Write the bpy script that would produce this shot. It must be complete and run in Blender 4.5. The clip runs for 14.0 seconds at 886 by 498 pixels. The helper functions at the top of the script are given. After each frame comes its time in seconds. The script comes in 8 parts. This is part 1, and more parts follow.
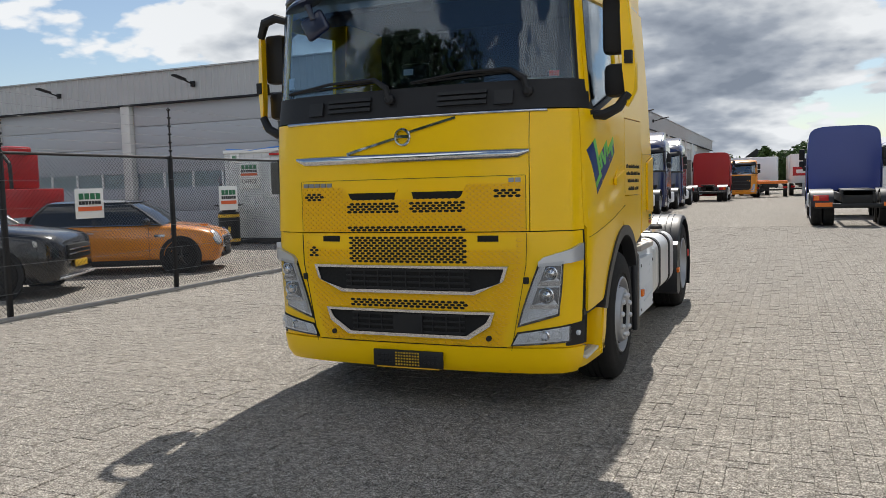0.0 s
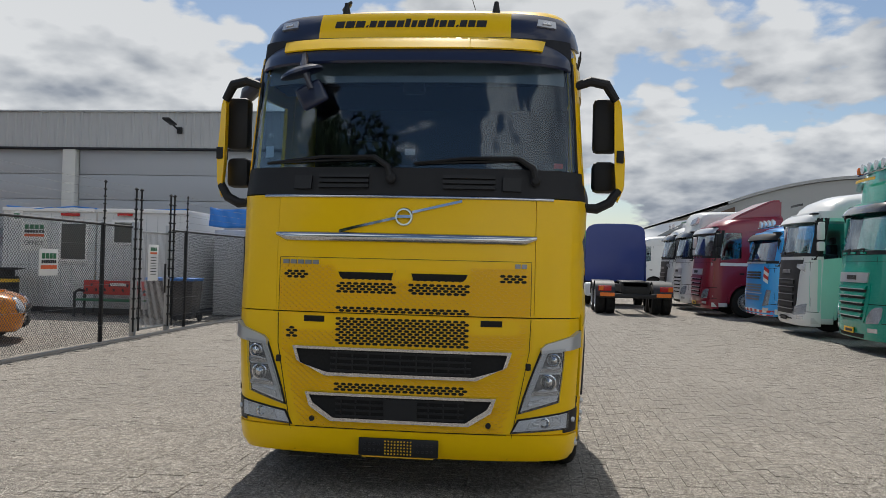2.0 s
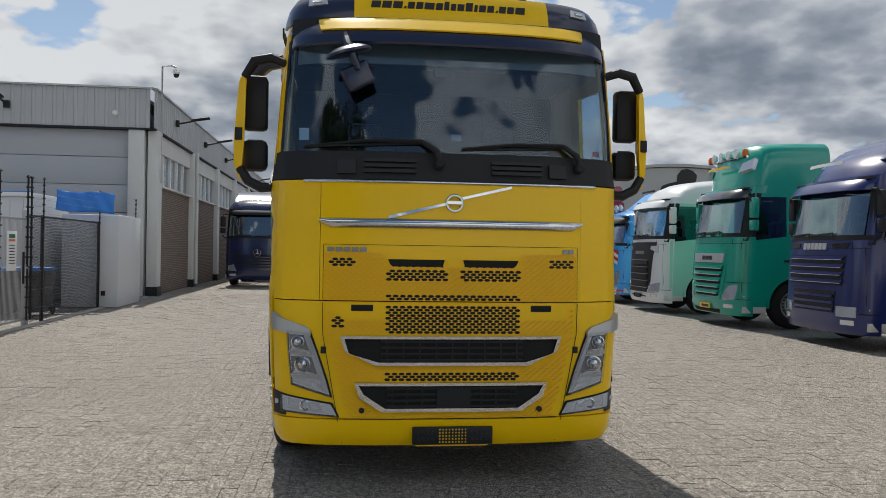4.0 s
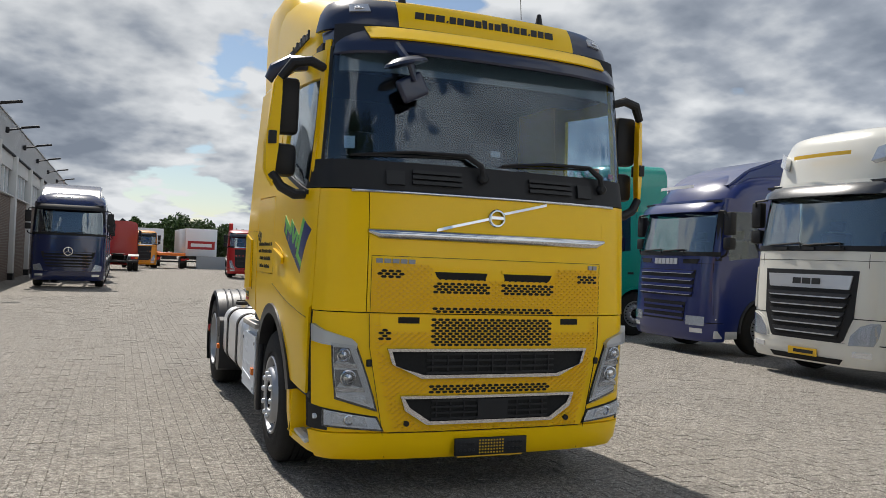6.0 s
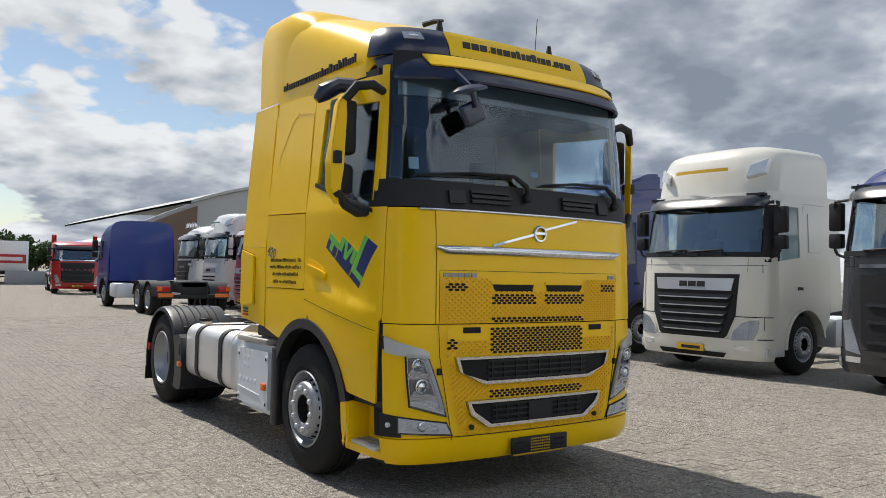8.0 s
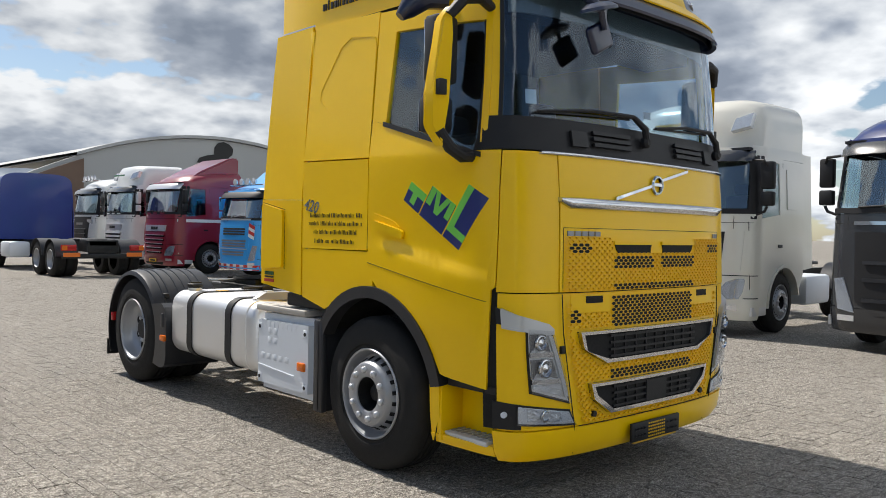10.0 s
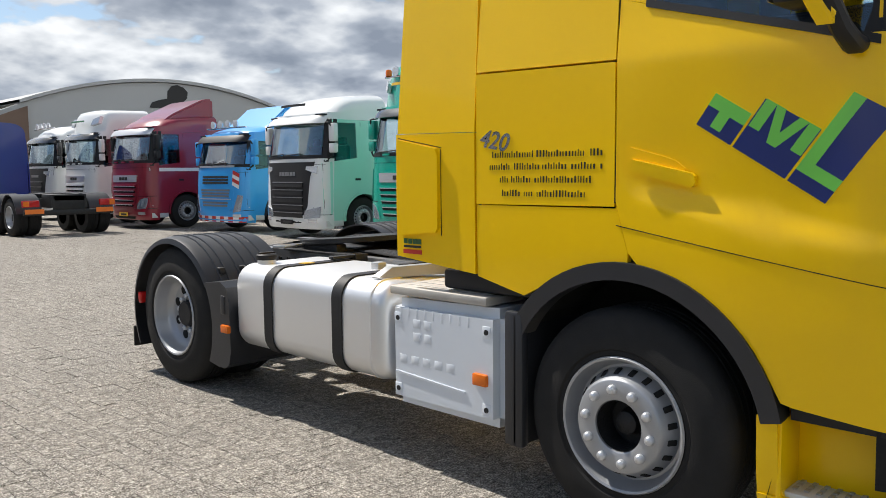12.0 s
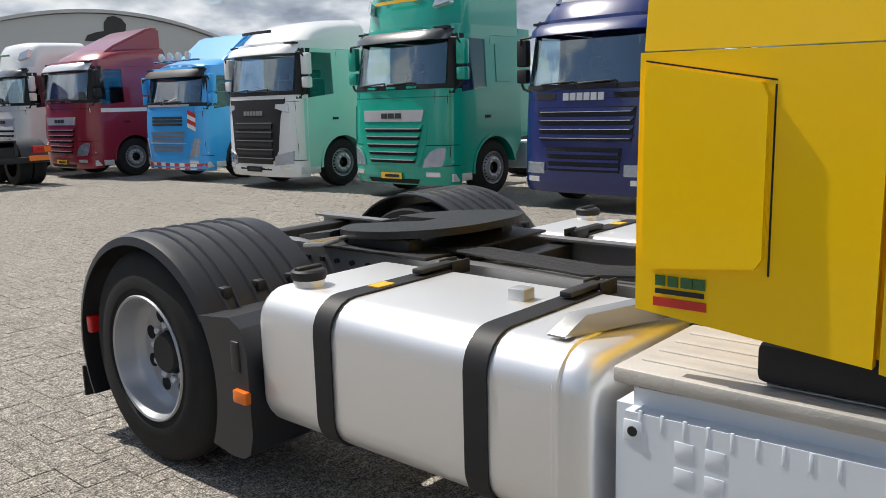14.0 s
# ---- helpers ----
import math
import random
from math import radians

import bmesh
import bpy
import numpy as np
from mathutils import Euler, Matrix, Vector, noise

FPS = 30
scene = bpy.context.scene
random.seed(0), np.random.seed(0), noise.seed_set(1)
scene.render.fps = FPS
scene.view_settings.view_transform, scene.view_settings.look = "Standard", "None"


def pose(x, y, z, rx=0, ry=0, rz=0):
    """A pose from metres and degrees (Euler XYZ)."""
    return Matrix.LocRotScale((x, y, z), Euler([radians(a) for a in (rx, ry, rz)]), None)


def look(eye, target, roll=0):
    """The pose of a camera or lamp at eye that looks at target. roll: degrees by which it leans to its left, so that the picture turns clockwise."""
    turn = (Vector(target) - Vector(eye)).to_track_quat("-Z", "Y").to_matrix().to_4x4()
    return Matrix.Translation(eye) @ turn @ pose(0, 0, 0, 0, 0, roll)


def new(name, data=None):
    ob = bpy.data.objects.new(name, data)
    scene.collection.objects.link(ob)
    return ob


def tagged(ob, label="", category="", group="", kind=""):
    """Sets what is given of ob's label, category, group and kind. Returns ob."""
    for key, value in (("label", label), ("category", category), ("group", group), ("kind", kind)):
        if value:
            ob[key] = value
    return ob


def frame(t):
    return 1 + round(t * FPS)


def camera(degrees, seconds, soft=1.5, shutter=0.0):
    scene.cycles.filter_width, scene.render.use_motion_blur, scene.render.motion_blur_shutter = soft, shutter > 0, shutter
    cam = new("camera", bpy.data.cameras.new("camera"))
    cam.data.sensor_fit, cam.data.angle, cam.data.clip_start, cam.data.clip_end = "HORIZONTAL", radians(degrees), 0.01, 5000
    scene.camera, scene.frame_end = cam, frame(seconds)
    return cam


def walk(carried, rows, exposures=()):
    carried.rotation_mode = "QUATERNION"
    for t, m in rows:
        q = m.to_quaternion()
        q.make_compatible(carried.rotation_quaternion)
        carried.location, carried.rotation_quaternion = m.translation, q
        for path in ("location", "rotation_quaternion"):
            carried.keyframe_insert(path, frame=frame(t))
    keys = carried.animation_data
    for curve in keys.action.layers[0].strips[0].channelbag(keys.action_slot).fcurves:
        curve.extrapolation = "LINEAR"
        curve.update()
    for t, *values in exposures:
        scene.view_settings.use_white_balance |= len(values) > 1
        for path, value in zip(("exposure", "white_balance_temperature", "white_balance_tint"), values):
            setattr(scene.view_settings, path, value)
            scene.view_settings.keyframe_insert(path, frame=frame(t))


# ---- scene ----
cam = camera(57.6, 14.0, 0.8)
PATH = [
    (0, (2.386, -4.937, 1.527), (1.602, -3.103, 1.371), -1.6),
    (0.5, (2.037, -5.09, 1.534), (1.407, -3.194, 1.449), -0.5),
    (1, (1.596, -5.183, 1.554), (1.125, -3.239, 1.525), 0.3),
    (1.5, (1.2, -5.274, 1.577), (0.859, -3.303, 1.577), 1.1),
    (2, (0.82, -5.246, 1.57), (0.609, -3.257, 1.603), 1.4),
    (2.5, (0.454, -5.267, 1.551), (0.386, -3.268, 1.593), 1.1),
    (3, (0.072, -5.299, 1.557), (0.122, -3.3, 1.591), 1.1),
    (5.3, (-1.786, -5.061, 1.559), (-1.237, -3.138, 1.54), 1.6),
    (5.5, (-1.949, -5.048, 1.586), (-1.341, -3.142, 1.586), 1.9),
    (6, (-2.334, -4.867, 1.577), (-1.589, -3.011, 1.602), 2.3),
    (6.5, (-2.743, -4.773, 1.592), (-1.88, -2.97, 1.648), 2.1),
    (7, (-3.167, -4.697, 1.586), (-2.2, -2.948, 1.653), 1.4),
    (9.3, (-4.381, -3.543, 1.528), (-3.083, -2.021, 1.522), 1.4),
    (9.5, (-4.381, -3.333, 1.522), (-3.066, -1.826, 1.494), 1.3),
    (10, (-4.375, -2.806, 1.547), (-3.022, -1.333, 1.504), 1.2),
    (10.5, (-4.466, -2.298, 1.573), (-3.101, -0.838, 1.496), 1.0),
    (11, (-4.407, -1.754, 1.554), (-3.039, -0.301, 1.428), 0.7),
    (11.5, (-4.325, -1.118, 1.568), (-2.943, 0.317, 1.393), 0.1),
    (12, (-4.104, -0.474, 1.56), (-2.676, 0.914, 1.372), -0.5),
    (12.5, (-3.883, 0.088, 1.62), (-2.404, 1.422, 1.437), -0.3),
    (13, (-3.625, 0.7, 1.639), (-2.163, 2.049, 1.433), -0.4),
    (13.5, (-3.356, 1.226, 1.65), (-1.922, 2.597, 1.393), -1.0),
    (14, (-3.059, 1.707, 1.65), (-1.571, 2.996, 1.297), -1.5),
]
EXPOSURES = [(0.0, 0.30), (1.0, 0.10), (3.0, 0.02), (6.0, 0.16), (9.5, 0.33), (11.5, 0.46), (13.0, 0.56), (14.0, 0.42)]
walk(cam, [(t, look(eye, target, roll)) for t, eye, target, roll in PATH], EXPOSURES)

# ---- light: sun high behind the cab, broken cloud ----
SUN_ELEVATION, SUN_AZIMUTH = 53.0, -8.0  # degrees; azimuth turned from +y towards +x
sun_way = Vector((math.sin(radians(SUN_AZIMUTH)) * math.cos(radians(SUN_ELEVATION)),
                  math.cos(radians(SUN_AZIMUTH)) * math.cos(radians(SUN_ELEVATION)),
                  math.sin(radians(SUN_ELEVATION))))
sun = new("sun", bpy.data.lights.new("sun", "SUN"))
sun.data.energy, sun.data.angle, sun.data.color = 4.0, radians(0.6), (1.0, 0.95, 0.88)
sun.matrix_basis = look((0, 0, 40), Vector((0, 0, 40)) - sun_way)

world = bpy.data.worlds.new("sky")
world.use_nodes = True
scene.world = world
wn, wl = world.node_tree.nodes, world.node_tree.links
wn.clear()


def wnode(kind, **values):
    n = wn.new(kind)
    for k, v in values.items():
        setattr(n, k, v)
    return n


def wmath(op, a, b=None, clamp=False):
    n = wnode("ShaderNodeMath", operation=op, use_clamp=clamp)
    for i, v in enumerate((a, b)):
        if v is None:
            continue
        if isinstance(v, (int, float)):
            n.inputs[i].default_value = v
        else:
            wl.new(v, n.inputs[i])
    return n.outputs[0]


coords = wnode("ShaderNodeTexCoord")


way = wnode("ShaderNodeSeparateXYZ")
wl.new(coords.outputs["Generated"], way.inputs[0])
flat = wmath("ADD", wmath("MAXIMUM", way.outputs[2], 0.0), 0.30)
plane = wnode("ShaderNodeCombineXYZ")
wl.new(wmath("DIVIDE", way.outputs[0], flat), plane.inputs[0])
wl.new(wmath("DIVIDE", way.outputs[1], flat), plane.inputs[1])


def cloud_noise(scale, detail, rough, shift, twist=0.25):
    """A deck of cloud at one height, seen from below."""
    m = wnode("ShaderNodeMapping")
    m.inputs["Location"].default_value = shift
    wl.new(plane.outputs[0], m.inputs[0])
    n = wnode("ShaderNodeTexNoise")
    n.inputs["Scale"].default_value, n.inputs["Detail"].default_value, n.inputs["Roughness"].default_value = scale, detail, rough
    n.inputs["Distortion"].default_value = twist
    wl.new(m.outputs[0], n.inputs["Vector"])
    return n.outputs[0]


def ramp(value, stops):
    r = wnode("ShaderNodeValToRGB")
    r.color_ramp.elements[0].position, r.color_ramp.elements[0].color = stops[0][0], (*stops[0][1], 1)
    r.color_ramp.elements[1].position, r.color_ramp.elements[1].color = stops[-1][0], (*stops[-1][1], 1)
    for p, c in stops[1:-1]:
        r.color_ramp.elements.new(p).color = (*c, 1)
    wl.new(value, r.inputs[0])
    return r.outputs[0]


def wmix(fac, a, b):
    n = wnode("ShaderNodeMix", data_type="RGBA")
    wl.new(fac, n.inputs[0])
    wl.new(a, n.inputs[6])
    wl.new(b, n.inputs[7])
    return n.outputs[2]


sky = wnode("ShaderNodeTexSky", sky_type="NISHITA", sun_disc=False, sun_elevation=radians(SUN_ELEVATION),
            sun_rotation=radians(SUN_AZIMUTH), air_density=1.0, dust_density=0.5)
SHIFT = (2.3, 0.9, 0.4)


def heap(shift):
    """Heaped cloud: broad banks with a cauliflower edge."""
    bank = cloud_noise(0.95, 5, 0.50, shift, 0.0)
    m = wnode("ShaderNodeMapping")
    m.inputs["Location"].default_value = shift
    wl.new(plane.outputs[0], m.inputs[0])
    v = wnode("ShaderNodeTexVoronoi", feature="SMOOTH_F1", normalize=True)
    v.inputs["Scale"].default_value, v.inputs["Detail"].default_value = 3.2, 3.5
    v.inputs["Roughness"].default_value, v.inputs["Smoothness"].default_value = 0.62, 0.35
    wl.new(m.outputs[0], v.inputs["Vector"])
    lumps = wmath("MULTIPLY", wmath("SUBTRACT", 0.36, v.outputs["Distance"]), 0.46)
    fine = wmath("MULTIPLY", wmath("SUBTRACT", cloud_noise(7.0, 6, 0.6, shift, 0.0), 0.5), 0.11)
    return wmath("ADD", wmath("ADD", bank, lumps), fine)


body = heap(SHIFT)
nearer = heap((SHIFT[0] + 0.03, SHIFT[1] - 0.10, SHIFT[2]))
# cover thickens to the east, and the cloud colour is darkened there too
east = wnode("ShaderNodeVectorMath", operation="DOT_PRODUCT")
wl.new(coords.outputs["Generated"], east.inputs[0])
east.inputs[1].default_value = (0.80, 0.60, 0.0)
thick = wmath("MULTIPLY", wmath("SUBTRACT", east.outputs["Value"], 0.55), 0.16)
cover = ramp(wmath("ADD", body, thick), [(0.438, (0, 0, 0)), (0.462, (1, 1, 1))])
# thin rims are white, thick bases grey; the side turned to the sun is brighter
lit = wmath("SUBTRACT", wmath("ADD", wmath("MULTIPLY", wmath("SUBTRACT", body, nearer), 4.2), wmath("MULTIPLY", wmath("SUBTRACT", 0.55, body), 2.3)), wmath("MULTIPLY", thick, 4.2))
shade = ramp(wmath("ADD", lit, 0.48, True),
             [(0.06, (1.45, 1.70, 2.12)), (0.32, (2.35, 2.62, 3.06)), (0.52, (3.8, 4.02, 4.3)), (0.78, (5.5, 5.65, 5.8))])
# clouds across from the sun are lit from the front
facing = wnode("ShaderNodeVectorMath", operation="DOT_PRODUCT")
wl.new(coords.outputs["Generated"], facing.inputs[0])
facing.inputs[1].default_value = -sun_way
front_lit = wmath("ADD", wmath("MULTIPLY", facing.outputs["Value"], 0.40), 1.20)
bright = wnode("ShaderNodeVectorMath", operation="SCALE")
wl.new(shade, bright.inputs[0])
wl.new(front_lit, bright.inputs["Scale"])
shade = bright.outputs[0]
clear = wnode("ShaderNodeVectorMath", operation="SCALE")
wl.new(sky.outputs[0], clear.inputs[0])
clear.inputs["Scale"].default_value = 0.62
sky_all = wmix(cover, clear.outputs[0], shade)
back = wnode("ShaderNodeBackground")
back.inputs[1].default_value = 0.135
wl.new(sky_all, back.inputs[0])
wout = wnode("ShaderNodeOutputWorld")
wl.new(back.outputs[0], wout.inputs[0])

# ---- materials ----


def material(name, color, rough=0.5, metal=0.0, vary=0.08, scale=3.0, bump=0.0, bump_scale=60.0, coat=0.0, spots=None, spec=0.5):
    """A Principled surface with two scales of colour change, and fine relief."""
    m = bpy.data.materials.new(name)
    m.use_nodes = True
    nt = m.node_tree
    b = nt.nodes["Principled BSDF"]
    b.inputs["Metallic"].default_value = metal
    b.inputs["Coat Weight"].default_value = coat
    b.inputs["Coat Roughness"].default_value = 0.06
    b.inputs["Specular IOR Level"].default_value = spec
    tc = nt.nodes.new("ShaderNodeTexCoord")
    big = nt.nodes.new("ShaderNodeTexNoise")
    big.inputs["Scale"].default_value, big.inputs["Detail"].default_value = scale, 6
    fine = nt.nodes.new("ShaderNodeTexNoise")
    fine.inputs["Scale"].default_value, fine.inputs["Detail"].default_value = bump_scale, 4
    for n in (big, fine):
        nt.links.new(tc.outputs["Object"], n.inputs["Vector"])
    mix = nt.nodes.new("ShaderNodeMix")
    mix.data_type = "RGBA"
    mix.inputs[6].default_value = (*[c * (1 - vary) for c in color], 1)
    mix.inputs[7].default_value = (*[min(1, c * (1 + vary)) for c in color], 1)
    nt.links.new(big.outputs[0], mix.inputs[0])
    out = mix.outputs[2]
    if spots:
        r = nt.nodes.new("ShaderNodeValToRGB")
        r.color_ramp.elements[0].position, r.color_ramp.elements[1].position = spots[1], spots[1] + 0.12
        nt.links.new(big.outputs[0], r.inputs[0])
        over = nt.nodes.new("ShaderNodeMix")
        over.data_type = "RGBA"
        nt.links.new(r.outputs[0], over.inputs[0])
        nt.links.new(out, over.inputs[6])
        over.inputs[7].default_value = (*spots[0], 1)
        out = over.outputs[2]
    nt.links.new(out, b.inputs["Base Color"])
    rr = nt.nodes.new("ShaderNodeMapRange")
    rr.inputs[3].default_value, rr.inputs[4].default_value = rough * 0.85, min(1, rough * 1.15)
    nt.links.new(fine.outputs[0], rr.inputs[0])
    nt.links.new(rr.outputs[0], b.inputs["Roughness"])
    if bump:
        bp = nt.nodes.new("ShaderNodeBump")
        bp.inputs["Strength"].default_value, bp.inputs["Distance"].default_value = bump, 0.01
        nt.links.new(fine.outputs[0], bp.inputs["Height"])
        nt.links.new(bp.outputs[0], b.inputs["Normal"])
    return m


def glass(name, tint, rough=0.0, clear=0.75, gloss=0.06):
    """A thin pane: part of the light passes straight, the rest mirrors, more at a slant."""
    m = bpy.data.materials.new(name)
    m.use_nodes = True
    nt = m.node_tree
    nt.nodes.remove(nt.nodes["Principled BSDF"])
    t = nt.nodes.new("ShaderNodeBsdfTransparent")
    t.inputs[0].default_value = (*[c * clear for c in tint], 1)
    g = nt.nodes.new("ShaderNodeBsdfGlossy")
    g.inputs["Roughness"].default_value = rough
    g.inputs["Color"].default_value = (0.9, 0.95, 1.0, 1)
    f = nt.nodes.new("ShaderNodeLayerWeight")
    f.inputs["Blend"].default_value = 0.5
    power = nt.nodes.new("ShaderNodeMath")
    power.operation = "POWER"
    power.inputs[1].default_value = 4.5
    nt.links.new(f.outputs["Facing"], power.inputs[0])
    scale = nt.nodes.new("ShaderNodeMath")
    scale.operation = "MULTIPLY_ADD"
    scale.inputs[1].default_value, scale.inputs[2].default_value = 1 - gloss, gloss
    nt.links.new(power.outputs[0], scale.inputs[0])
    mx = nt.nodes.new("ShaderNodeMixShader")
    nt.links.new(scale.outputs[0], mx.inputs[0])
    nt.links.new(t.outputs[0], mx.inputs[1])
    nt.links.new(g.outputs[0], mx.inputs[2])
    nt.links.new(mx.outputs[0], nt.nodes["Material Output"].inputs[0])
    return m


def paint(name, color, rough=0.32, coat=0.6):
    return material(name, color, rough, 0.0, 0.05, 1.5, 0.02, 300, coat)


M = {}
M["yellow"] = material("yellow_lacquer", (0.95, 0.585, 0.0005), 0.30, 0.0, 0.05, 1.5, 0.02, 300, 0.22, spec=0.25)
M["yellow_matt"] = material("yellow_moulded_plastic", (0.90, 0.53, 0.002), 0.5, 0, 0.06, 4)
M["navy_trim"] = paint("navy_trim_lacquer", (0.008, 0.014, 0.045), 0.3, 0.5)
M["black"] = material("black_plastic", (0.014, 0.014, 0.0155), 0.55, 0, 0.2, 8, 0.1, 400, spec=0.35)
# near-black stands in for the shade in gaps, holes, housings and undersides
M["dark"] = material("near_black_void_shade", (0.003, 0.003, 0.003), 0.8)
M["fender"] = material("satin_black_fender_plastic", (0.020, 0.021, 0.025), 0.42, 0, 0.12, 5, 0.05, 300)
M["chrome"] = material("chrome", (0.60, 0.61, 0.63), 0.06, 1.0, 0.02)
M["silver"] = material("silver_lacquer", (0.62, 0.63, 0.65), 0.3, 0.6, 0.04)
M["rim"] = material("silver_wheel_lacquer", (0.37, 0.38, 0.40), 0.38, 0.5, 0.16, 6)
M["tyre"] = material("tyre_rubber", (0.020, 0.0195, 0.019), 0.8, 0, 0.25, 12, 0.2, 200, spec=0.25)
M["steel"] = material("bare_steel", (0.42, 0.42, 0.41), 0.38, 0.9, 0.12, 4, 0.05, 120)
M["tank"] = material("brushed_aluminium_tank", (0.76, 0.765, 0.77), 0.40, 0.75, 0.04, 2, 0.03, 150)
M["alu_dull"] = material("dull_aluminium_tread", (0.66, 0.66, 0.65), 0.5, 0.35, 0.12, 5, 0.1, 120)
M["walk_metal"] = material("dusty_metal_plate", (0.47, 0.445, 0.405), 0.6, 0.4, 0.18, 6, 0.2, 90)
M["brick_far"] = material("brown_far_brickwork", (0.17, 0.115, 0.085), 0.9, 0, 0.2, 0.7, 0.3, 8)
M["cover"] = material("grey_plastic_cover", (0.70, 0.74, 0.79), 0.45, 0.1, 0.04)
M["grease"] = material("greasy_dark_steel", (0.018, 0.018, 0.019), 0.5, 0.3, 0.35, 9, 0.5, 90)
M["chassis"] = material("dark_chassis_paint", (0.010, 0.010, 0.011), 0.55, 0, 0.3, 6, 0.15, 120)
M["rail_grey"] = material("grey_chassis_paint", (0.28, 0.28, 0.285), 0.4, 0.6, 0.25, 4, 0.1, 120)
M["amber"] = material("amber_lens", (0.75, 0.16, 0.01), 0.2, 0, 0.05)
M["redlens"] = material("red_lens", (0.45, 0.01, 0.01), 0.2)
M["lamp_grey"] = material("grey_lamp_cell", (0.20, 0.205, 0.215), 0.25, 0.6)
M["lens"] = glass("clear_lens", (0.95, 0.97, 1.0), 0.02, 0.9)
M["reflector"] = material("lamp_reflector", (0.85, 0.86, 0.88), 0.16, 0.6, 0.25, 30, 1.0, 45)
M["lamp_silver"] = material("satin_lamp_tray", (0.84, 0.85, 0.87), 0.25, 0.25, 0.10, 9, 0.1, 60)
M["brow"] = material("satin_silver_brow", (0.50, 0.51, 0.53), 0.32, 0.55, 0.06)
M["screen"] = glass("windscreen_glass", (0.80, 0.91, 1.0), 0.0, 0.88, 0.05)
M["row_screen"] = glass("reflecting_windscreen_glass", (0.84, 0.93, 0.95), 0.0, 0.85, 0.13)
M["window"] = glass("dark_window_glass", (0.86, 0.93, 0.96), 0.0, 0.93)
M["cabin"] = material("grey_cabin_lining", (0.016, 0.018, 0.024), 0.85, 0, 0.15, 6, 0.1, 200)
M["cabin_light"] = material("beige_cabin_lining", (0.32, 0.30, 0.27), 0.9, 0, 0.1, 6)
M["logo_blue"] = paint("blue_film", (0.008, 0.022, 0.16), 0.35, 0.3)
M["sticker_green"] = paint("dark_green_film", (0.02, 0.11, 0.03), 0.4, 0.3)
M["logo_green"] = paint("green_film", (0.17, 0.60, 0.08), 0.35, 0.3)
M["ink"] = material("black_print", (0.012, 0.012, 0.014), 0.5)
M["white"] = material("white_plastic", (0.78, 0.78, 0.77), 0.45, 0, 0.04)
M["red"] = material("red_plastic", (0.55, 0.03, 0.02), 0.4, 0, 0.08)
M["orange"] = material("orange_reflective_film", (0.85, 0.20, 0.02), 0.4)
M["plate_yellow"] = material("yellow_plate", (0.75, 0.45, 0.02), 0.4)
M["wall_grey"] = material("grey_wall_panel", (0.40, 0.42, 0.45), 0.55, 0, 0.05, 0.6, 0.03, 40)
M["fascia"] = material("light_grey_profiled_sheet", (0.42, 0.43, 0.44), 0.5, 0.1, 0.06, 0.8, 0.03, 40)
M["concrete"] = material("pale_painted_concrete", (0.62, 0.62, 0.60), 0.75, 0, 0.08, 1.2, 0.15, 60)
M["door_grey"] = material("grey_sectional_door", (0.40, 0.42, 0.455), 0.5, 0, 0.04, 0.5)
M["cabin_wall"] = material("white_cabin_sheet", (0.62, 0.63, 0.64), 0.5, 0, 0.05, 1.0, 0.03, 50)
M["frame_white"] = material("white_window_frame", (0.8, 0.8, 0.8), 0.4)
M["roof_grey"] = material("pale_grey_roof_membrane", (0.40, 0.41, 0.41), 0.7, 0, 0.08, 0.15, 0.1, 20)
M["kerb"] = material("worn_concrete_kerb", (0.34, 0.32, 0.29), 0.85, 0, 0.15, 4, 0.4, 80)
M["tarp"] = material("blue_tarpaulin", (0.03, 0.22, 0.70), 0.4, 0, 0.15, 5, 0.3, 15)
M["wire"] = material("dark_coated_wire", (0.05, 0.052, 0.056), 0.8, 0.0, 0.2)
M["strand"] = material("dull_strand_wire", (0.22, 0.225, 0.23), 0.8, 0.0, 0.2)
M["galv"] = material("galvanised_steel", (0.45, 0.46, 0.47), 0.45, 0.7, 0.15, 6)
M["bark"] = material("grey_brown_bark", (0.09, 0.07, 0.05), 0.9, 0, 0.3, 9, 0.8, 40)
M["leaf"] = material("green_leaf", (0.055, 0.10, 0.022), 0.6, 0, 0.5, 0.8)
M["leaf_dark"] = material("dark_green_leaf", (0.035, 0.065, 0.022), 0.6, 0, 0.5, 0.8)
M["mini_orange"] = paint("orange_lacquer", (0.75, 0.26, 0.025), 0.25, 0.8)
M["car_black"] = paint("black_lacquer", (0.008, 0.008, 0.010), 0.2, 0.9)


def brick_wall_material(name, a, b, mortar, width, high, offset=0.5):
    m = material(name, a, 0.85, 0, 0.1, 2.0, 0.2, 80)
    nt = m.node_tree
    bs = nt.nodes["Principled BSDF"]
    tex = nt.nodes.new("ShaderNodeTexBrick")
    tex.inputs["Color1"].default_value, tex.inputs["Color2"].default_value = (*a, 1), (*b, 1)
    tex.inputs["Mortar"].default_value = (*mortar, 1)
    tex.inputs["Scale"].default_value, tex.inputs["Mortar Size"].default_value = 1.0, 0.008
    tex.inputs["Brick Width"].default_value, tex.inputs["Row Height"].default_value = width, high
    tex.offset = offset
    tc = nt.nodes.new("ShaderNodeTexCoord")
    nt.links.new(tc.outputs["UV"], tex.inputs["Vector"])
    nt.links.new(tex.outputs["Color"], bs.inputs["Base Color"])
    return m


M["brick"] = brick_wall_material("brown_brickwork", (0.16, 0.105, 0.075), (0.11, 0.075, 0.055), (0.25, 0.23, 0.2), 0.21, 0.0625)


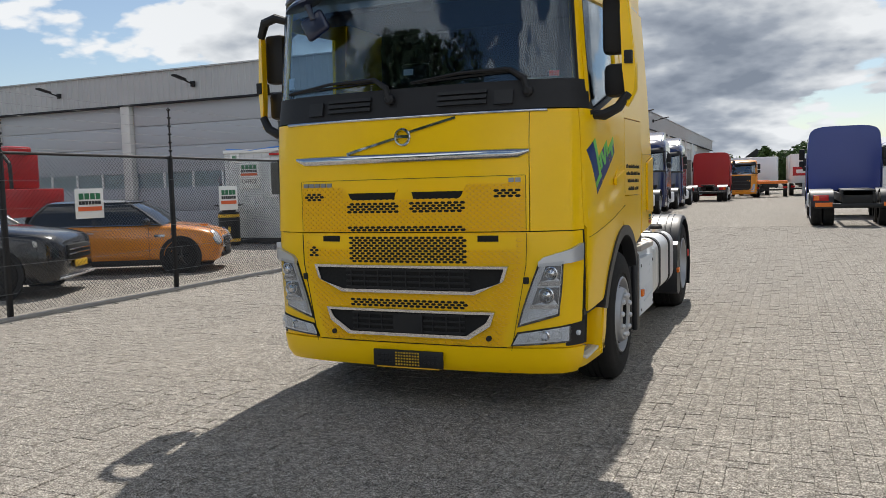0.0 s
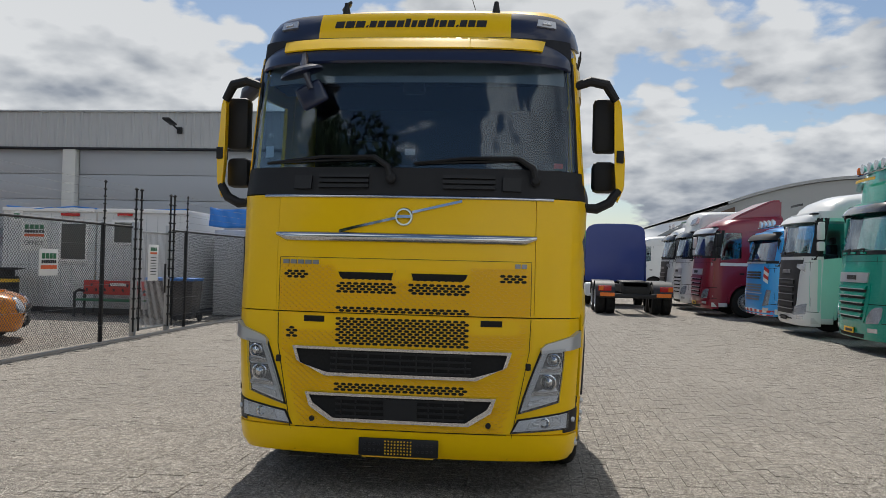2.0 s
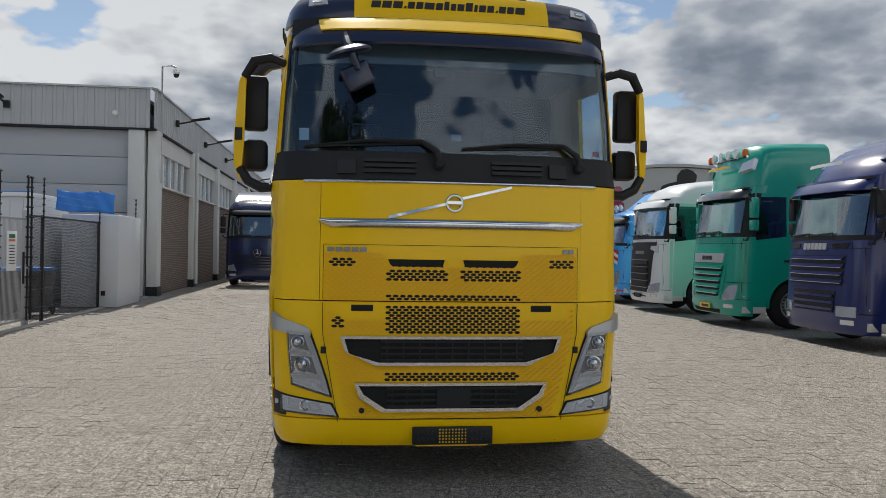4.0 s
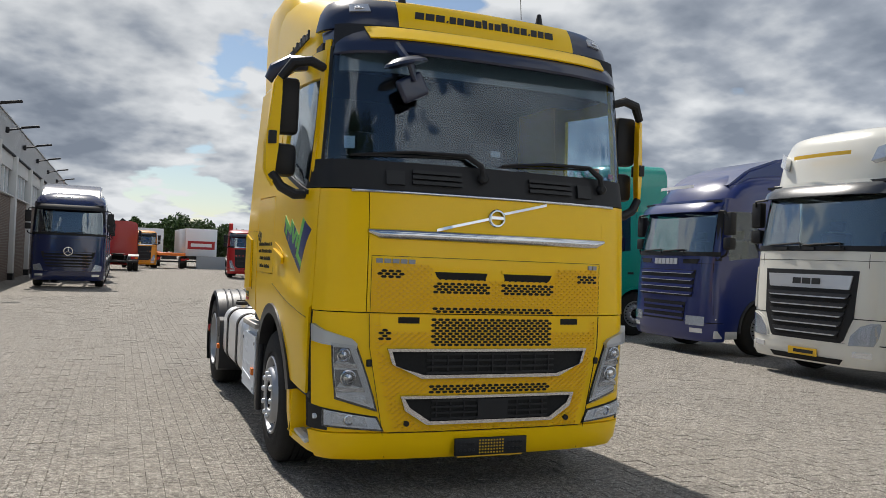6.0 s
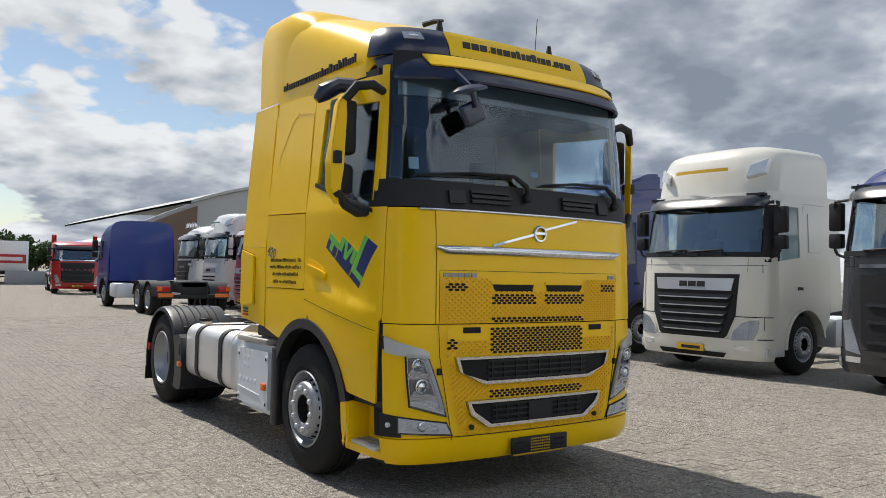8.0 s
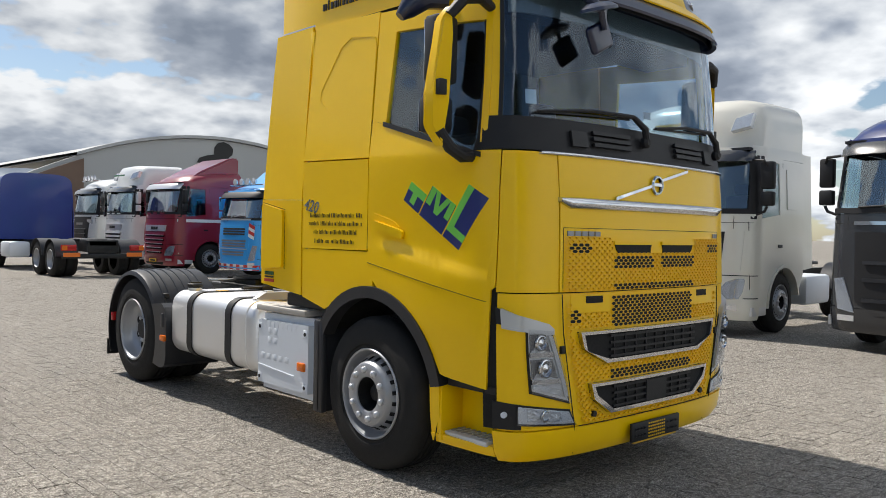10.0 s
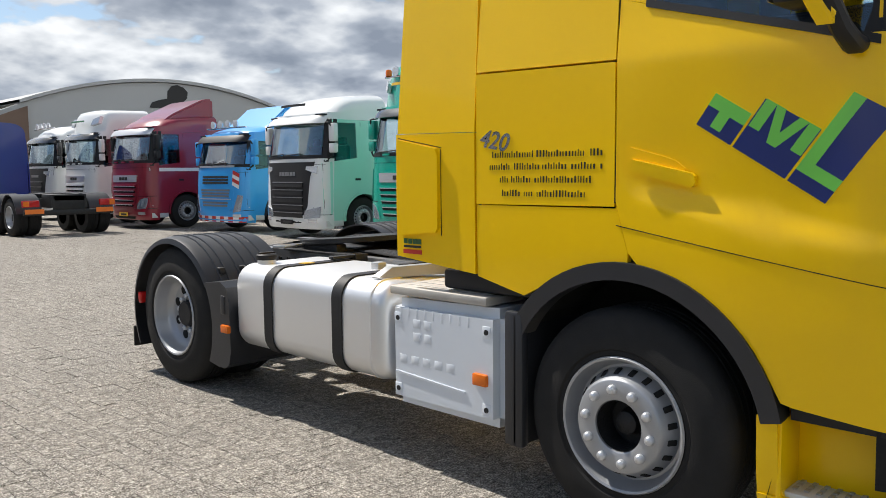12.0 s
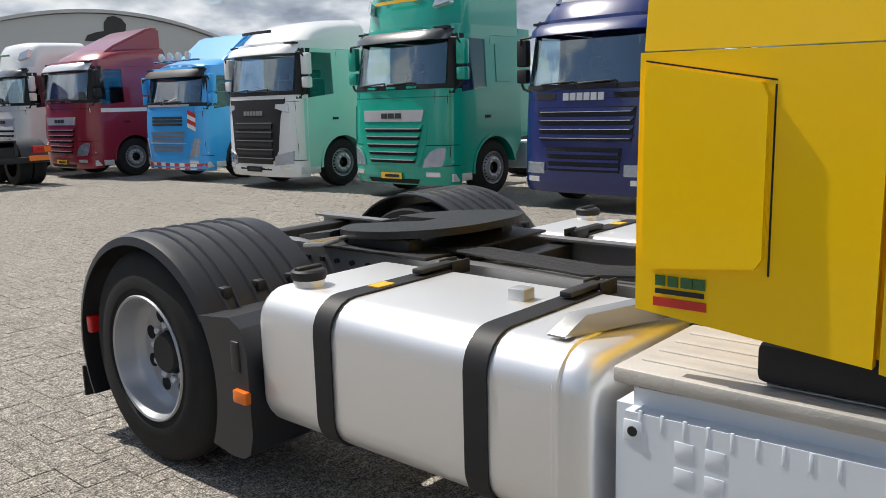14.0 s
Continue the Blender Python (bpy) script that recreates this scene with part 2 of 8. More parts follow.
def paving_material(name, joints):
    """Worn concrete block paving: buff and grey, dusty, with darker oil stains."""
    m = bpy.data.materials.new(name)
    m.use_nodes = True
    nt = m.node_tree
    N, L = nt.nodes, nt.links
    b = N["Principled BSDF"]
    b.inputs["Roughness"].default_value = 0.88
    b.inputs["Specular IOR Level"].default_value = 0.35
    geo = N.new("ShaderNodeNewGeometry")

    def noise_at(scale, detail=5, rough=0.6):
        n = N.new("ShaderNodeTexNoise")
        n.inputs["Scale"].default_value, n.inputs["Detail"].default_value, n.inputs["Roughness"].default_value = scale, detail, rough
        L.new(geo.outputs["Position"], n.inputs["Vector"])
        return n.outputs[0]

    def mixed(fac, a, bb, kind="MIX"):
        n = N.new("ShaderNodeMix")
        n.data_type, n.blend_type = "RGBA", kind
        for i, v in ((0, fac), (6, a), (7, bb)):
            if isinstance(v, tuple):
                n.inputs[i].default_value = (*v, 1)
            elif isinstance(v, float):
                n.inputs[i].default_value = v
            else:
                L.new(v, n.inputs[i])
        return n.outputs[2]

    def stepped(value, lo, hi):
        r = N.new("ShaderNodeMapRange")
        r.inputs[1].default_value, r.inputs[2].default_value = lo, hi
        L.new(value, r.inputs[0])
        return r.outputs[0]

    base = mixed(stepped(noise_at(0.35), 0.35, 0.65), (0.310, 0.282, 0.243), (0.430, 0.394, 0.344))
    base = mixed(stepped(noise_at(2.2), 0.35, 0.7), base, mixed(0.55, base, (0.180, 0.160, 0.134)))
    if joints:
        tex = N.new("ShaderNodeTexBrick")
        tex.inputs["Color1"].default_value, tex.inputs["Color2"].default_value = (0.95, 0.94, 0.92, 1), (1.05, 1.03, 1.0, 1)
        tex.inputs["Mortar"].default_value = (0.60, 0.585, 0.565, 1)
        tex.inputs["Scale"].default_value, tex.inputs["Mortar Size"].default_value = 1.0, 0.006
        tex.inputs["Brick Width"].default_value, tex.inputs["Row Height"].default_value = 0.21, 0.105
        L.new(geo.outputs["Position"], tex.inputs["Vector"])
        base = mixed(1.0, base, tex.outputs["Color"], "MULTIPLY")
    else:
        info = N.new("ShaderNodeNewGeometry")
        obj = N.new("ShaderNodeObjectInfo")
        add = N.new("ShaderNodeMath")
        add.operation = "ADD"
        L.new(info.outputs["Random Per Island"], add.inputs[0])
        L.new(obj.outputs["Random"], add.inputs[1])
        fr = N.new("ShaderNodeMath")
        fr.operation = "FRACT"
        L.new(add.outputs[0], fr.inputs[0])
        tone = mixed(fr.outputs[0], (0.91, 0.905, 0.90), (1.09, 1.085, 1.075))
        base = mixed(1.0, base, tone, "MULTIPLY")
    base = mixed(stepped(noise_at(5.5, 6, 0.75), 0.38, 0.62), mixed(1.0, base, (0.75, 0.74, 0.725), "MULTIPLY"), mixed(1.0, base, (1.18, 1.175, 1.165), "MULTIPLY"))
    grit = noise_at(110, 2, 0.8)
    base = mixed(stepped(grit, 0.44, 0.58), mixed(1.0, base, (0.36, 0.34, 0.32), "MULTIPLY"), mixed(0.6, base, (0.66, 0.63, 0.57)))
    base = mixed(stepped(noise_at(34, 3, 0.7), 0.40, 0.60), mixed(1.0, base, (0.58, 0.575, 0.57), "MULTIPLY"), mixed(1.0, base, (1.22, 1.215, 1.21), "MULTIPLY"))
    base = mixed(stepped(noise_at(15, 4, 0.75), 0.40, 0.60), mixed(1.0, base, (0.74, 0.735, 0.73), "MULTIPLY"), mixed(1.0, base, (1.15, 1.145, 1.14), "MULTIPLY"))
    oil = N.new("ShaderNodeMath")
    oil.operation = "MULTIPLY"
    L.new(stepped(noise_at(0.9, 6, 0.65), 0.60, 0.72), oil.inputs[0])
    oil.inputs[1].default_value = 0.5
    base = mixed(oil.outputs[0], base, (0.10, 0.092, 0.08))
    L.new(base, b.inputs["Base Color"])
    bp = N.new("ShaderNodeBump")
    bp.inputs["Strength"].default_value, bp.inputs["Distance"].default_value = 0.9, 0.006
    L.new(grit, bp.inputs["Height"])
    L.new(bp.outputs[0], b.inputs["Normal"])
    return m


M["paving"] = paving_material("worn_block_paving", False)
M["paving_far"] = paving_material("worn_block_paving_far", True)

# ---- shapes ----


def thing(name, label, category, at=None, group="", kind=""):
    ob = new(name)
    ob.empty_display_size = 0.2
    if at is not None:
        ob.matrix_basis = at
    return tagged(ob, label, category, group, kind)


def part(name, bm, mat, parent=None, label="", sharp=35, tidy=True):
    if tidy:
        bmesh.ops.recalc_face_normals(bm, faces=bm.faces)
    me = bpy.data.meshes.new(name)
    bm.to_mesh(me)
    bm.free()
    me.materials.append(mat)
    if sharp:
        me.polygons.foreach_set("use_smooth", [True] * len(me.polygons))
        me.set_sharp_from_angle(angle=radians(sharp))
    ob = new(name, me)
    if parent is not None:
        ob.parent = parent
    return tagged(ob, label)


def box(bm, c, s, bevel=0.0, rot=None, seg=2):
    m = Matrix.Translation(c) @ (rot or Matrix()) @ Matrix.Diagonal((*s, 1))
    vs = bmesh.ops.create_cube(bm, size=1, matrix=m)["verts"]
    if bevel:
        es = list({e for v in vs for e in v.link_edges})
        bmesh.ops.bevel(bm, geom=es, offset=min(bevel, 0.49 * min(s)), segments=seg, affect="EDGES", profile=0.5)
    return bm


def boxes(*specs, bevel=0.0):
    bm = bmesh.new()
    for c, s in specs:
        box(bm, c, s, bevel)
    return bm


def cyl(bm, a, b, r, n=16, r2=None):
    a, b = Vector(a), Vector(b)
    d = b - a
    m = Matrix.Translation((a + b) / 2) @ d.to_track_quat("Z", "Y").to_matrix().to_4x4()
    bmesh.ops.create_cone(bm, cap_ends=True, segments=n, radius1=r, radius2=r if r2 is None else r2, depth=d.length, matrix=m)
    return bm


def tube(bm, pts, r, n=8):
    pts = [Vector(p) for p in pts]
    rings = []
    for i, p in enumerate(pts):
        d = (pts[min(i + 1, len(pts) - 1)] - pts[max(i - 1, 0)]).normalized()
        side = d.cross(Vector((0, 0, 1)))
        side = side.normalized() if side.length > 1e-3 else Vector((1, 0, 0))
        up2 = side.cross(d)
        rr = r[i] if isinstance(r, (list, tuple)) else r
        rings.append([bm.verts.new(p + rr * (math.cos(k * 2 * math.pi / n) * side + math.sin(k * 2 * math.pi / n) * up2)) for k in range(n)])
    for a, b in zip(rings, rings[1:]):
        for k in range(n):
            bm.faces.new((a[k], a[(k + 1) % n], b[(k + 1) % n], b[k]))
    bm.faces.new(rings[0][::-1])
    bm.faces.new(rings[-1])
    return bm


def lathe(bm, prof, m, n=32):
    """Turns (radius, height) pairs round the z axis of m."""
    rings = []
    for r, h in prof:
        rings.append([bm.verts.new(m @ Vector((r * math.cos(2 * math.pi * k / n), r * math.sin(2 * math.pi * k / n), h))) for k in range(n)])
    for a, b in zip(rings, rings[1:]):
        for k in range(n):
            bm.faces.new((a[k], a[(k + 1) % n], b[(k + 1) % n], b[k]))
    for ring, (r, h) in ((rings[0], prof[0]), (rings[-1], prof[-1])):
        if r < 0.002:
            bm.faces.new(ring)
    return bm


def prism(bm, pts, way):
    """A flat outline of 3D points, pushed along way."""
    way = Vector(way)
    a = [bm.verts.new(Vector(p)) for p in pts]
    b = [bm.verts.new(Vector(p) + way) for p in pts]
    n = len(a)
    bm.faces.new(a[::-1])
    bm.faces.new(b)
    for k in range(n):
        bm.faces.new((a[k], a[(k + 1) % n], b[(k + 1) % n], b[k]))
    return bm


def loft(bm, rings, closed=True, caps=True):
    vs = [[bm.verts.new(p) for p in ring] for ring in rings]
    n = len(vs[0])
    for a, b in zip(vs, vs[1:]):
        for k in range(n if closed else n - 1):
            bm.faces.new((a[k], a[(k + 1) % n], b[(k + 1) % n], b[k]))
    if caps and closed:
        bm.faces.new(vs[0][::-1])
        bm.faces.new(vs[-1])
    return bm


def slab(bm, rows, surf, m=8, off=0.0, thick=0.012, out=None, sub=1):
    """A curved plate on surf(a, z): rows of end pairs ((a, z), (a, z)), m steps across, off above the surface, thick."""
    full = []
    for r0, r1 in zip(rows, rows[1:]):
        for k in range(sub):
            t = k / sub
            full.append(tuple(tuple(p + (q - p) * t for p, q in zip(e0, e1)) for e0, e1 in zip(r0, r1)))
    full.append(rows[-1])
    outer, inner = [], []
    for (a0, z0), (a1, z1) in full:
        lo, hi = [], []
        for k in range(m + 1):
            t = k / m
            a, z = a0 + (a1 - a0) * t, z0 + (z1 - z0) * t
            p = surf(a, z)
            e = 2e-3
            n = (surf(a + e, z) - surf(a - e, z)).cross(surf(a, z + e) - surf(a, z - e))
            n = n.normalized() if n.length > 1e-9 else Vector((0, -1, 0))
            if n.dot(out(p)) < 0:
                n = -n
            lo.append(bm.verts.new(p + n * off))
            hi.append(bm.verts.new(p + n * (off - thick)))
        outer.append(lo)
        inner.append(hi)
    R, C = len(outer), m + 1
    for i in range(R - 1):
        for k in range(C - 1):
            bm.faces.new((outer[i][k], outer[i][k + 1], outer[i + 1][k + 1], outer[i + 1][k]))
            bm.faces.new((inner[i][k], inner[i + 1][k], inner[i + 1][k + 1], inner[i][k + 1]))
    for i in range(R - 1):
        bm.faces.new((outer[i][0], outer[i + 1][0], inner[i + 1][0], inner[i][0]))
        bm.faces.new((outer[i][-1], inner[i][-1], inner[i + 1][-1], outer[i + 1][-1]))
    for k in range(C - 1):
        bm.faces.new((outer[0][k], inner[0][k], inner[0][k + 1], outer[0][k + 1]))
        bm.faces.new((outer[-1][k], outer[-1][k + 1], inner[-1][k + 1], inner[-1][k]))
    return bm


class Shell:
    """A cab's outer form: half width w, front line f and depth of the front's curve d, each against height."""

    def __init__(self, zs, ws, fs, ds, taper=0.0):
        self.zs, self.ws, self.fs, self.ds, self.taper = zs, ws, fs, ds, taper

    def drawn_in(self, p, w):
        """The flank draws in a little towards the front corner."""
        if self.taper:
            # the door skin stands back above a rising shoulder line
            line = 1.205 + 0.19 * p.y
            over = min(1.0, max(0.0, (p.z - line + 0.01) / 0.095))
            fade = min(1.0, max(0.0, (2.0 - p.z) / 0.55)) * min(1.0, max(0.0, (1.325 - p.y) / 0.30)) * min(1.0, max(0.0, (p.y - 0.20) / 0.35))
            p.x -= math.copysign(0.024 * over * over * (3 - 2 * over) * fade, p.x) * (abs(p.x) > 0.9 * w)
            q = min(1.0, max(0.0, (abs(p.x) / w - 0.89) / 0.11))
            p.x -= math.copysign(self.taper * q * max(0.0, 1 - p.y / 0.9) ** 1.6, p.x)
        return p

    def at(self, z):
        return [float(np.interp(z, self.zs, q)) for q in (self.ws, self.fs, self.ds)]

    def front(self, x, z):
        w, f, d = self.at(z)
        q = min(abs(x) / w, 0.9995)
        return self.drawn_in(Vector((x, f + d * (1 - (1 - q ** 3) ** (1 / 3)), z)), w)

    def right(self, y, z, s=-1):
        w, f, d = self.at(z)
        t = max(0.0, min(1.0, (y - f) / d))
        return self.drawn_in(Vector((s * w * (1 - (1 - t) ** 3) ** (1 / 3), y, z)), w)

    def left(self, y, z):
        return self.right(y, z, 1)

    def wrap(self, u, z):
        """u from -1 to 1 round the front, from one side's start to the other's."""
        w, f, d = self.at(z)
        a = max(-1, min(1, u)) * math.pi / 2
        return self.drawn_in(Vector((w * math.copysign(abs(math.sin(a)) ** (2 / 3), a), f + d * (1 - max(0, math.cos(a)) ** (2 / 3)), z)), w)

    def u_at(self, y, z):
        """The wrap's u at which the surface reaches y."""
        w, f, d = self.at(z)
        return math.acos(max(0.0, 1 - (y - f) / d) ** 1.5) / (math.pi / 2)

    def out(self, p):
        return Vector((p.x, (p.y - 1.2) * (1 if p.y < 1.2 else 0), 0))

    def plate(self, name, rows, kind, mat, parent, m=8, off=0.0, thick=0.012, label="", sub=1, mirror=False):
        surf = {"front": self.front, "right": self.right, "left": self.left, "wrap": self.wrap}[kind]
        if mirror:
            rows = [tuple((-a, z) for a, z in r) for r in rows]
        return part(name, slab(bmesh.new(), rows, surf, m, off, thick, self.out, sub), mat, parent, label)


def rect(a0, a1, z0, z1):
    return [((a0, z0), (a1, z0)), ((a0, z1), (a1, z1))]


def wheel_parts(root, x, y, r, s, dual=False, style="steel", name="wheel", single=False):
    """A wheel as one part with its tyre, rim and nuts under it; s is -1 or 1, the side that it faces; single: each nut by itself."""
    k = r / 0.5
    m = Matrix.Translation((x, y, r)) @ Matrix.Rotation(radians(90 * s), 4, "Y")
    inner = m @ Matrix.Scale(k, 4)
    tw = 0.30
    prof = [(0.275, -0.03), (0.290, -0.002), (0.300, 0.006), (0.318, 0.004), (0.326, 0.013), (0.385, 0.016), (0.392, 0.012), (0.44, 0.008), (0.470, -0.006), (0.486, -0.022), (0.497, -0.045), (0.5, -0.06)]
    for q in range(1, 4):
        h = -0.06 - (tw - 0.12) * q / 4
        prof += [(0.5, h + 0.006), (0.488, h + 0.005), (0.488, h - 0.005), (0.5, h - 0.006)]
    prof += [(0.5, -tw + 0.06), (0.475, -tw + 0.01), (0.3, -tw)]
    w = part(name, lathe(bmesh.new(), prof, inner, 56), M["tyre"], root)
    if dual:
        part("inner_tyre", lathe(bmesh.new(), prof, inner @ Matrix.Translation((0, 0, -0.33)), 40), M["tyre"], w)
        dish = [(0.283, -0.02), (0.296, 0.008), (0.290, 0.016), (0.280, 0.012), (0.272, -0.012), (0.262, -0.07), (0.252, -0.088), (0.240, -0.100), (0.229, -0.112), (0.218, -0.118), (0.105, -0.118), (0.10, -0.15), (0.0, -0.15)]
    else:
        dish = [(0.283, -0.02), (0.296, 0.008), (0.290, 0.016), (0.280, 0.012), (0.272, -0.012), (0.262, -0.05), (0.252, -0.062), (0.240, -0.060), (0.206, 0.018), (0.200, 0.028), (0.194, 0.032), (0.120, 0.032), (0.112, 0.027), (0.108, 0.0), (0.104, -0.10), (0.0, -0.10)]
    part("rim", lathe(bmesh.new(), dish, inner, 56), M["rim"], w)
    nut_r = 0.128 if dual else 0.158
    cap = [(0.021, -0.002), (0.021, 0.010), (0.019, 0.018), (0.012, 0.024), (0.0, 0.026)]
    holes, nuts = bmesh.new(), bmesh.new()
    shared = None
    for q in range(10):
        a = 2 * math.pi * (q + 0.25) / 10
        at = inner @ Matrix.Translation((nut_r * math.cos(a), nut_r * math.sin(a), -0.118 if dual else 0.032))
        if not single:
            lathe(nuts, cap, at, 10)
        elif shared is None:
            shared = part("wheel_nut", lathe(bmesh.new(), cap, Matrix.Scale(k, 4), 12), M["silver"], w)
            shared.matrix_basis = at @ Matrix.Scale(1 / k, 4)
        else:
            other = tagged(new("wheel_nut", shared.data))
            other.parent = w
            other.matrix_basis = at @ Matrix.Scale(1 / k, 4)
    # dark plugs just proud of the disc stand in for unlit holes
    if dual:
        for q in range(8):
            a = 2 * math.pi * (q + 0.5) / 8
            cyl(holes, inner @ Vector((0.180 * math.cos(a), 0.180 * math.sin(a), -0.14)), inner @ Vector((0.180 * math.cos(a), 0.180 * math.sin(a), -0.1145)), 0.033 * k, 18)
    else:
        for q in range(20):
            a = 2 * math.pi * (q + 0.5) / 20
            c = inner @ Matrix.Rotation(a, 4, "Z") @ Matrix.Translation((0.226, 0, -0.027)) @ Matrix.Rotation(radians(66), 4, "Y")
            box(holes, c.translation, (0.046 * k, 0.026 * k, 0.008), 0.010, c.to_quaternion().to_matrix().to_4x4())
    if single:
        nuts.free()
    else:
        tagged(part("nut_ring", nuts, M["silver"], w), "ring of small wheel nuts", kind="stuff")
    tagged(part("vent_ring", holes, M["dark"], w), "ring of dark hand holes", kind="stuff")
    cover = [(0.098, -0.118), (0.092, -0.085), (0.085, -0.075), (0.0, -0.072)] if dual else [(0.1085, 0.020), (0.103, -0.095), (0.062, -0.095), (0.050, -0.035), (0.038, -0.028), (0.0, -0.026)]
    part("hub", lathe(bmesh.new(), cover, inner, 28), M["chassis"] if dual else M["grease"], w)
    return w


def bars(bm, surf, a0, a1, z0, z1, lines, off=0.003, gap=0.35, out=None):
    """Rows of plain bars that stand for writing."""
    h = (z1 - z0) / lines
    for i in range(lines):
        z = z1 - h * (i + 1)
        slab(bm, [((a0, z), (a1, z)), ((a0, z + h * (1 - gap)), (a1, z + h * (1 - gap)))], surf, 10, off, 0.003, out)
    return bm


def pieces(name, specs, mat, parent, bevel=0.0, label=""):
    """Several alike boxes, each a part of its own: specs of (centre, size)."""
    return [part(name, box(bmesh.new(), c, s, bevel), mat, parent, label) for c, s in specs]


def welded(bm):
    bmesh.ops.remove_doubles(bm, verts=bm.verts, dist=1e-4)
    return bm

# ---- ground and paving ----
GROUND_Z = -0.012
bm = bmesh.new()
box(bm, (0, 150, GROUND_Z - 0.2), (1600, 1600, 0.4))
ground = tagged(part("ground", bm, M["paving_far"], sharp=0), "wide yard of worn buff concrete block paving", "ground", kind="structure")

# ---- the yellow tractor unit ----
cab = Shell([0.28, 0.34, 0.46, 1.0, 1.25, 1.6, 1.78, 2.0, 2.19, 2.5, 2.93, 3.1, 3.3],
            [1.16, 1.19, 1.21, 1.235, 1.24, 1.24, 1.24, 1.24, 1.22, 1.20, 1.17, 1.16, 1.12],
            [0.05, 0.015, 0.0, 0.0, 0.005, 0.005, 0.01, 0.035, 0.075, 0.10, 0.14, 0.17, 0.25],
            [0.36, 0.38, 0.40, 0.40, 0.44, 0.49, 0.49, 0.48, 0.43, 0.40, 0.40, 0.40, 0.40], 0.075)
hero = thing("tractor_unit", "yellow two-axle tractor unit with chrome-trimmed honeycomb front, parked on block paving", "truck")
SIDES = ((-1, "right"), (1, "left"))
ARCH_Y, ARCH_Z, ARCH_R = 1.29, 0.52, 0.67
FRONT_AXLE, REAR_AXLE, WHEEL_R = 1.30, 5.14, 0.496


def arch_z(y, r=ARCH_R):
    q = r * r - (y - ARCH_Y) ** 2
    return ARCH_Z + math.sqrt(q) if q > 0 else 0.0


# front lower body, with bumper
cab.plate("front_panel", [((-cab.u_at(0.238, z), z), (cab.u_at(0.238, z), z)) for z in (0.46, 0.58, 0.7, 0.85, 1.0, 1.1, 1.215)], "wrap", M["yellow"], hero, 28, 0, 0.02)
cab.plate("bumper", [((-cab.u_at(0.262, z), z), (cab.u_at(0.262, z), z)) for z in (0.285, 0.30, 0.34, 0.40, 0.455)], "wrap", M["yellow"], hero, 32, 0.012, 0.04)
cab.plate("grille_hatch", [((-0.393, z), (0.393, z)) for z in (1.222, 1.3, 1.5, 1.7, 1.95, 2.0)], "wrap", M["yellow"], hero, 28, 0.012, 0.03)
for s, side in SIDES:
    mir = s < 0
    cab.plate("corner_panel", [((0.397, z), (cab.u_at(0.245, z), z)) for z in (1.222, 1.3, 1.4, 1.5, 1.6, 1.7, 1.8, 1.9, 2.0)], "wrap", M["yellow"], hero, 16, 0.006, 0.03, mirror=mir)
    # headlight: black rim, grey tray, two cells with bowls, light strips, clear cover
    LZ = [0.60, 0.70, 0.80, 0.90, 1.04]
    lamp_out = lambda z, d=0.0: float(np.interp(z, LZ, [1.035, 1.04, 1.05, 1.06, 1.07])) - d
    lamp_in = lambda z, d=0.0: float(np.interp(z, LZ, [0.772, 0.802, 0.836, 0.872, 0.925])) + d
    band = lambda z0, z1, d0, d1, q=4: [((lamp_out(z0 + (z1 - z0) * k / q, d0), z0 + (z1 - z0) * k / q), (lamp_in(z0 + (z1 - z0) * k / q, d1), z0 + (z1 - z0) * k / q)) for k in range(q + 1)]
    hl = [((1.035, 0.668), (0.772, 0.592)), ((1.042, 0.74), (0.802, 0.70)), ((1.05, 0.80), (0.836, 0.80)), ((1.06, 0.90), (0.872, 0.90)), ((1.068, 1.03), (0.915, 1.015))]
    lamp = cab.plate("headlight", hl, "front", M["black"], hero, 8, 0.007, 0.03, "clear headlight in a thin black rim", 3, mir)
    tray = [((1.024, 0.682), (0.790, 0.612)), ((1.030, 0.745), (0.816, 0.705)), ((1.038, 0.80), (0.848, 0.80)), ((1.048, 0.90), (0.884, 0.90)), ((1.056, 1.02), (0.925, 1.005))]
    cab.plate("lamp_tray", tray, "front", M["lamp_silver"], lamp, 8, 0.011, 0.008, "", 2, mir)
    for (z0, z1) in ((0.885, 0.995), (0.735, 0.855)):
        cab.plate("lamp_cell", band(z0, z1, 0.016, 0.052), "front", M["lamp_grey"], lamp, 6, 0.015, 0.006, "", 1, mir)
        cab.plate("cell_shelf", band(z0 - 0.016, z0 + 0.012, 0.012, 0.046, 2), "front", M["chrome"], lamp, 6, 0.026, 0.014, "", 1, mir)
        cab.plate("cell_reflector", [((lamp_out(z0, 0.02), z0 + 0.012), (lamp_in(z0, 0.075), z0 + 0.012)), ((lamp_out(z0, 0.04), z0 + 0.045), (lamp_in(z0, 0.13), z0 + 0.03))], "front", M["reflector"], lamp, 6, 0.022, 0.006, "", 2, mir)
    for (zc, ac, rr) in ((0.948, 1.0, 0.044), (0.806, 0.968, 0.052)):
        p = cab.front(-ac if mir else ac, zc)
        b = bmesh.new()
        mm = Matrix.Translation(p + Vector((0, -0.024, 0))) @ Matrix.Rotation(radians(90), 4, "X")
        lathe(b, [(rr, 0.0), (rr, 0.012), (rr * 0.86, 0.014), (rr * 0.7, 0.0), (rr * 0.62, -0.004), (rr * 0.5, 0.010), (0, 0.018)], mm, 24)
        part("lamp_bowl", b, M["chrome"], lamp)
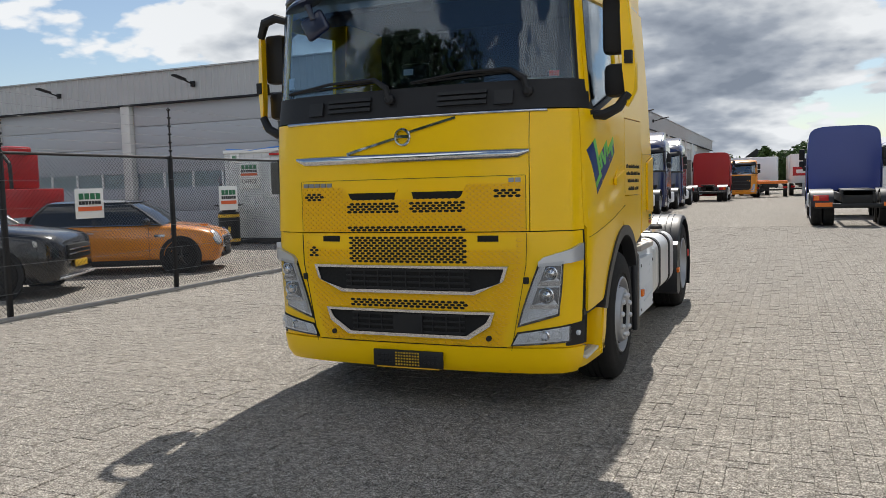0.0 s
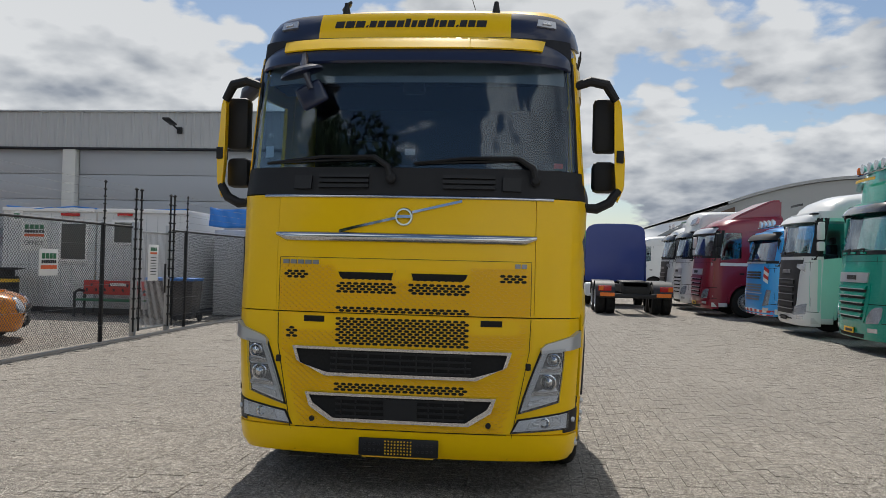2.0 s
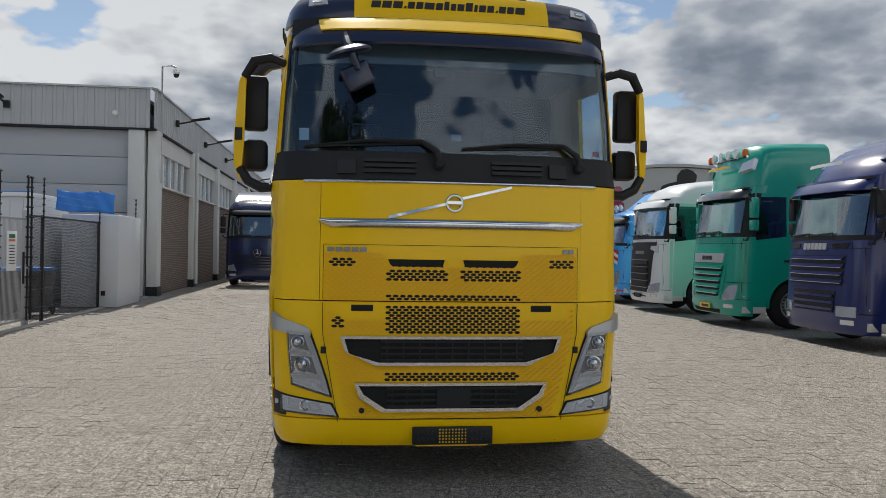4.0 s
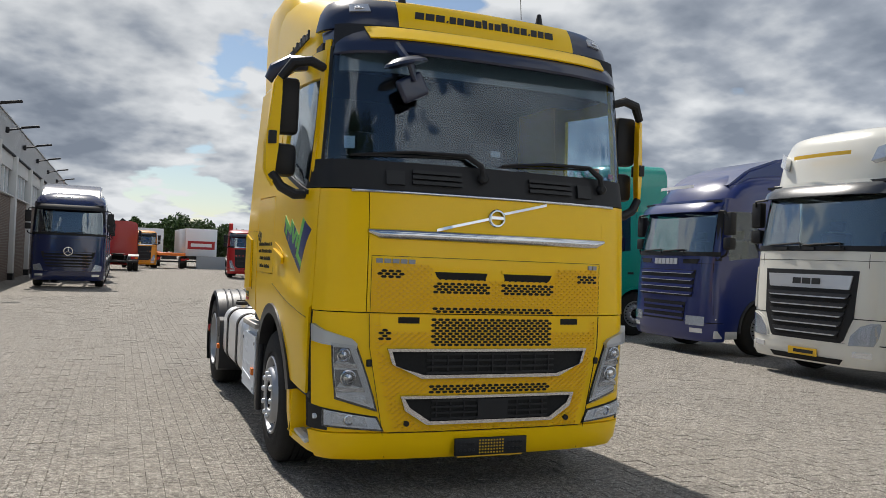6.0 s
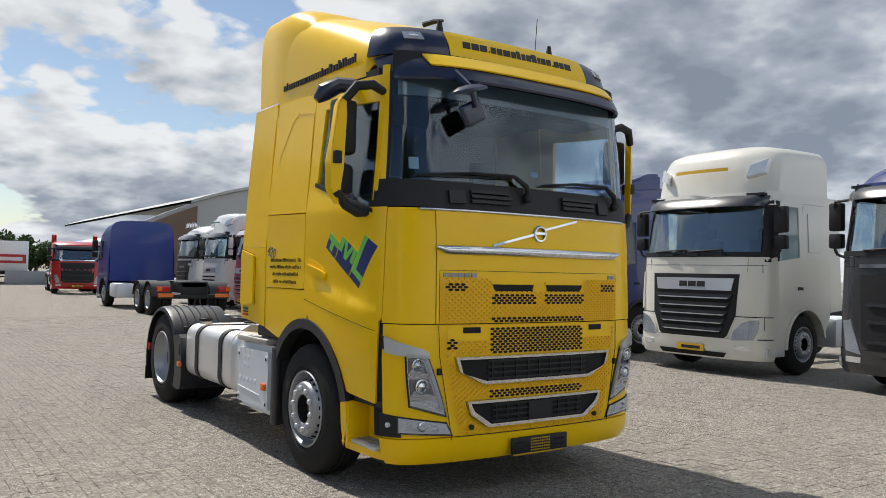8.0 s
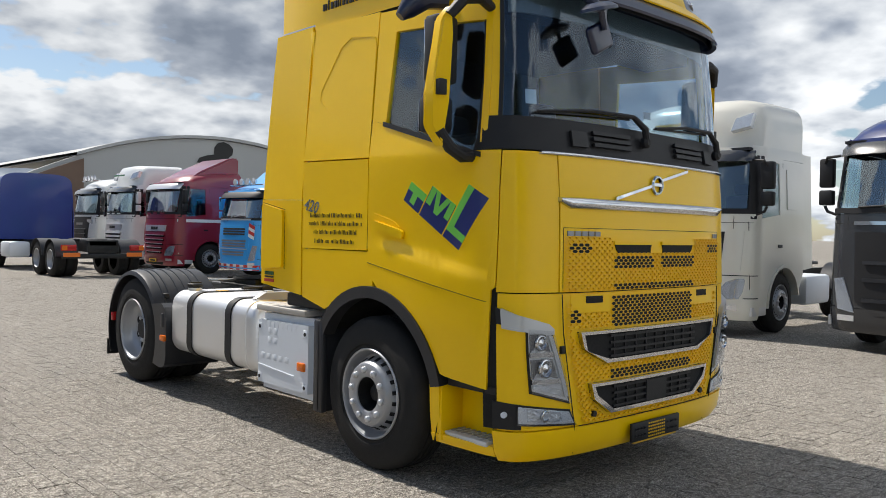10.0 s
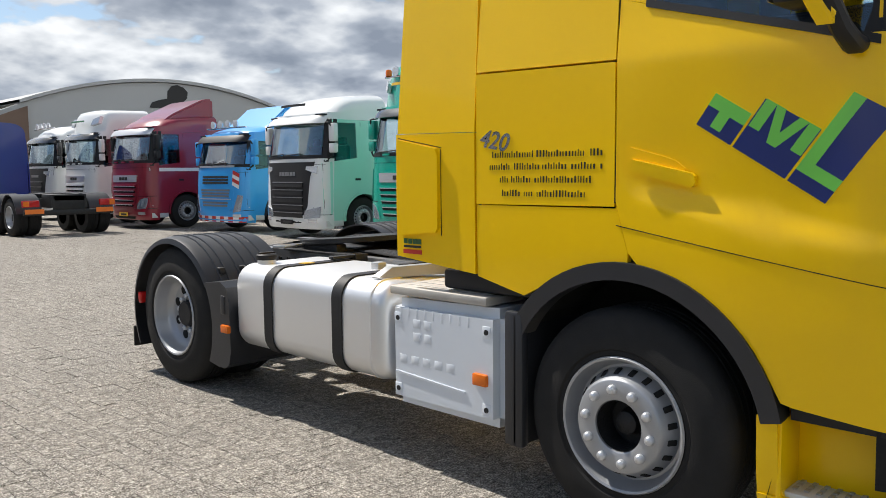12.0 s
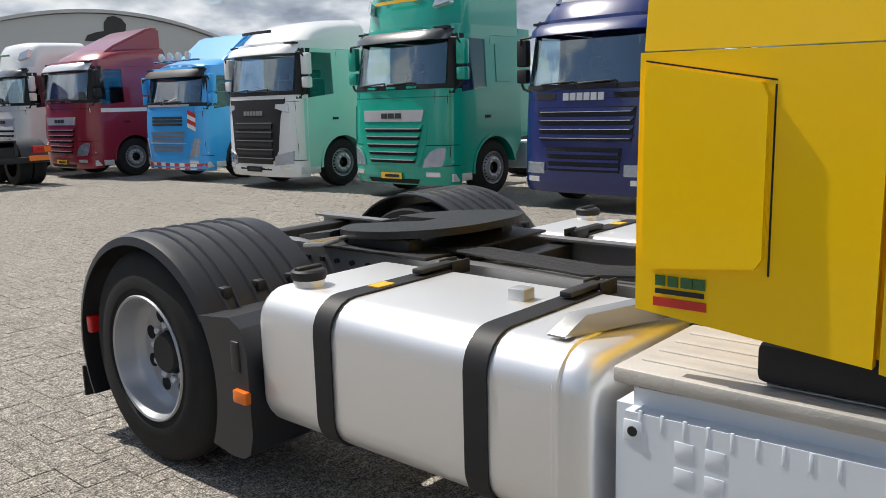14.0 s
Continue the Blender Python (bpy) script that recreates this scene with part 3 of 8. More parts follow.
    cab.plate("indicator_strip", [((1.020, 0.690), (0.83, 0.640)), ((1.025, 0.722), (0.845, 0.682))], "front", M["reflector"], lamp, 10, 0.019, 0.006, "", 1, mir)
    cab.plate("daylight_strip", [((lamp_in(z, 0.040), z), (lamp_in(z, 0.014), z)) for z in (0.64, 0.72, 0.80, 0.90, 0.985)], "front", M["silver"], lamp, 3, 0.024, 0.008, "", 1, mir)
    cab.plate("lens", [((1.030, 0.674), (0.780, 0.600)), ((1.036, 0.742), (0.808, 0.702)), ((1.044, 0.80), (0.841, 0.80)), ((1.054, 0.90), (0.878, 0.90)), ((1.062, 1.025), (0.920, 1.01))], "front", M["lens"], lamp, 8, 0.034, 0.003, "", 2, mir)
    # silver brow above the lamp, its black foot at the gap
    brow = cab.plate("lamp_brow", [((0.440, 0.990), (0.775, 1.028)), ((0.437, 1.020), (0.775, 1.070)), ((0.465, 1.050), (0.775, 1.118)), ((0.545, 1.075), (0.770, 1.135))], "wrap", M["brow"], hero, 14, 0.032, 0.045, "silver lamp brow", 2, mir)
    cab.plate("brow_foot", [((0.777, 1.045), (0.82, 1.050)), ((0.777, 1.130), (0.82, 1.136))], "wrap", M["black"], brow, 4, 0.014, 0.04, "", 2, mir)
    # fog lamp in a dark pocket
    fog = cab.plate("fog_lamp", [((1.100, 0.492), (0.725, 0.466)), ((1.106, 0.610), (0.772, 0.560))], "front", M["black"], hero, 8, 0.008, 0.02, "clear fog lamp in a dark pocket", 2, mir)
    cab.plate("fog_tray", [((1.086, 0.504), (0.742, 0.480)), ((1.090, 0.598), (0.782, 0.550))], "front", M["lamp_silver"], fog, 8, 0.013, 0.008, "", 2, mir)
    cab.plate("fog_cell", [((1.045, 0.516), (0.83, 0.498)), ((1.05, 0.588), (0.85, 0.555))], "front", M["reflector"], fog, 6, 0.018, 0.006, "", 2, mir)
    b = bmesh.new()
    p = cab.front(s * 0.95, 0.540)
    lathe(b, [(0.034, 0), (0.034, 0.012), (0.026, 0.014), (0.016, 0.002), (0, 0.006)], Matrix.Translation(p + Vector((0, -0.012, 0))) @ Matrix.Rotation(radians(90), 4, "X"), 18)
    part("lamp_bowl", b, M["chrome"], fog)
    cab.plate("lens", [((1.093, 0.498), (0.733, 0.473)), ((1.098, 0.604), (0.777, 0.555))], "front", M["lens"], fog, 8, 0.028, 0.003, "", 2, mir)
    marker = cab.plate("side_marker_panel", [((0.625, 0.468), (cab.u_at(0.262, 0.5), 0.468)), ((0.625, 0.606), (cab.u_at(0.262, 0.6), 0.622))], "wrap", M["black"], hero, 8, 0.005, 0.03, "black side panel with a round sensor", 2, mir)
    b = bmesh.new()
    p = (cab.left if s > 0 else cab.right)(0.20, 0.548)
    cyl(b, p - Vector((s * 0.01, 0, 0)), p + Vector((s * 0.016, -0.006, 0)), 0.017, 14)
    part("sensor", b, M["cover"], marker)
    # round sensors and square nozzles
    b = bmesh.new()
    p = cab.front(s * 0.585, 0.515)
    cyl(b, p + Vector((0, 0.01, 0)), p + Vector((0, -0.022, 0)), 0.018, 14)
    part("sensor", b, M["black"], hero)
    b = bmesh.new()
    p = cab.front(s * 0.835, 0.90)
    box(b, p, (0.035, 0.03, 0.045), 0.006)
    part("washer_nozzle", b, M["black"], hero)
    cab.plate("camera_slot", rect(0.52, 0.66, 1.155, 1.195), "front", M["dark"], hero, 3, 0.008, 0.01, "", 1, mir)
    cab.plate("slot_surround", rect(0.42, 0.78, 1.10, 1.205), "front", M["yellow"], hero, 4, 0.004, 0.01, "", 1, mir)

# two long air intakes with chrome frames and black slats
def intake(z_top, z_mid, z_low, wide, low, name):
    outline = [(-wide, z_top), (wide, z_top), (wide - 0.03, z_mid), (low, z_low), (-low, z_low), (-wide + 0.03, z_mid)]
    root = cab.plate(name, [((-low, z_low), (low, z_low)), ((-wide + 0.03, z_mid), (wide - 0.03, z_mid)), ((-wide, z_top), (wide, z_top))], "front", M["dark"], hero, 12, 0.012, 0.02, "black slatted air intake in a chrome frame")
    fr = bmesh.new()
    n = len(outline)
    cx, cz = 0, (z_top + z_low) / 2
    for k in range(n):
        (xa, za), (xb, zb) = outline[k], outline[(k + 1) % n]
        ia = (xa * (1 - 0.022 / wide * 1.3), za + (0.022 if za < cz else -0.018))
        ib = (xb * (1 - 0.022 / wide * 1.3), zb + (0.022 if zb < cz else -0.018))
        slab(fr, [((xa, za), (xb, zb)), (ia, ib)], cab.front, 10, 0.034, 0.03, cab.out)
    part("chrome_frame", fr, M["chrome"], root, "chrome frame")
    sl = bmesh.new()
    for k in range(4):
        z = z_low + 0.035 + (z_top - z_low - 0.07) * k / 3
        slab(sl, rect(-low * 0.93, low * 0.93, z - 0.007, z + 0.007), cab.front, 10, 0.026, 0.012, cab.out)
    for k in range(9):
        x = -low * 0.85 + low * 1.7 * k / 8
        slab(sl, rect(x - 0.005, x + 0.005, z_low + 0.02, z_top - 0.02), cab.front, 1, 0.022, 0.01, cab.out)
    part("slats", sl, M["black"], root)
    pl = bmesh.new()
    slab(pl, rect(-0.10, 0.12, z_low + 0.025, z_top - 0.03), cab.front, 4, 0.030, 0.012, cab.out)
    if z_low < 0.6:
        part("radar_cover", pl, M["black"], root)
    else:
        pl.free()


intake(0.995, 0.90, 0.805, 0.725, 0.50, "upper_air_intake")
intake(0.693, 0.60, 0.508, 0.63, 0.455, "lower_air_intake")

# honeycomb relief on the whole grille, with open cells at the air passages
OPEN = [(-0.435, 0.435, 1.015, 1.185), (-0.435, -0.05, 1.36, 1.43), (0.05, 0.435, 1.36, 1.43), (-0.435, 0.435, 1.225, 1.255),
        (-0.435, 0.435, 0.712, 0.762), (-0.80, -0.64, 1.45, 1.505), (0.64, 0.80, 1.45, 1.505), (-0.79, -0.70, 1.055, 1.115)]
def lower_edge(z):
    return float(np.interp(z, [0.46, 0.75, 1.0, 1.2], [0.66, 0.74, 0.80, 0.815]))


def in_solid(x, z):
    ax = abs(x)
    if z > 1.512 and ax < 0.47 or 1.435 < z and ax < 0.46:
        return True
    if 1.18 < z < 1.226 or 1.095 < z < 1.21 and 0.42 < ax < 0.785:
        return True
    if 0.79 < z < 1.012 and ax < 0.775 - max(0, (0.99 - z)) * 1.05:
        return True
    if 0.49 < z < 0.708 and ax < 0.675 - max(0, (0.69 - z)) * 0.9:
        return True
    return False


hexes, holes = bmesh.new(), bmesh.new()
HW, HH = 0.046, 0.0180
row = 0
z = 0.48
while z < 1.525:
    x = -0.86 + (HW * 0.5 if row % 2 else 0)
    while x < 0.86:
        lim = 0.825 if z > 1.22 else lower_edge(z)
        opened = any(a < x < b and c < z < d for a, b, c, d in OPEN)
        if abs(x) < lim and (opened or not in_solid(x, z)):
            pts = [(x - HW * 0.56, z), (x - HW * 0.30, z + HH * 0.62), (x + HW * 0.30, z + HH * 0.62), (x + HW * 0.56, z), (x + HW * 0.30, z - HH * 0.62), (x - HW * 0.30, z - HH * 0.62)]
            k = 0.72
            base = 0.013 if z > 1.22 else 0.001
            ring_o = [hexes.verts.new(cab.front(px, pz) + Vector((0, -base - 0.008, 0))) for px, pz in pts]
            ring_i = [hexes.verts.new(cab.front(x + (px - x) * k, z + (pz - z) * k) + Vector((0, -base - 0.008, 0))) for px, pz in pts]
            ring_b = [hexes.verts.new(cab.front(x + (px - x) * k * 0.95, z + (pz - z) * k * 0.95) + Vector((0, -base + 0.001, 0))) for px, pz in pts]
            for q in range(6):
                hexes.faces.new((ring_o[q], ring_o[(q + 1) % 6], ring_i[(q + 1) % 6], ring_i[q]))
                hexes.faces.new((ring_i[q], ring_i[(q + 1) % 6], ring_b[(q + 1) % 6], ring_b[q]))
            # a flat dark plate over the cell paints the shade of an opening
            if opened:
                holes.faces.new([holes.verts.new(cab.front(x + (px - x) * 0.78, z + (pz - z) * 0.78) + Vector((0, -base - 0.0092, 0))) for px, pz in pts])
        x += HW
    z += HH
    row += 1
tagged(part("honeycomb_mesh", hexes, M["yellow_matt"], hero, "", 20), "yellow honeycomb grille", kind="stuff")
tagged(part("open_grille_mesh", holes, M["dark"], hero, "", 20), "dark open grille cells", kind="stuff")
for s in (-1, 1):
    cab.plate("air_inlet", [((0.07, 1.442), (0.395, 1.442)), ((0.07, 1.46), (0.415, 1.46)), ((0.06, 1.492), (0.43, 1.492))], "front", M["dark"], hero, 6, 0.018, 0.01, "", 1, s < 0)
    cab.plate("inlet_frame", rect(0.045, 0.445, 1.492, 1.512), "front", M["yellow"], hero, 6, 0.026, 0.02, "", 1, s < 0)
    cab.plate("grille_seam", rect(0.8395, 0.8425, 1.23, 1.58), "front", M["dark"], hero, 1, 0.0135, 0.004, "", 1, s < 0)
    cab.plate("lower_seam", [((0.706, 0.30), (0.709, 0.30)), ((0.736, 0.46), (0.739, 0.46)), ((0.836, 1.0), (0.839, 1.0)), ((0.843, 1.21), (0.846, 1.21))], "front", M["dark"], hero, 1, 0.0145, 0.006, "", 1, s < 0)
cab.plate("grille_seam", rect(-0.84, 0.84, 1.5815, 1.5845), "front", M["dark"], hero, 12, 0.0135, 0.004)
cab.plate("bumper_seam", rect(-0.70, 0.70, 0.4575, 0.4605), "front", M["dark"], hero, 12, 0.010, 0.004)

# chrome strips, badge disc and bars
def chrome_moulding(name, xs, lows, highs, bulge, label):
    """A strip of rounded section across the front."""
    rings = []
    for x, z0, z1 in zip(xs, lows, highs):
        ring = []
        for k in range(9):
            a = math.pi * k / 8
            z = z0 + (z1 - z0) * (1 - math.cos(a)) / 2
            ring.append(cab.front(x, z) + Vector((0, -0.014 - bulge * math.sin(a), 0)))
        rings.append(ring + [cab.front(x, z1) + Vector((0, 0.004, 0)), cab.front(x, z0) + Vector((0, 0.004, 0))])
    return part(name, loft(bmesh.new(), rings), M["chrome"], hero, label, 40)


xs = [-0.875 + 1.75 * k / 24 for k in range(25)]
ends = lambda x: max(0.0, (abs(x) - 0.80) / 0.075)
chrome_moulding("chrome_strip", xs, [1.690 + 0.038 * ends(x) for x in xs], [1.756 - 0.004 * ends(x) for x in xs], 0.026, "curved chrome strip")
xs = [-0.98 + 1.96 * k / 24 for k in range(25)]
chrome_moulding("chrome_top_strip", xs, [1.984] * 25, [2.008] * 25, 0.014, "thin chrome strip")
badge = bmesh.new()
p = cab.front(0, 1.862)
lathe(badge, [(0.042, 0), (0.06, 0.0), (0.062, 0.012), (0.056, 0.020), (0.046, 0.020), (0.042, 0.008)], Matrix.Translation(p + Vector((0, -0.012, 0))) @ Matrix.Rotation(radians(90), 4, "X"), 32)
for (x0, z0, x1, z1) in ((-0.43, 1.752, -0.05, 1.845), (0.05, 1.882, 0.38, 1.962)):
    slab(badge, [((x0, z0), (x1, z1)), ((x0, z0 + 0.018), (x1, z1 + 0.018))], cab.front, 6, 0.024, 0.014, cab.out)
slab(badge, rect(-0.045, 0.045, 1.852, 1.872), cab.front, 2, 0.030, 0.01, cab.out)
part("round_badge", badge, M["chrome"], hero, "round chrome badge with a slanted bar")
for k in range(5):
    cab.plate("chrome_bar", rect(-0.815 + k * 0.052, -0.773 + k * 0.052, 1.538, 1.566), "front", M["rail_grey"], hero, 2, 0.020, 0.01)
for k in range(2):
    cab.plate("chrome_bar", rect(0.735 + k * 0.042, 0.768 + k * 0.042, 1.54, 1.568), "front", M["rail_grey"], hero, 2, 0.020, 0.01)

# holder for a plate, empty
holder = part("plate_holder", box(bmesh.new(), (0.005, -0.03, 0.355), (0.525, 0.02, 0.115), 0.006), M["black"], hero, "empty black plate holder")
b = bmesh.new()
for i in range(9):
    for j in range(5):
        box(b, (-0.08 + i * 0.021, -0.042, 0.315 + j * 0.02), (0.009, 0.004, 0.009))
tagged(part("holder_lattice", b, M["yellow_matt"], holder), "yellow seen through a lattice", kind="stuff")
b = bmesh.new()
for k in range(8):
    for sgn in (-1, 1):
        lathe(b, [(0.010, 0), (0.010, 0.006), (0.006, 0.006), (0.006, 0)], Matrix.Translation((0.005 + sgn * (0.13 + 0.03 * (k % 4)), -0.04, 0.335 + 0.04 * (k // 4))) @ Matrix.Rotation(radians(90), 4, "X"), 8)
tagged(part("holder_clips", b, M["fender"], holder), "small dark clips", kind="stuff")
part("holder_edge", box(bmesh.new(), (0.0, -0.03, 0.292), (0.47, 0.012, 0.008)), M["plate_yellow"], holder)

# black panel below the windscreen, with vents
cab.plate("scuttle_panel", [((-0.88, z), (0.88, z)) for z in (2.009, 2.03, 2.08, 2.15, 2.195)], "wrap", M["black"], hero, 44, 0.006, 0.03, "black panel below the windscreen")
for x in (-0.42, 0.42):
    for k in range(3):
        cab.plate("scuttle_vent", rect(x - 0.17, x + 0.17, 2.05 + k * 0.035, 2.072 + k * 0.035), "front", M["chassis"], hero, 5, 0.030, 0.02)
for x in (-0.70, 0.70):
    cab.plate("scuttle_hatch", rect(x - 0.06, x + 0.06, 2.04, 2.13), "front", M["chassis"], hero, 3, 0.028, 0.02)

# windscreen and pillars
WS = 0.73
cab.plate("windscreen", [((-WS, 2.19), (WS, 2.19)), ((-WS, 2.4), (WS, 2.4)), ((-WS, 2.6), (WS, 2.6)), ((-WS, 2.95), (WS, 2.95))], "wrap", M["screen"], hero, 28, 0.0, 0.006, "tinted curved windscreen")
cab.plate("windscreen_band", [((-0.70, 2.80), (0.70, 2.80)), ((-0.70, 2.95), (0.70, 2.95))], "wrap", M["cabin_light"], hero, 20, -0.05, 0.01, "grey sun blind behind the windscreen")
for s, side in SIDES:
    mir = s < 0
    cab.plate("black_pillar", [((WS, z), (0.765, z)) for z in (2.19, 2.4, 2.7, 2.95)], "wrap", M["black"], hero, 3, 0.004, 0.03, "", 1, mir)
    cab.plate("pillar", [((0.765, z), (0.85, z)) for z in (2.19, 2.4, 2.7, 3.0)], "wrap", M["yellow"], hero, 6, 0.0, 0.05, "", 1, mir)

# header, visor and roof
visor = Shell([2.86, 2.90, 2.97, 3.07, 3.10], [1.10, 1.115, 1.12, 1.115, 1.105], [0.01, -0.01, 0.03, 0.13, 0.18], [0.55, 0.57, 0.56, 0.54, 0.50])
visor.plate("sun_visor", [((-0.93, z), (0.93, z)) for z in (2.885, 2.90, 2.93, 2.98, 3.06, 3.085)], "wrap", M["navy_trim"], hero, 36, 0.0, 0.03, "dark navy sun visor with a yellow strip", 2)
visor.plate("visor_strip", [((-0.88, 2.985), (0.88, 2.985)), ((-0.90, 3.075), (0.90, 3.075))], "front", M["yellow"], hero, 24, 0.016, 0.012, "yellow strip on the visor", 4)
cab.plate("header_lining", [((-WS, 2.93), (WS, 2.93)), ((-WS, 3.1), (WS, 3.1))], "wrap", M["cabin"], hero, 20, 0.002, 0.03)
b = bmesh.new()
rings = []
for y, zt, w in ((0.30, 3.10, 1.12), (0.33, 3.22, 1.13), (0.38, 3.31, 1.135), (0.47, 3.375, 1.14), (0.65, 3.44, 1.15), (0.95, 3.54, 1.155), (1.35, 3.65, 1.16), (1.75, 3.74, 1.165), (2.08, 3.77, 1.165)):
    ring = []
    steps = 40
    base = 2.96
    rx, rz = 0.34, (zt - base) * 0.98
    for k in range(steps + 1):
        t = -1 + 2 * k / steps
        a = t * math.pi / 2
        sq = min(1.0, max(0.0, (y - 0.5) / 1.3))
        xx = w * math.copysign(abs(math.sin(a)) ** (0.42 - 0.14 * sq), a)
        bow = 0.30 * (abs(xx) / w) ** 2.4 if y < 1.0 else 0.30 * (abs(xx) / w) ** 2.4 * max(0, (2.08 - y) / 1.08)
        yy = y + bow * max(0, 1 - (y - 0.24) / 1.84)
        ring.append(Vector((xx, yy, base + rz * max(0.0, math.cos(a)) ** (0.55 - 0.25 * sq))))
    rings.append(ring)
loft(b, rings, closed=False)
part("roof", b, M["yellow"], hero, "yellow high roof", 40)
roof_front = Shell([3.08, 3.14, 3.22, 3.29, 3.32], [1.15, 1.14, 1.12, 1.08, 1.05], [0.20, 0.215, 0.245, 0.30, 0.34], [0.50, 0.48, 0.46, 0.42, 0.40])
roof_front.plate("roof_front_panel", [((-0.93, z), (0.93, z)) for z in (3.09, 3.14, 3.22, 3.29, 3.315)], "wrap", M["navy_trim"], hero, 26, 0.004, 0.02, "navy roof front panel")
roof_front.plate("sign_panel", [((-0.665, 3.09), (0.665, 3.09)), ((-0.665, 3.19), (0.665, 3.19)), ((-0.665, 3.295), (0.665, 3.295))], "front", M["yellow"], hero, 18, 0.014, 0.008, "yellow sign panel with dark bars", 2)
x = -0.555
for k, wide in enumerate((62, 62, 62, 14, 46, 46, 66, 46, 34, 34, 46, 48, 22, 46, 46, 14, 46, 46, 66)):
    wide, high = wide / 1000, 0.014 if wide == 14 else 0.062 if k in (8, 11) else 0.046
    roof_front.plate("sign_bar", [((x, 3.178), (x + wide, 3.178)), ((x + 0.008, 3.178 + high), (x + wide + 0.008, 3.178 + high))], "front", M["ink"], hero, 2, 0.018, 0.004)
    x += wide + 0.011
for s in (-1, 1):
    roof_front.plate("marker_lamp", [((0.84, 3.205), (0.97, 3.20)), ((0.85, 3.26), (0.965, 3.255))], "front", M["silver"], hero, 3, 0.016, 0.012, "", 1, s < 0)
    roof_front.plate("marker_bulb", rect(0.88, 0.94, 3.22, 3.24), "front", M["reflector"], hero, 2, 0.020, 0.006, "", 1, s < 0)
for x in (-0.55, 0.55):
    part("antenna_foot", cyl(bmesh.new(), (x, 0.55, 3.38), (x, 0.55, 3.46), 0.03, 12, 0.015), M["chassis"], hero)
part("antenna", tube(bmesh.new(), [(0.4, 0.55, 3.40), (0.33, 0.45, 3.62)], 0.003, 5), M["chassis"], hero)
part("roof_horn", tube(bmesh.new(), [(-0.60, 0.70, 3.455), (-0.55, 0.62, 3.47), (-0.52, 0.55, 3.465)], [0.022, 0.02, 0.012], 8), M["chassis"], hero)

# side walls: door, locker, quarter panel
for s, side in SIDES:
    wall = lambda name, rows, mat=M["yellow"], m=10, off=0.0, thick=0.02, label="", sub=1: cab.plate(name, rows, side, mat, hero, m, off, thick, label, sub)
    # door: lower skin cut by the arch and by the slanted window line
    cols = []
    for y in (0.251, 0.275, 0.30, 0.36, 0.42, 0.48, 0.54, 0.60, 0.64, 0.70, 0.76, 0.82, 0.88, 0.94, 1.0, 1.06, 1.12, 1.18, 1.22, 1.26, 1.30, 1.319):
        low = (1.25 if y < 0.252 else 1.23 if y < 0.29 else 0.665 + (y - 0.2) * 0.11) if y < 0.64 else max(0.72, arch_z(y))
        if y > 1.24:
            low = max(low, 1.195 + (y - 1.25) * 3.5)
        top = 1.99 + (y - 0.41) * 0.282 if y > 0.45 else 2.004
        cols.append(((y, low), (y, top)))
    door = wall("door", cols, M["yellow"], 60, 0.004, 0.03, "yellow door with a slanted sill line")
    cab.plate("window_frame", [((1.18, 2.21), (1.315, 2.245)), ((1.14, 2.75), (1.315, 2.80)), ((1.13, 2.93), (1.315, 2.94))], side, M["yellow"], door, 3, 0.004, 0.03)
    cab.plate("window_frame", [((0.39, 2.74), (1.14, 2.79)), ((0.40, 2.93), (1.14, 2.94))], side, M["yellow"], door, 8, 0.004, 0.03)
    cab.plate("window_frame", [((0.33, 2.05), (0.37, 2.05)), ((0.335, 2.4), (0.375, 2.4)), ((0.36, 2.93), (0.40, 2.93))], side, M["yellow"], door, 3, 0.004, 0.03)
    cab.plate("window_pane", [((0.37, 1.98), (1.19, 2.21)), ((0.37, 2.4), (1.17, 2.5)), ((0.39, 2.745), (1.14, 2.79))], side, M["window"], door, 8, -0.012, 0.005, "dark door window")
    cab.plate("window_seal", [((0.36, 1.965), (1.20, 2.20)), ((0.36, 1.995), (1.20, 2.23))], side, M["black"], door, 8, 0.012, 0.02)
    cab.plate("quarter_black", [((0.30, 1.95), (0.42, 1.985)), ((0.36, 2.06), (0.39, 2.08)), ((0.37, 2.4), (0.385, 2.4)), ((0.385, 2.75), (0.40, 2.75))], side, M["black"], door, 3, 0.002, 0.02)
    wall("door_seam", [((1.3195, 1.43), (1.3255, 1.43)), ((1.3195, 2.25), (1.3255, 2.25))], M["dark"], 1, 0.0045, 0.004)
    # door handle in a shallow cup
    flank = cab.right if s < 0 else cab.left
    cup = slab(bmesh.new(), [((1.03, 1.55), (1.235, 1.60)), ((1.02, 1.57), (1.255, 1.615)), ((1.06, 1.60), (1.265, 1.645)), ((1.10, 1.615), (1.25, 1.655))], flank, 6, 0.010, 0.012, cab.out)
    part("handle_cup", cup, M["yellow"], door)
    hb = slab(bmesh.new(), [((0.985, 1.498), (1.235, 1.556)), ((0.972, 1.510), (1.248, 1.566)), ((0.972, 1.540), (1.248, 1.596)), ((0.985, 1.552), (1.235, 1.607))], flank, 6, 0.030, 0.020, cab.out)
    part("door_handle", hb, M["yellow"], door)
    cab.plate("sill_seam", [((0.30, 1.164), (1.315, 1.338)), ((0.30, 1.167), (1.315, 1.341))], side, M["dark"], door, 16, 0.0062, 0.004)
    # rear lower panel over the arch
    cols = []
    for y in (1.262, 1.29, 1.316):
        cols.append(((y, arch_z(y)), (y, max(arch_z(y) + 0.002, 1.185 + (y - 1.25) * 3.5))))
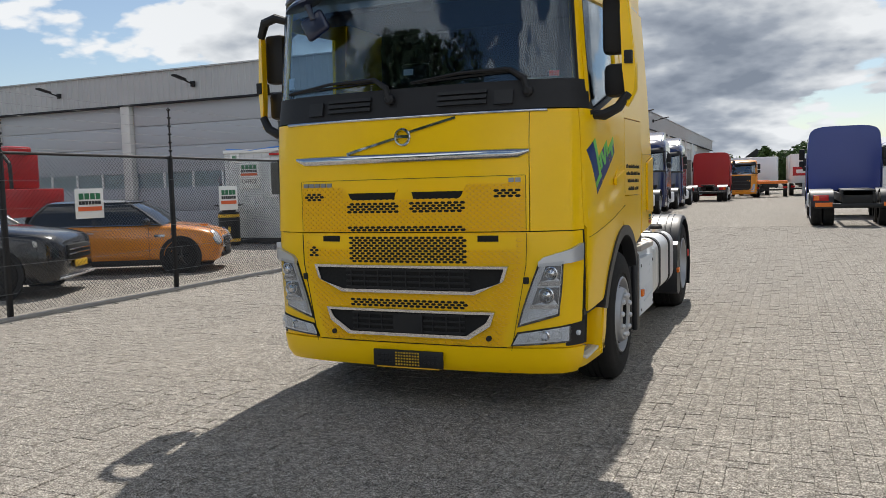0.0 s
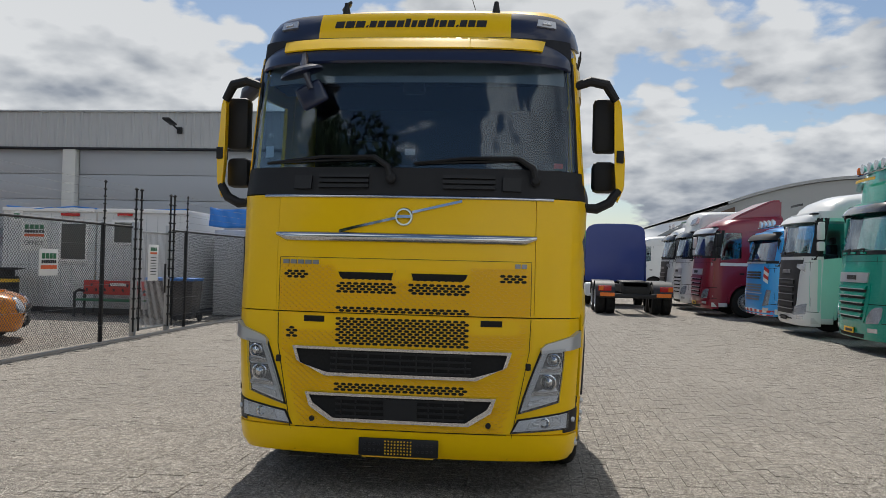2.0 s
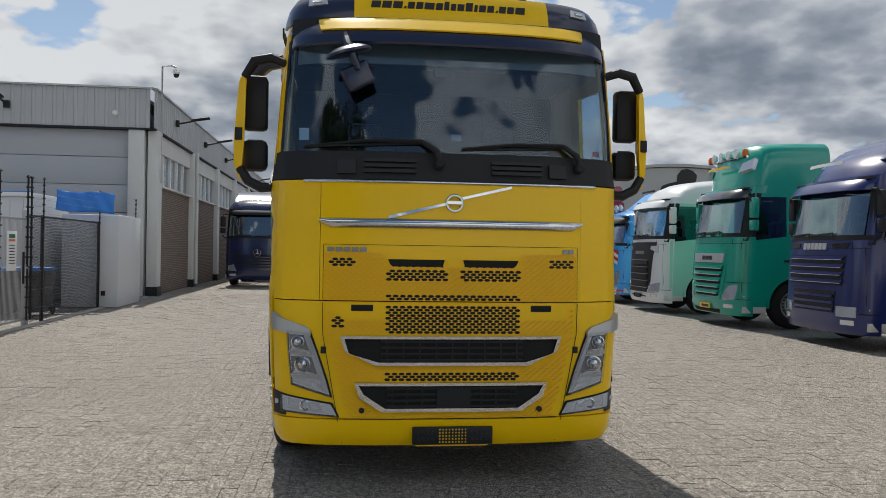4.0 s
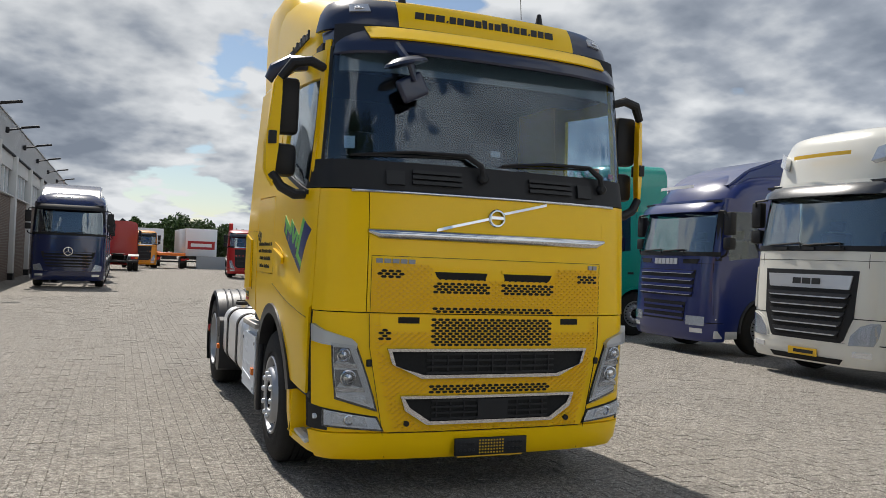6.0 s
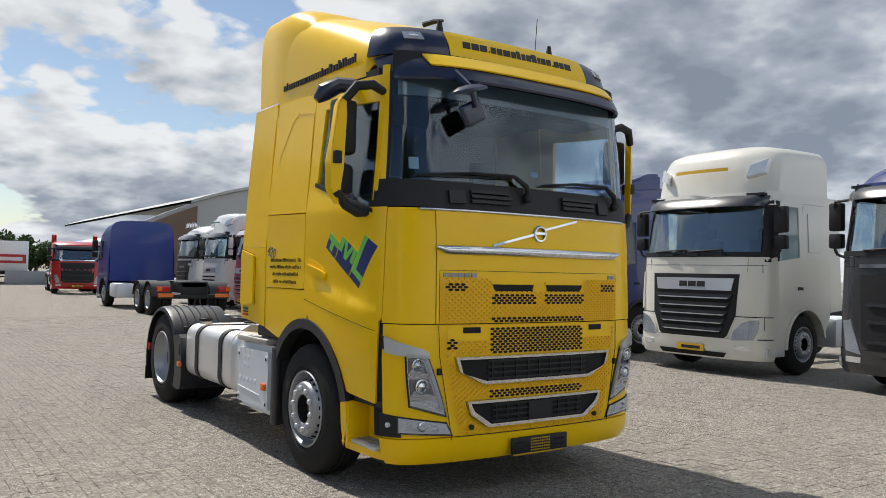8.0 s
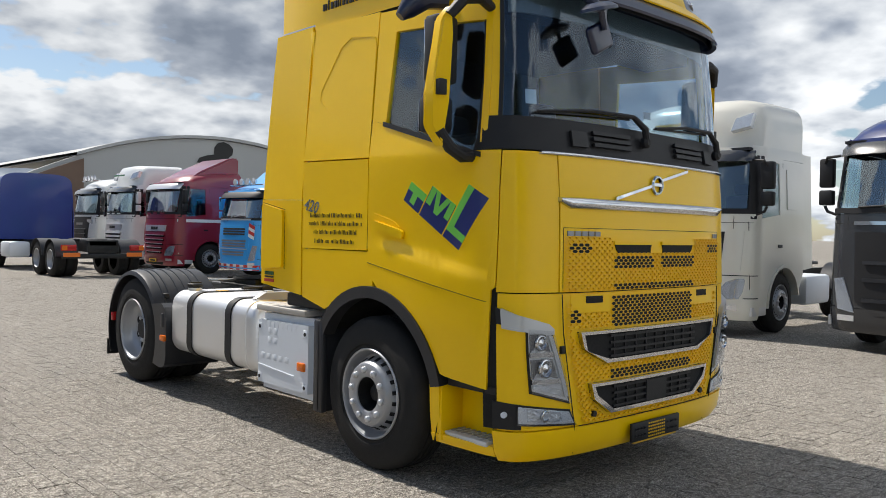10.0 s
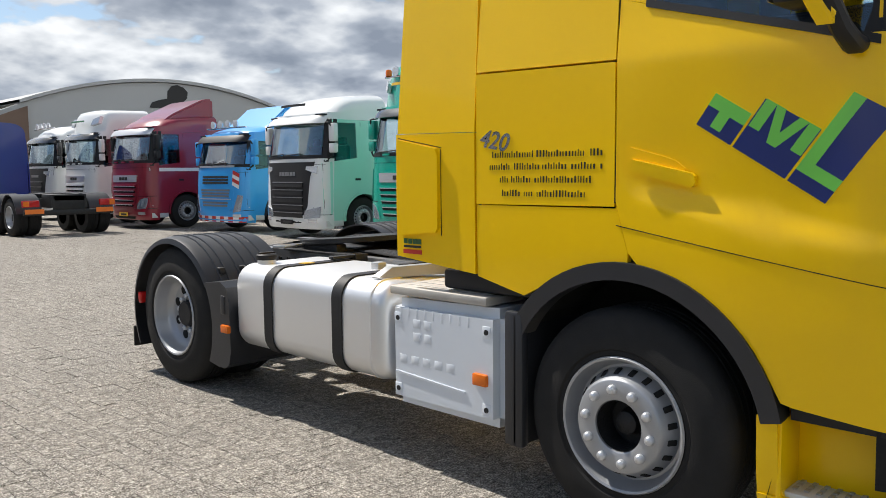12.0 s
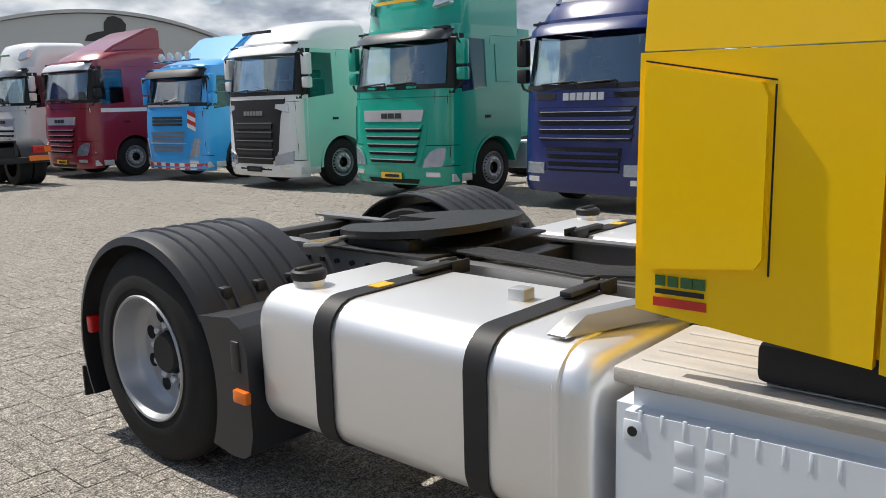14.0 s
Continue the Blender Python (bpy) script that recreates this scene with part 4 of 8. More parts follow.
    for y in (1.325, 1.40, 1.5, 1.6, 1.7, 1.80, 1.9, 2.08):
        cols.append(((y, arch_z(y) if y < 1.78 else 1.0 + (y - 1.8) * 0.24), (y, 1.408)))
    wall("side_panel", cols, M["yellow"], 6, 0.002, 0.03)
    locker = wall("locker_door", [((1.326, 1.416), (2.082, 1.412)), ((1.327, 2.0), (2.082, 2.015))], M["yellow"], 8, 0.004, 0.03, "yellow locker door with bars of writing")
    wall("quarter_panel", [((1.327, 2.01), (2.082, 2.025)), ((1.327, 2.95), (2.06, 2.97))], M["yellow"], 8, 0.002, 0.03)
    # pressed outline on the quarter panel
    pr = bmesh.new()
    line = [(1.40, 2.80), (1.62, 2.83), (1.72, 2.78), (1.93, 2.50), (1.93, 2.44), (1.86, 2.38), (1.40, 2.26), (1.36, 2.29), (1.345, 2.35), (1.345, 2.72), (1.36, 2.78), (1.40, 2.80)]
    sf = cab.right if s < 0 else cab.left
    for (ya, za), (yb, zb) in zip(line, line[1:]):
        nx, nz = -(zb - za), (yb - ya)
        ln = math.hypot(nx, nz)
        nx, nz = nx / ln * 0.014, nz / ln * 0.014
        slab(pr, [((ya, za), (yb, zb)), ((ya + nx, za + nz), (yb + nx, zb + nz))], sf, 4, 0.007, 0.01, cab.out)
    part("pressing", pr, M["yellow"], hero)
    # rear side deflector
    wall("side_deflector", [((2.092, 1.075), (2.64, 1.13)), ((2.092, 1.4), (2.64, 1.4)), ((2.092, 1.749), (2.635, 1.759))], M["yellow"], 6, 0.006, 0.03, "yellow rear side deflector")
    wall("side_deflector", [((2.092, 1.752), (2.625, 1.762)), ((2.092, 2.4), (2.60, 2.4)), ((2.092, 2.985), (2.575, 2.985))], M["yellow"], 6, 0.006, 0.03, "yellow rear side deflector")
    fl = wall("deflector_flap", [((2.34, 1.265), (2.60, 1.24)), ((2.325, 1.29), (2.615, 1.26)), ((2.325, 1.65), (2.615, 1.70)), ((2.34, 1.68), (2.60, 1.73))], M["yellow"], 6, 0.024, 0.03)
    # thin dark strips paint the shade of the groove round the flap
    fb = bmesh.new()
    slab(fb, [((2.312, 1.25), (2.316, 1.25)), ((2.312, 1.675), (2.316, 1.675))], sf, 2, 0.0075, 0.004, cab.out)
    slab(fb, [((2.312, 1.682), (2.62, 1.737)), ((2.312, 1.686), (2.62, 1.741))], sf, 4, 0.0075, 0.004, cab.out)
    part("flap_seam", fb, M["dark"], fl)
    # arch moulding
    am = bmesh.new()
    rows = []
    for k in range(25):
        a = radians(11 + 139 * k / 24)
        rows.append(((ARCH_Y + (ARCH_R - 0.075) * -math.cos(a), ARCH_Z + (ARCH_R - 0.075) * math.sin(a)), (ARCH_Y - ARCH_R * math.cos(a), ARCH_Z + ARCH_R * math.sin(a))))
    slab(am, rows, sf, 2, 0.018, 0.10, cab.out)
    part("arch_moulding", am, M["fender"], hero, "black wheel arch moulding")
    # liner in near-black: the housing's shade is put into its colour
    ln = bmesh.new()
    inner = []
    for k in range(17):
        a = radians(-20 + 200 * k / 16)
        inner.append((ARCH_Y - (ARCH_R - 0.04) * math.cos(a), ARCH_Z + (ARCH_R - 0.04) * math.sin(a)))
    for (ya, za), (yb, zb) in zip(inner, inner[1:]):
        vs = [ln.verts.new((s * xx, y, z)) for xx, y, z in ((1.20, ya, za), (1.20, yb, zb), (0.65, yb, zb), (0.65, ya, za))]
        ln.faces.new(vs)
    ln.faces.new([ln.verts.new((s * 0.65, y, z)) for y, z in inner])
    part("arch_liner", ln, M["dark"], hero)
    # entry step in a yellow box
    sb = bmesh.new()
    sx = lambda d: s * (1.205 - d)
    flank = cab.right if s < 0 else cab.left
    slab(sb, [((0.268, 0.305), (0.725, 0.315)), ((0.268, 0.362), (0.725, 0.362))], flank, 10, 0.012, 0.05, cab.out)
    slab(sb, [((0.625, 0.362), (0.725, 0.362)), ((0.645, 0.42), (0.725, 0.42)), ((0.65, 0.66), (0.725, 0.66))], flank, 3, 0.004, 0.06, cab.out, 4)
    step = part("entry_step", sb, M["yellow"], hero, "yellow entry step with a metal tread")
    part("step_back", box(bmesh.new(), (s * 1.02, 0.48, 0.49), (0.02, 0.44, 0.33), 0.006), M["yellow"], step)
    part("step_side", box(bmesh.new(), (s * 1.10, 0.645, 0.49), (0.20, 0.02, 0.33), 0.006), M["yellow"], step)
    part("step_side", box(bmesh.new(), (s * 1.06, 0.285, 0.525), (0.13, 0.02, 0.26), 0.006), M["black"], step)
    tb = box(bmesh.new(), (sx(0.115), 0.465, 0.368), (0.17, 0.345, 0.03), 0.008)
    tread = part("tread", tb, M["alu_dull"], step, "grey metal tread")
    kb = bmesh.new()
    for i in range(8):
        for j in range(3):
            box(kb, (sx(0.085 + 0.042 * j), 0.31 + 0.043 * i, 0.386), (0.03, 0.018, 0.006), 0.002)
    tagged(part("tread_studs", kb, M["galv"], tread), "raised tread studs", kind="stuff")
    part("step_shadow_panel", boxes(((s * 1.12, 0.43, 0.672), (0.09, 0.38, 0.04))), M["black"], hero)
    # gap behind the lamp corner
    wall("corner_gap", [((0.215, 0.46), (0.33, 0.46)), ((0.215, 0.9), (0.33, 0.9)), ((0.215, 1.27), (0.33, 1.27))], M["dark"], 4, -0.014, 0.03)

# rear wall, floor, lining and roof deflector
part("rear_wall", boxes(((0, 2.09, 2.0), (2.36, 0.05, 1.9)), ((0, 2.06, 3.3), (2.16, 0.04, 0.75)), bevel=0.01), M["yellow"], hero)
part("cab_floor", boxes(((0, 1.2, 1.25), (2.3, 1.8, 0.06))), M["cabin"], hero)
# near-black blocks fill the underside; its shade is in their colour
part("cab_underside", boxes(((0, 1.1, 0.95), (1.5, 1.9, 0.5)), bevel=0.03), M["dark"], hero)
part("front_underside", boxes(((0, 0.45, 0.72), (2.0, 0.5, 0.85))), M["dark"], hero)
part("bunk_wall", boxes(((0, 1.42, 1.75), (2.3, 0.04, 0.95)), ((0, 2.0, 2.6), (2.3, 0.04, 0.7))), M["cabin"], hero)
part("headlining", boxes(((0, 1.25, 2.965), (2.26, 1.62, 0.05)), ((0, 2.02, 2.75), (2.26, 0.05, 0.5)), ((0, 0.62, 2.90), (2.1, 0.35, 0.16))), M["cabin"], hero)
b = bmesh.new()
rings = []
for y, zt, inset in ((1.55, 3.60, 0.05), (1.70, 3.74, 0.03), (1.95, 3.83, 0.0), (2.10, 3.86, 0.0), (2.50, 3.87, 0.0), (2.54, 3.83, 0.02)):
    ring = []
    for k in range(33):
        a = (-1 + 2 * k / 32) * math.pi / 2
        ring.append(Vector(((1.165 - inset) * math.copysign(abs(math.sin(a)) ** 0.24, a), y, 3.0 + (zt - 3.0) * max(0.0, math.cos(a)) ** 0.26)))
    rings.append(ring)
loft(b, rings, closed=False)
part("roof_deflector", b, M["yellow"], hero, "yellow roof deflector")

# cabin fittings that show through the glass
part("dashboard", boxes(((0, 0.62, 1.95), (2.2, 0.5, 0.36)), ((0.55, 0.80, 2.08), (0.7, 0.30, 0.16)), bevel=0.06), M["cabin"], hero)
b = bmesh.new()
mm = Matrix.Translation((0.55, 0.92, 2.12)) @ Matrix.Rotation(radians(-50), 4, "X")
lathe(b, [(0.215, -0.014), (0.235, 0.0), (0.215, 0.014), (0.195, 0.0), (0.215, -0.014)], mm, 32)
for a in (0, 120, 240):
    cyl(b, mm @ Vector((0, 0, 0)), mm @ Vector((0.21 * math.cos(radians(a + 90)), 0.21 * math.sin(radians(a + 90)), 0)), 0.016, 8)
lathe(b, [(0.07, -0.02), (0.07, 0.02), (0, 0.03)], mm, 16)
part("steering_wheel", b, M["black"], hero)
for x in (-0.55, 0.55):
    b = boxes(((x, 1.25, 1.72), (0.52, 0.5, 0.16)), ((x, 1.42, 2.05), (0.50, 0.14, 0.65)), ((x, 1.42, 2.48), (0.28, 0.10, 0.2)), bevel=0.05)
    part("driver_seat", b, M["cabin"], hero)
b = bmesh.new()
slab(b, rect(-1.02, -0.955, 2.27, 2.35), cab.front, 2, -0.008, 0.002, cab.out)
part("screen_sticker", b, M["white"], hero)
part("toll_tag", slab(bmesh.new(), rect(-0.02, 0.05, 2.285, 2.325), cab.front, 2, -0.008, 0.006, cab.out), M["rail_grey"], hero)
b = bmesh.new()
slab(b, rect(0.98, 1.04, 2.215, 2.25), cab.front, 2, -0.008, 0.002, cab.out)
part("red_sticker", b, M["red"], hero)
part("camera_box", boxes(((-0.02, 0.46, 2.84), (0.16, 0.08, 0.14)), bevel=0.02), M["black"], hero)

# wipers
for x0, x1 in ((-0.10, -0.98), (0.86, 0.05)):
    b = bmesh.new()
    pa, pb = cab.front(x0, 2.12), cab.front(x0 - 0.12, 2.265)
    pc = cab.front(x1, 2.225)
    o = Vector((0, -0.045, 0))
    tube(b, [pa + o, pa + o + Vector((-0.02, 0, 0.08)), pb + o], [0.022, 0.022, 0.016], 8)
    tube(b, [pb + o, cab.front((x0 + x1) / 2 - 0.05, 2.262) + o * 0.8, pc + o * 0.6], [0.014, 0.011, 0.008], 6)
    lathe(b, [(0.035, 0), (0.035, 0.03), (0.02, 0.045), (0, 0.045)], Matrix.Translation(pa + Vector((0, -0.02, 0))) @ Matrix.Rotation(radians(90), 4, "X"), 14)
    slab(b, [((x1, 2.215), (x0 - 0.12, 2.245)), ((x1, 2.225), (x0 - 0.12, 2.258))], cab.front, 8, 0.02, 0.012, cab.out)
    part("wiper", b, M["black"], hero, "black windscreen wiper")

# mirrors on bowed arms
for s, side in SIDES:
    X = lambda x: s * x
    arm = bmesh.new()
    tube(arm, [(X(1.10), 0.38, 2.80), (X(1.22), 0.36, 2.84), (X(1.33), 0.38, 2.82), (X(1.40), 0.42, 2.72)], [0.028, 0.034, 0.036, 0.03], 10)
    mroot = part("mirror", arm, M["black"], hero, "tall mirror with yellow cover on black arms")
    arm = bmesh.new()
    tube(arm, [(X(1.43), 0.45, 2.10), (X(1.37), 0.43, 2.01), (X(1.28), 0.42, 1.965), (X(1.20), 0.42, 1.97)], [0.03, 0.034, 0.036, 0.03], 10)
    part("lower_arm", arm, M["black"], mroot)
    hb = bmesh.new()
    prism(hb, [(X(1.385), 0.40, 2.78), (X(1.44), 0.43, 2.70), (X(1.475), 0.46, 2.30), (X(1.475), 0.47, 2.12), (X(1.42), 0.42, 2.00), (X(1.40), 0.41, 2.25), (X(1.39), 0.40, 2.62)], (X(0.005), 0.07, 0.0))
    bmesh.ops.bevel(hb, geom=list(hb.edges), offset=0.012, segments=2, affect="EDGES")
    part("mirror_cover", hb, M["yellow"], mroot, "yellow cover")
    part("cover_window", boxes(((X(1.437), 0.468, 2.33), (0.05, 0.11, 0.085)), bevel=0.004), M["black"], mroot)
    part("main_mirror", boxes(((X(1.34), 0.55, 2.56), (0.17, 0.12, 0.38)), bevel=0.03), M["black"], mroot)
    part("wide_mirror", boxes(((X(1.34), 0.58, 2.20), (0.17, 0.13, 0.22)), bevel=0.04), M["black"], mroot)
    part("mirror_pane", boxes(((X(1.34), 0.612, 2.56), (0.14, 0.006, 0.34)), bevel=0.002), M["chrome"], mroot)
    part("wide_mirror_pane", boxes(((X(1.34), 0.647, 2.20), (0.14, 0.006, 0.18)), bevel=0.002), M["chrome"], mroot)
    if s < 0:
        kb = bmesh.new()
        tube(kb, [(-1.16, 0.70, 2.90), (-1.27, 0.76, 2.90), (-1.37, 0.80, 2.84), (-1.42, 0.82, 2.78)], [0.05, 0.06, 0.065, 0.03], 10)
        part("kerb_mirror", kb, M["navy_trim"], mroot)
        fb = bmesh.new()
        tube(fb, [(-0.72, 0.10, 2.95), (-0.70, 0.0, 2.86), (-0.67, -0.05, 2.80), (-0.64, -0.04, 2.70)], [0.03, 0.03, 0.026, 0.02], 8)
        lathe(fb, [(0.0, 0.045), (0.08, 0.038), (0.125, 0.012), (0.13, -0.005), (0.0, -0.012)], Matrix.Translation((-0.70, -0.05, 2.80)) @ Matrix.Rotation(radians(-16), 4, "Y") @ Matrix.Diagonal((1.15, 0.62, 1, 1)), 24)
        box(fb, (-0.64, -0.01, 2.665), (0.19, 0.05, 0.16), 0.06, Matrix.Rotation(radians(-28), 4, "Y"), 4)
        part("front_mirror", fb, M["navy_trim"], hero, "front mirror hanging before the windscreen")

# badges, film logo and writing bars on the near side
for s, sf in ((-1, cab.right), (1, cab.left)):
    def film(name, polys, mat, off, label=""):
        b = bmesh.new()
        for poly in polys:
            a, bb, c, d = poly
            slab(b, [(a, bb), (d, c)], sf, 8, off, 0.003, cab.out, 8)
        part(name, b, mat, hero, label)
    # slanted blue blocks with green bars
    A = Vector((0.978, 1.735)); dn = Vector((-0.478, -0.30)) / 0.56; upv = Vector((-0.58, 0.81)).normalized()
    def blk(u0, u1, h0, h1):
        f = lambda u, v: tuple(A + dn * u + upv * v)
        return (f(u0, h0), f(u1, h0), f(u1, h1), f(u0, h1))
    def lean(u0, u1, h0, v0, v1, h1):
        f = lambda u, v: tuple(A + dn * u + upv * v)
        return (f(u0, h0), f(u1, h0), f(v1, h1), f(v0, h1))
    film("film_logo", [blk(0.0, 0.155, 0.0, 0.13), blk(0.165, 0.385, 0.0, 0.205), blk(0.395, 0.545, 0.0, 0.36)], M["logo_blue"], 0.0052, "blue and green slanted film logo")
    film("film_logo_accent", [blk(0.0, 0.155, 0.085, 0.135), blk(0.05, 0.095, 0.02, 0.1), blk(0.170, 0.212, 0.095, 0.207), lean(0.258, 0.294, 0.075, 0.212, 0.248, 0.207), lean(0.258, 0.294, 0.075, 0.304, 0.340, 0.207), blk(0.340, 0.382, 0.095, 0.207), blk(0.395, 0.44, 0.05, 0.36), blk(0.44, 0.545, 0.05, 0.095)], M["logo_green"], 0.0066)
    for words, zc in (((1.385, 1.45, 1.475, 1.72, 1.745, 1.99), 1.640), ((1.385, 1.40, 1.42, 1.545, 1.565, 1.69, 1.71, 1.86, 1.88, 2.0), 1.585), ((1.44, 1.74, 1.76, 1.87, 1.89, 1.94), 1.527), ((1.47, 1.73, 1.75, 1.80, 1.82, 1.92), 1.465)):
        strokes = random.Random(int(zc * 1000))
        b = bmesh.new()
        for y0, y1 in zip(words[::2], words[1::2]):
            y = y0
            while y < y1:
                wide, high = strokes.choice((0.003, 0.004, 0.007)), strokes.choice((0.008, 0.008, 0.016))
                slab(b, rect(y, y + wide, zc - 0.013, zc + high), sf, 1, 0.0064, 0.003, cab.out)
                y += wide + 0.0105
        tagged(part("writing_bar", b, M["ink"], hero), "small dark bars of writing", kind="stuff")
    strokes = random.Random(9)
    b = bmesh.new()
    y = 0.72
    while y < 1.98:
        wide, high = strokes.choice((0.010, 0.020, 0.024)), strokes.choice((0.045, 0.045, 0.065))
        box(b, (s * 1.168, y, 3.075 + high / 2), (0.012, wide, high))
        y += wide + 0.018
    tagged(part("writing_bar", b, M["ink"], hero), "small dark bars of writing", kind="stuff")
    for k, wide in enumerate((0.026, 0.026, 0.03, 0.028)):
        part("dealer_sticker", slab(bmesh.new(), rect(2.585 - 0.033 * k - wide, 2.585 - 0.033 * k, 1.198, 1.224), sf, 2, 0.010, 0.003, cab.out), M["sticker_green"], hero)
    part("dealer_sticker", slab(bmesh.new(), rect(2.46, 2.585, 1.178, 1.190), sf, 3, 0.010, 0.003, cab.out), M["ink"], hero)
    part("dealer_sticker", slab(bmesh.new(), rect(2.455, 2.59, 1.146, 1.168), sf, 3, 0.010, 0.003, cab.out), M["red"], hero)

# power number on the near side, chrome figures
txt = bpy.data.curves.new("power_badge", "FONT")
txt.body, txt.size, txt.extrude, txt.offset, txt.shear = "420", 0.115, 0.002, 0.002, 0.25
txt.align_x = "LEFT"
tob = new("power_badge", txt)
tob.data.materials.append(M["chrome"])
tob.parent = hero
tob.matrix_basis = Matrix(((0, 0, -1, -1.245), (-1, 0, 0, 2.065), (0, 1, 0, 1.685), (0, 0, 0, 1))) @ Matrix.Rotation(radians(-10), 4, "Z")
tagged(tob, "chrome number badge")

# ---- chassis of the yellow unit ----
for s in (-1, 1):
    part("front_wheel_mark", boxes(((s * 0.9, FRONT_AXLE, 0.5), (0.2, 0.12, 0.12))), M["chassis"], hero)
    wheel_parts(hero, s * 1.21, FRONT_AXLE, WHEEL_R, s, False, name="front_wheel", single=True)
    wheel_parts(hero, s * 1.225, REAR_AXLE, 0.515, s, True, name="rear_wheel", single=True)
    # chassis rail: channel section
    b = bmesh.new()
    box(b, (s * 0.42, 3.6, 0.83), (0.012, 4.3, 0.27))
    box(b, (s * 0.385, 3.6, 0.965), (0.08, 4.3, 0.012))
    box(b, (s * 0.385, 3.6, 0.70), (0.08, 4.3, 0.012))
    part("chassis_rail", b, M["rail_grey"], hero, "grey steel chassis rail")
    b = bmesh.new()
    for k in range(26):
        for zz in (0.77, 0.90):
            cyl(b, (s * 0.426, 2.7 + 0.11 * k, zz), (s * 0.442, 2.7 + 0.11 * k, zz), 0.013, 8)
    for yy in (2.82, 3.75, 3.35):
        box(b, (s * 0.47, yy, 0.86), (0.10, 0.09, 0.12), 0.01)
        cyl(b, (s * 0.44, yy - 0.05, 0.90), (s * 0.60, yy - 0.05, 0.90), 0.02, 8)
    part("rail_fittings", b, M["chassis"], hero)
    # rear mudguard: ribbed black shell
    rows, rb = [], bmesh.new()
    R = 0.605
    x0, x1 = s * 1.255, s * 0.60
    ring = []
    for k in range(29):
        a = radians(-28 + 178 * k / 28)
        c, sn = math.cos(a), math.sin(a)
        rr = R if sn > 0 else R + 0.0
        ring.append((REAR_AXLE + rr * c * 1.06, 0.50 + rr * sn))
    outer = []
    for x, dr in ((x0, -0.05), (x0 - s * 0.012, -0.012), (x0 - s * 0.05, 0.0), (x1, 0.0), (x1, -0.012), (x0 - s * 0.05, -0.012), (x0 - s * 0.02, -0.03), (x0, -0.05)):
        outer.append([Vector((x, REAR_AXLE + (y - REAR_AXLE) * (1 + dr / R), 0.5 + (z - 0.5) * (1 + dr / R))) for y, z in ring])
    loft(rb, outer, closed=False)
    guard = part("rear_mudguard", rb, M["fender"], hero, "ribbed black rear mudguard", 50)
    for x in (0.72, 0.80, 0.90, 0.98, 1.08, 1.14):
        pts = []
        for k in range(15):
            a = radians(28 + 124 * k / 14)
            pts.append(Vector((s * x, REAR_AXLE + (R + 0.002) * 1.06 * math.cos(a), 0.5 + (R + 0.002) * math.sin(a))))
        part("mudguard_rib", tube(bmesh.new(), pts, 0.010, 6), M["fender"], guard)
    part("mud_flap", boxes(((s * 0.93, REAR_AXLE + 0.66, 0.27), (0.62, 0.015, 0.16))), M["tyre"], guard)
    fr = bmesh.new()
    inl = [(REAR_AXLE + 0.588 * 1.05 * math.cos(radians(q)), 0.5 + 0.588 * math.sin(radians(q))) for q in range(204, 147, -4)]
    shape = [(4.40, 0.835), (4.33, 0.80), (4.295, 0.70), (4.29, 0.36), (4.315, 0.275), (4.36, 0.245), (4.44, 0.24)] + inl
    prism(fr, [(s * 1.268, y, z) for y, z in shape], (-s * 0.55, 0, 0))
    bmesh.ops.bevel(fr, geom=[e for e in fr.edges if e.calc_face_angle(0) > 0.6], offset=0.012, segments=2, affect="EDGES")
    part("mudguard_front", fr, M["fender"], guard, "", 30)
    part("mudguard_tray", box(bmesh.new(), (s * 1.266, 4.37, 0.68), (0.02, 0.055, 0.13), 0.02), M["fender"], guard)
    pieces("guard_clip", [((s * xx, REAR_AXLE - 0.605 * 1.06 * 0.79, 0.5 + 0.612 * 0.62), (0.05, 0.05, 0.05)) for xx in (0.76, 0.94, 1.12)], M["black"], guard, 0.01)
    part("side_marker", box(bmesh.new(), (s * 1.275, 4.335, 0.52), (0.03, 0.09, 0.055), 0.008), M["amber"], guard)
    part("tail_lamp", box(bmesh.new(), (s * 1.20, 5.66, 0.60), (0.10, 0.05, 0.09), 0.01), M["redlens"], guard)
    # fuel tank: rounded aluminium body with straps
    def tank_ring(y, grow=0.0):
        pts = []
        x_in, x_out, z0, z1, r = 0.50, 1.235 + grow, 0.405 - grow, 0.965 + grow, 0.13
        for cx, cz, a0 in ((x_out - r, z0 + r, -90), (x_out - r, z1 - r, 0), (x_in + r * 0.5, z1 - r * 0.5, 90), (x_in + r * 0.5, z0 + r * 0.5, 180)):
            q = r if cx > 0.9 else r * 0.5
            for k in range(7):
                a = radians(a0 + 15 * k)
                pts.append(Vector((s * (cx + q * math.cos(a)), y, cz + q * math.sin(a))))
        return pts
    tb = bmesh.new()
    def shrunk(ring, k):
        c = sum(ring, Vector()) / len(ring)
        return [c + (p - c) * k for p in ring]
    rings = [shrunk(tank_ring(2.775), 0.86), shrunk(tank_ring(2.785), 0.93), shrunk(tank_ring(2.81), 0.98), tank_ring(2.85), tank_ring(2.875), tank_ring(2.88, 0.006), tank_ring(2.895, 0.006), tank_ring(2.90), tank_ring(4.22), shrunk(tank_ring(4.248), 0.975), shrunk(tank_ring(4.258), 0.93)]
    loft(tb, rings)
    tank = part("fuel_tank", tb, M["tank"], hero, "brushed aluminium fuel tank with black straps", 50)
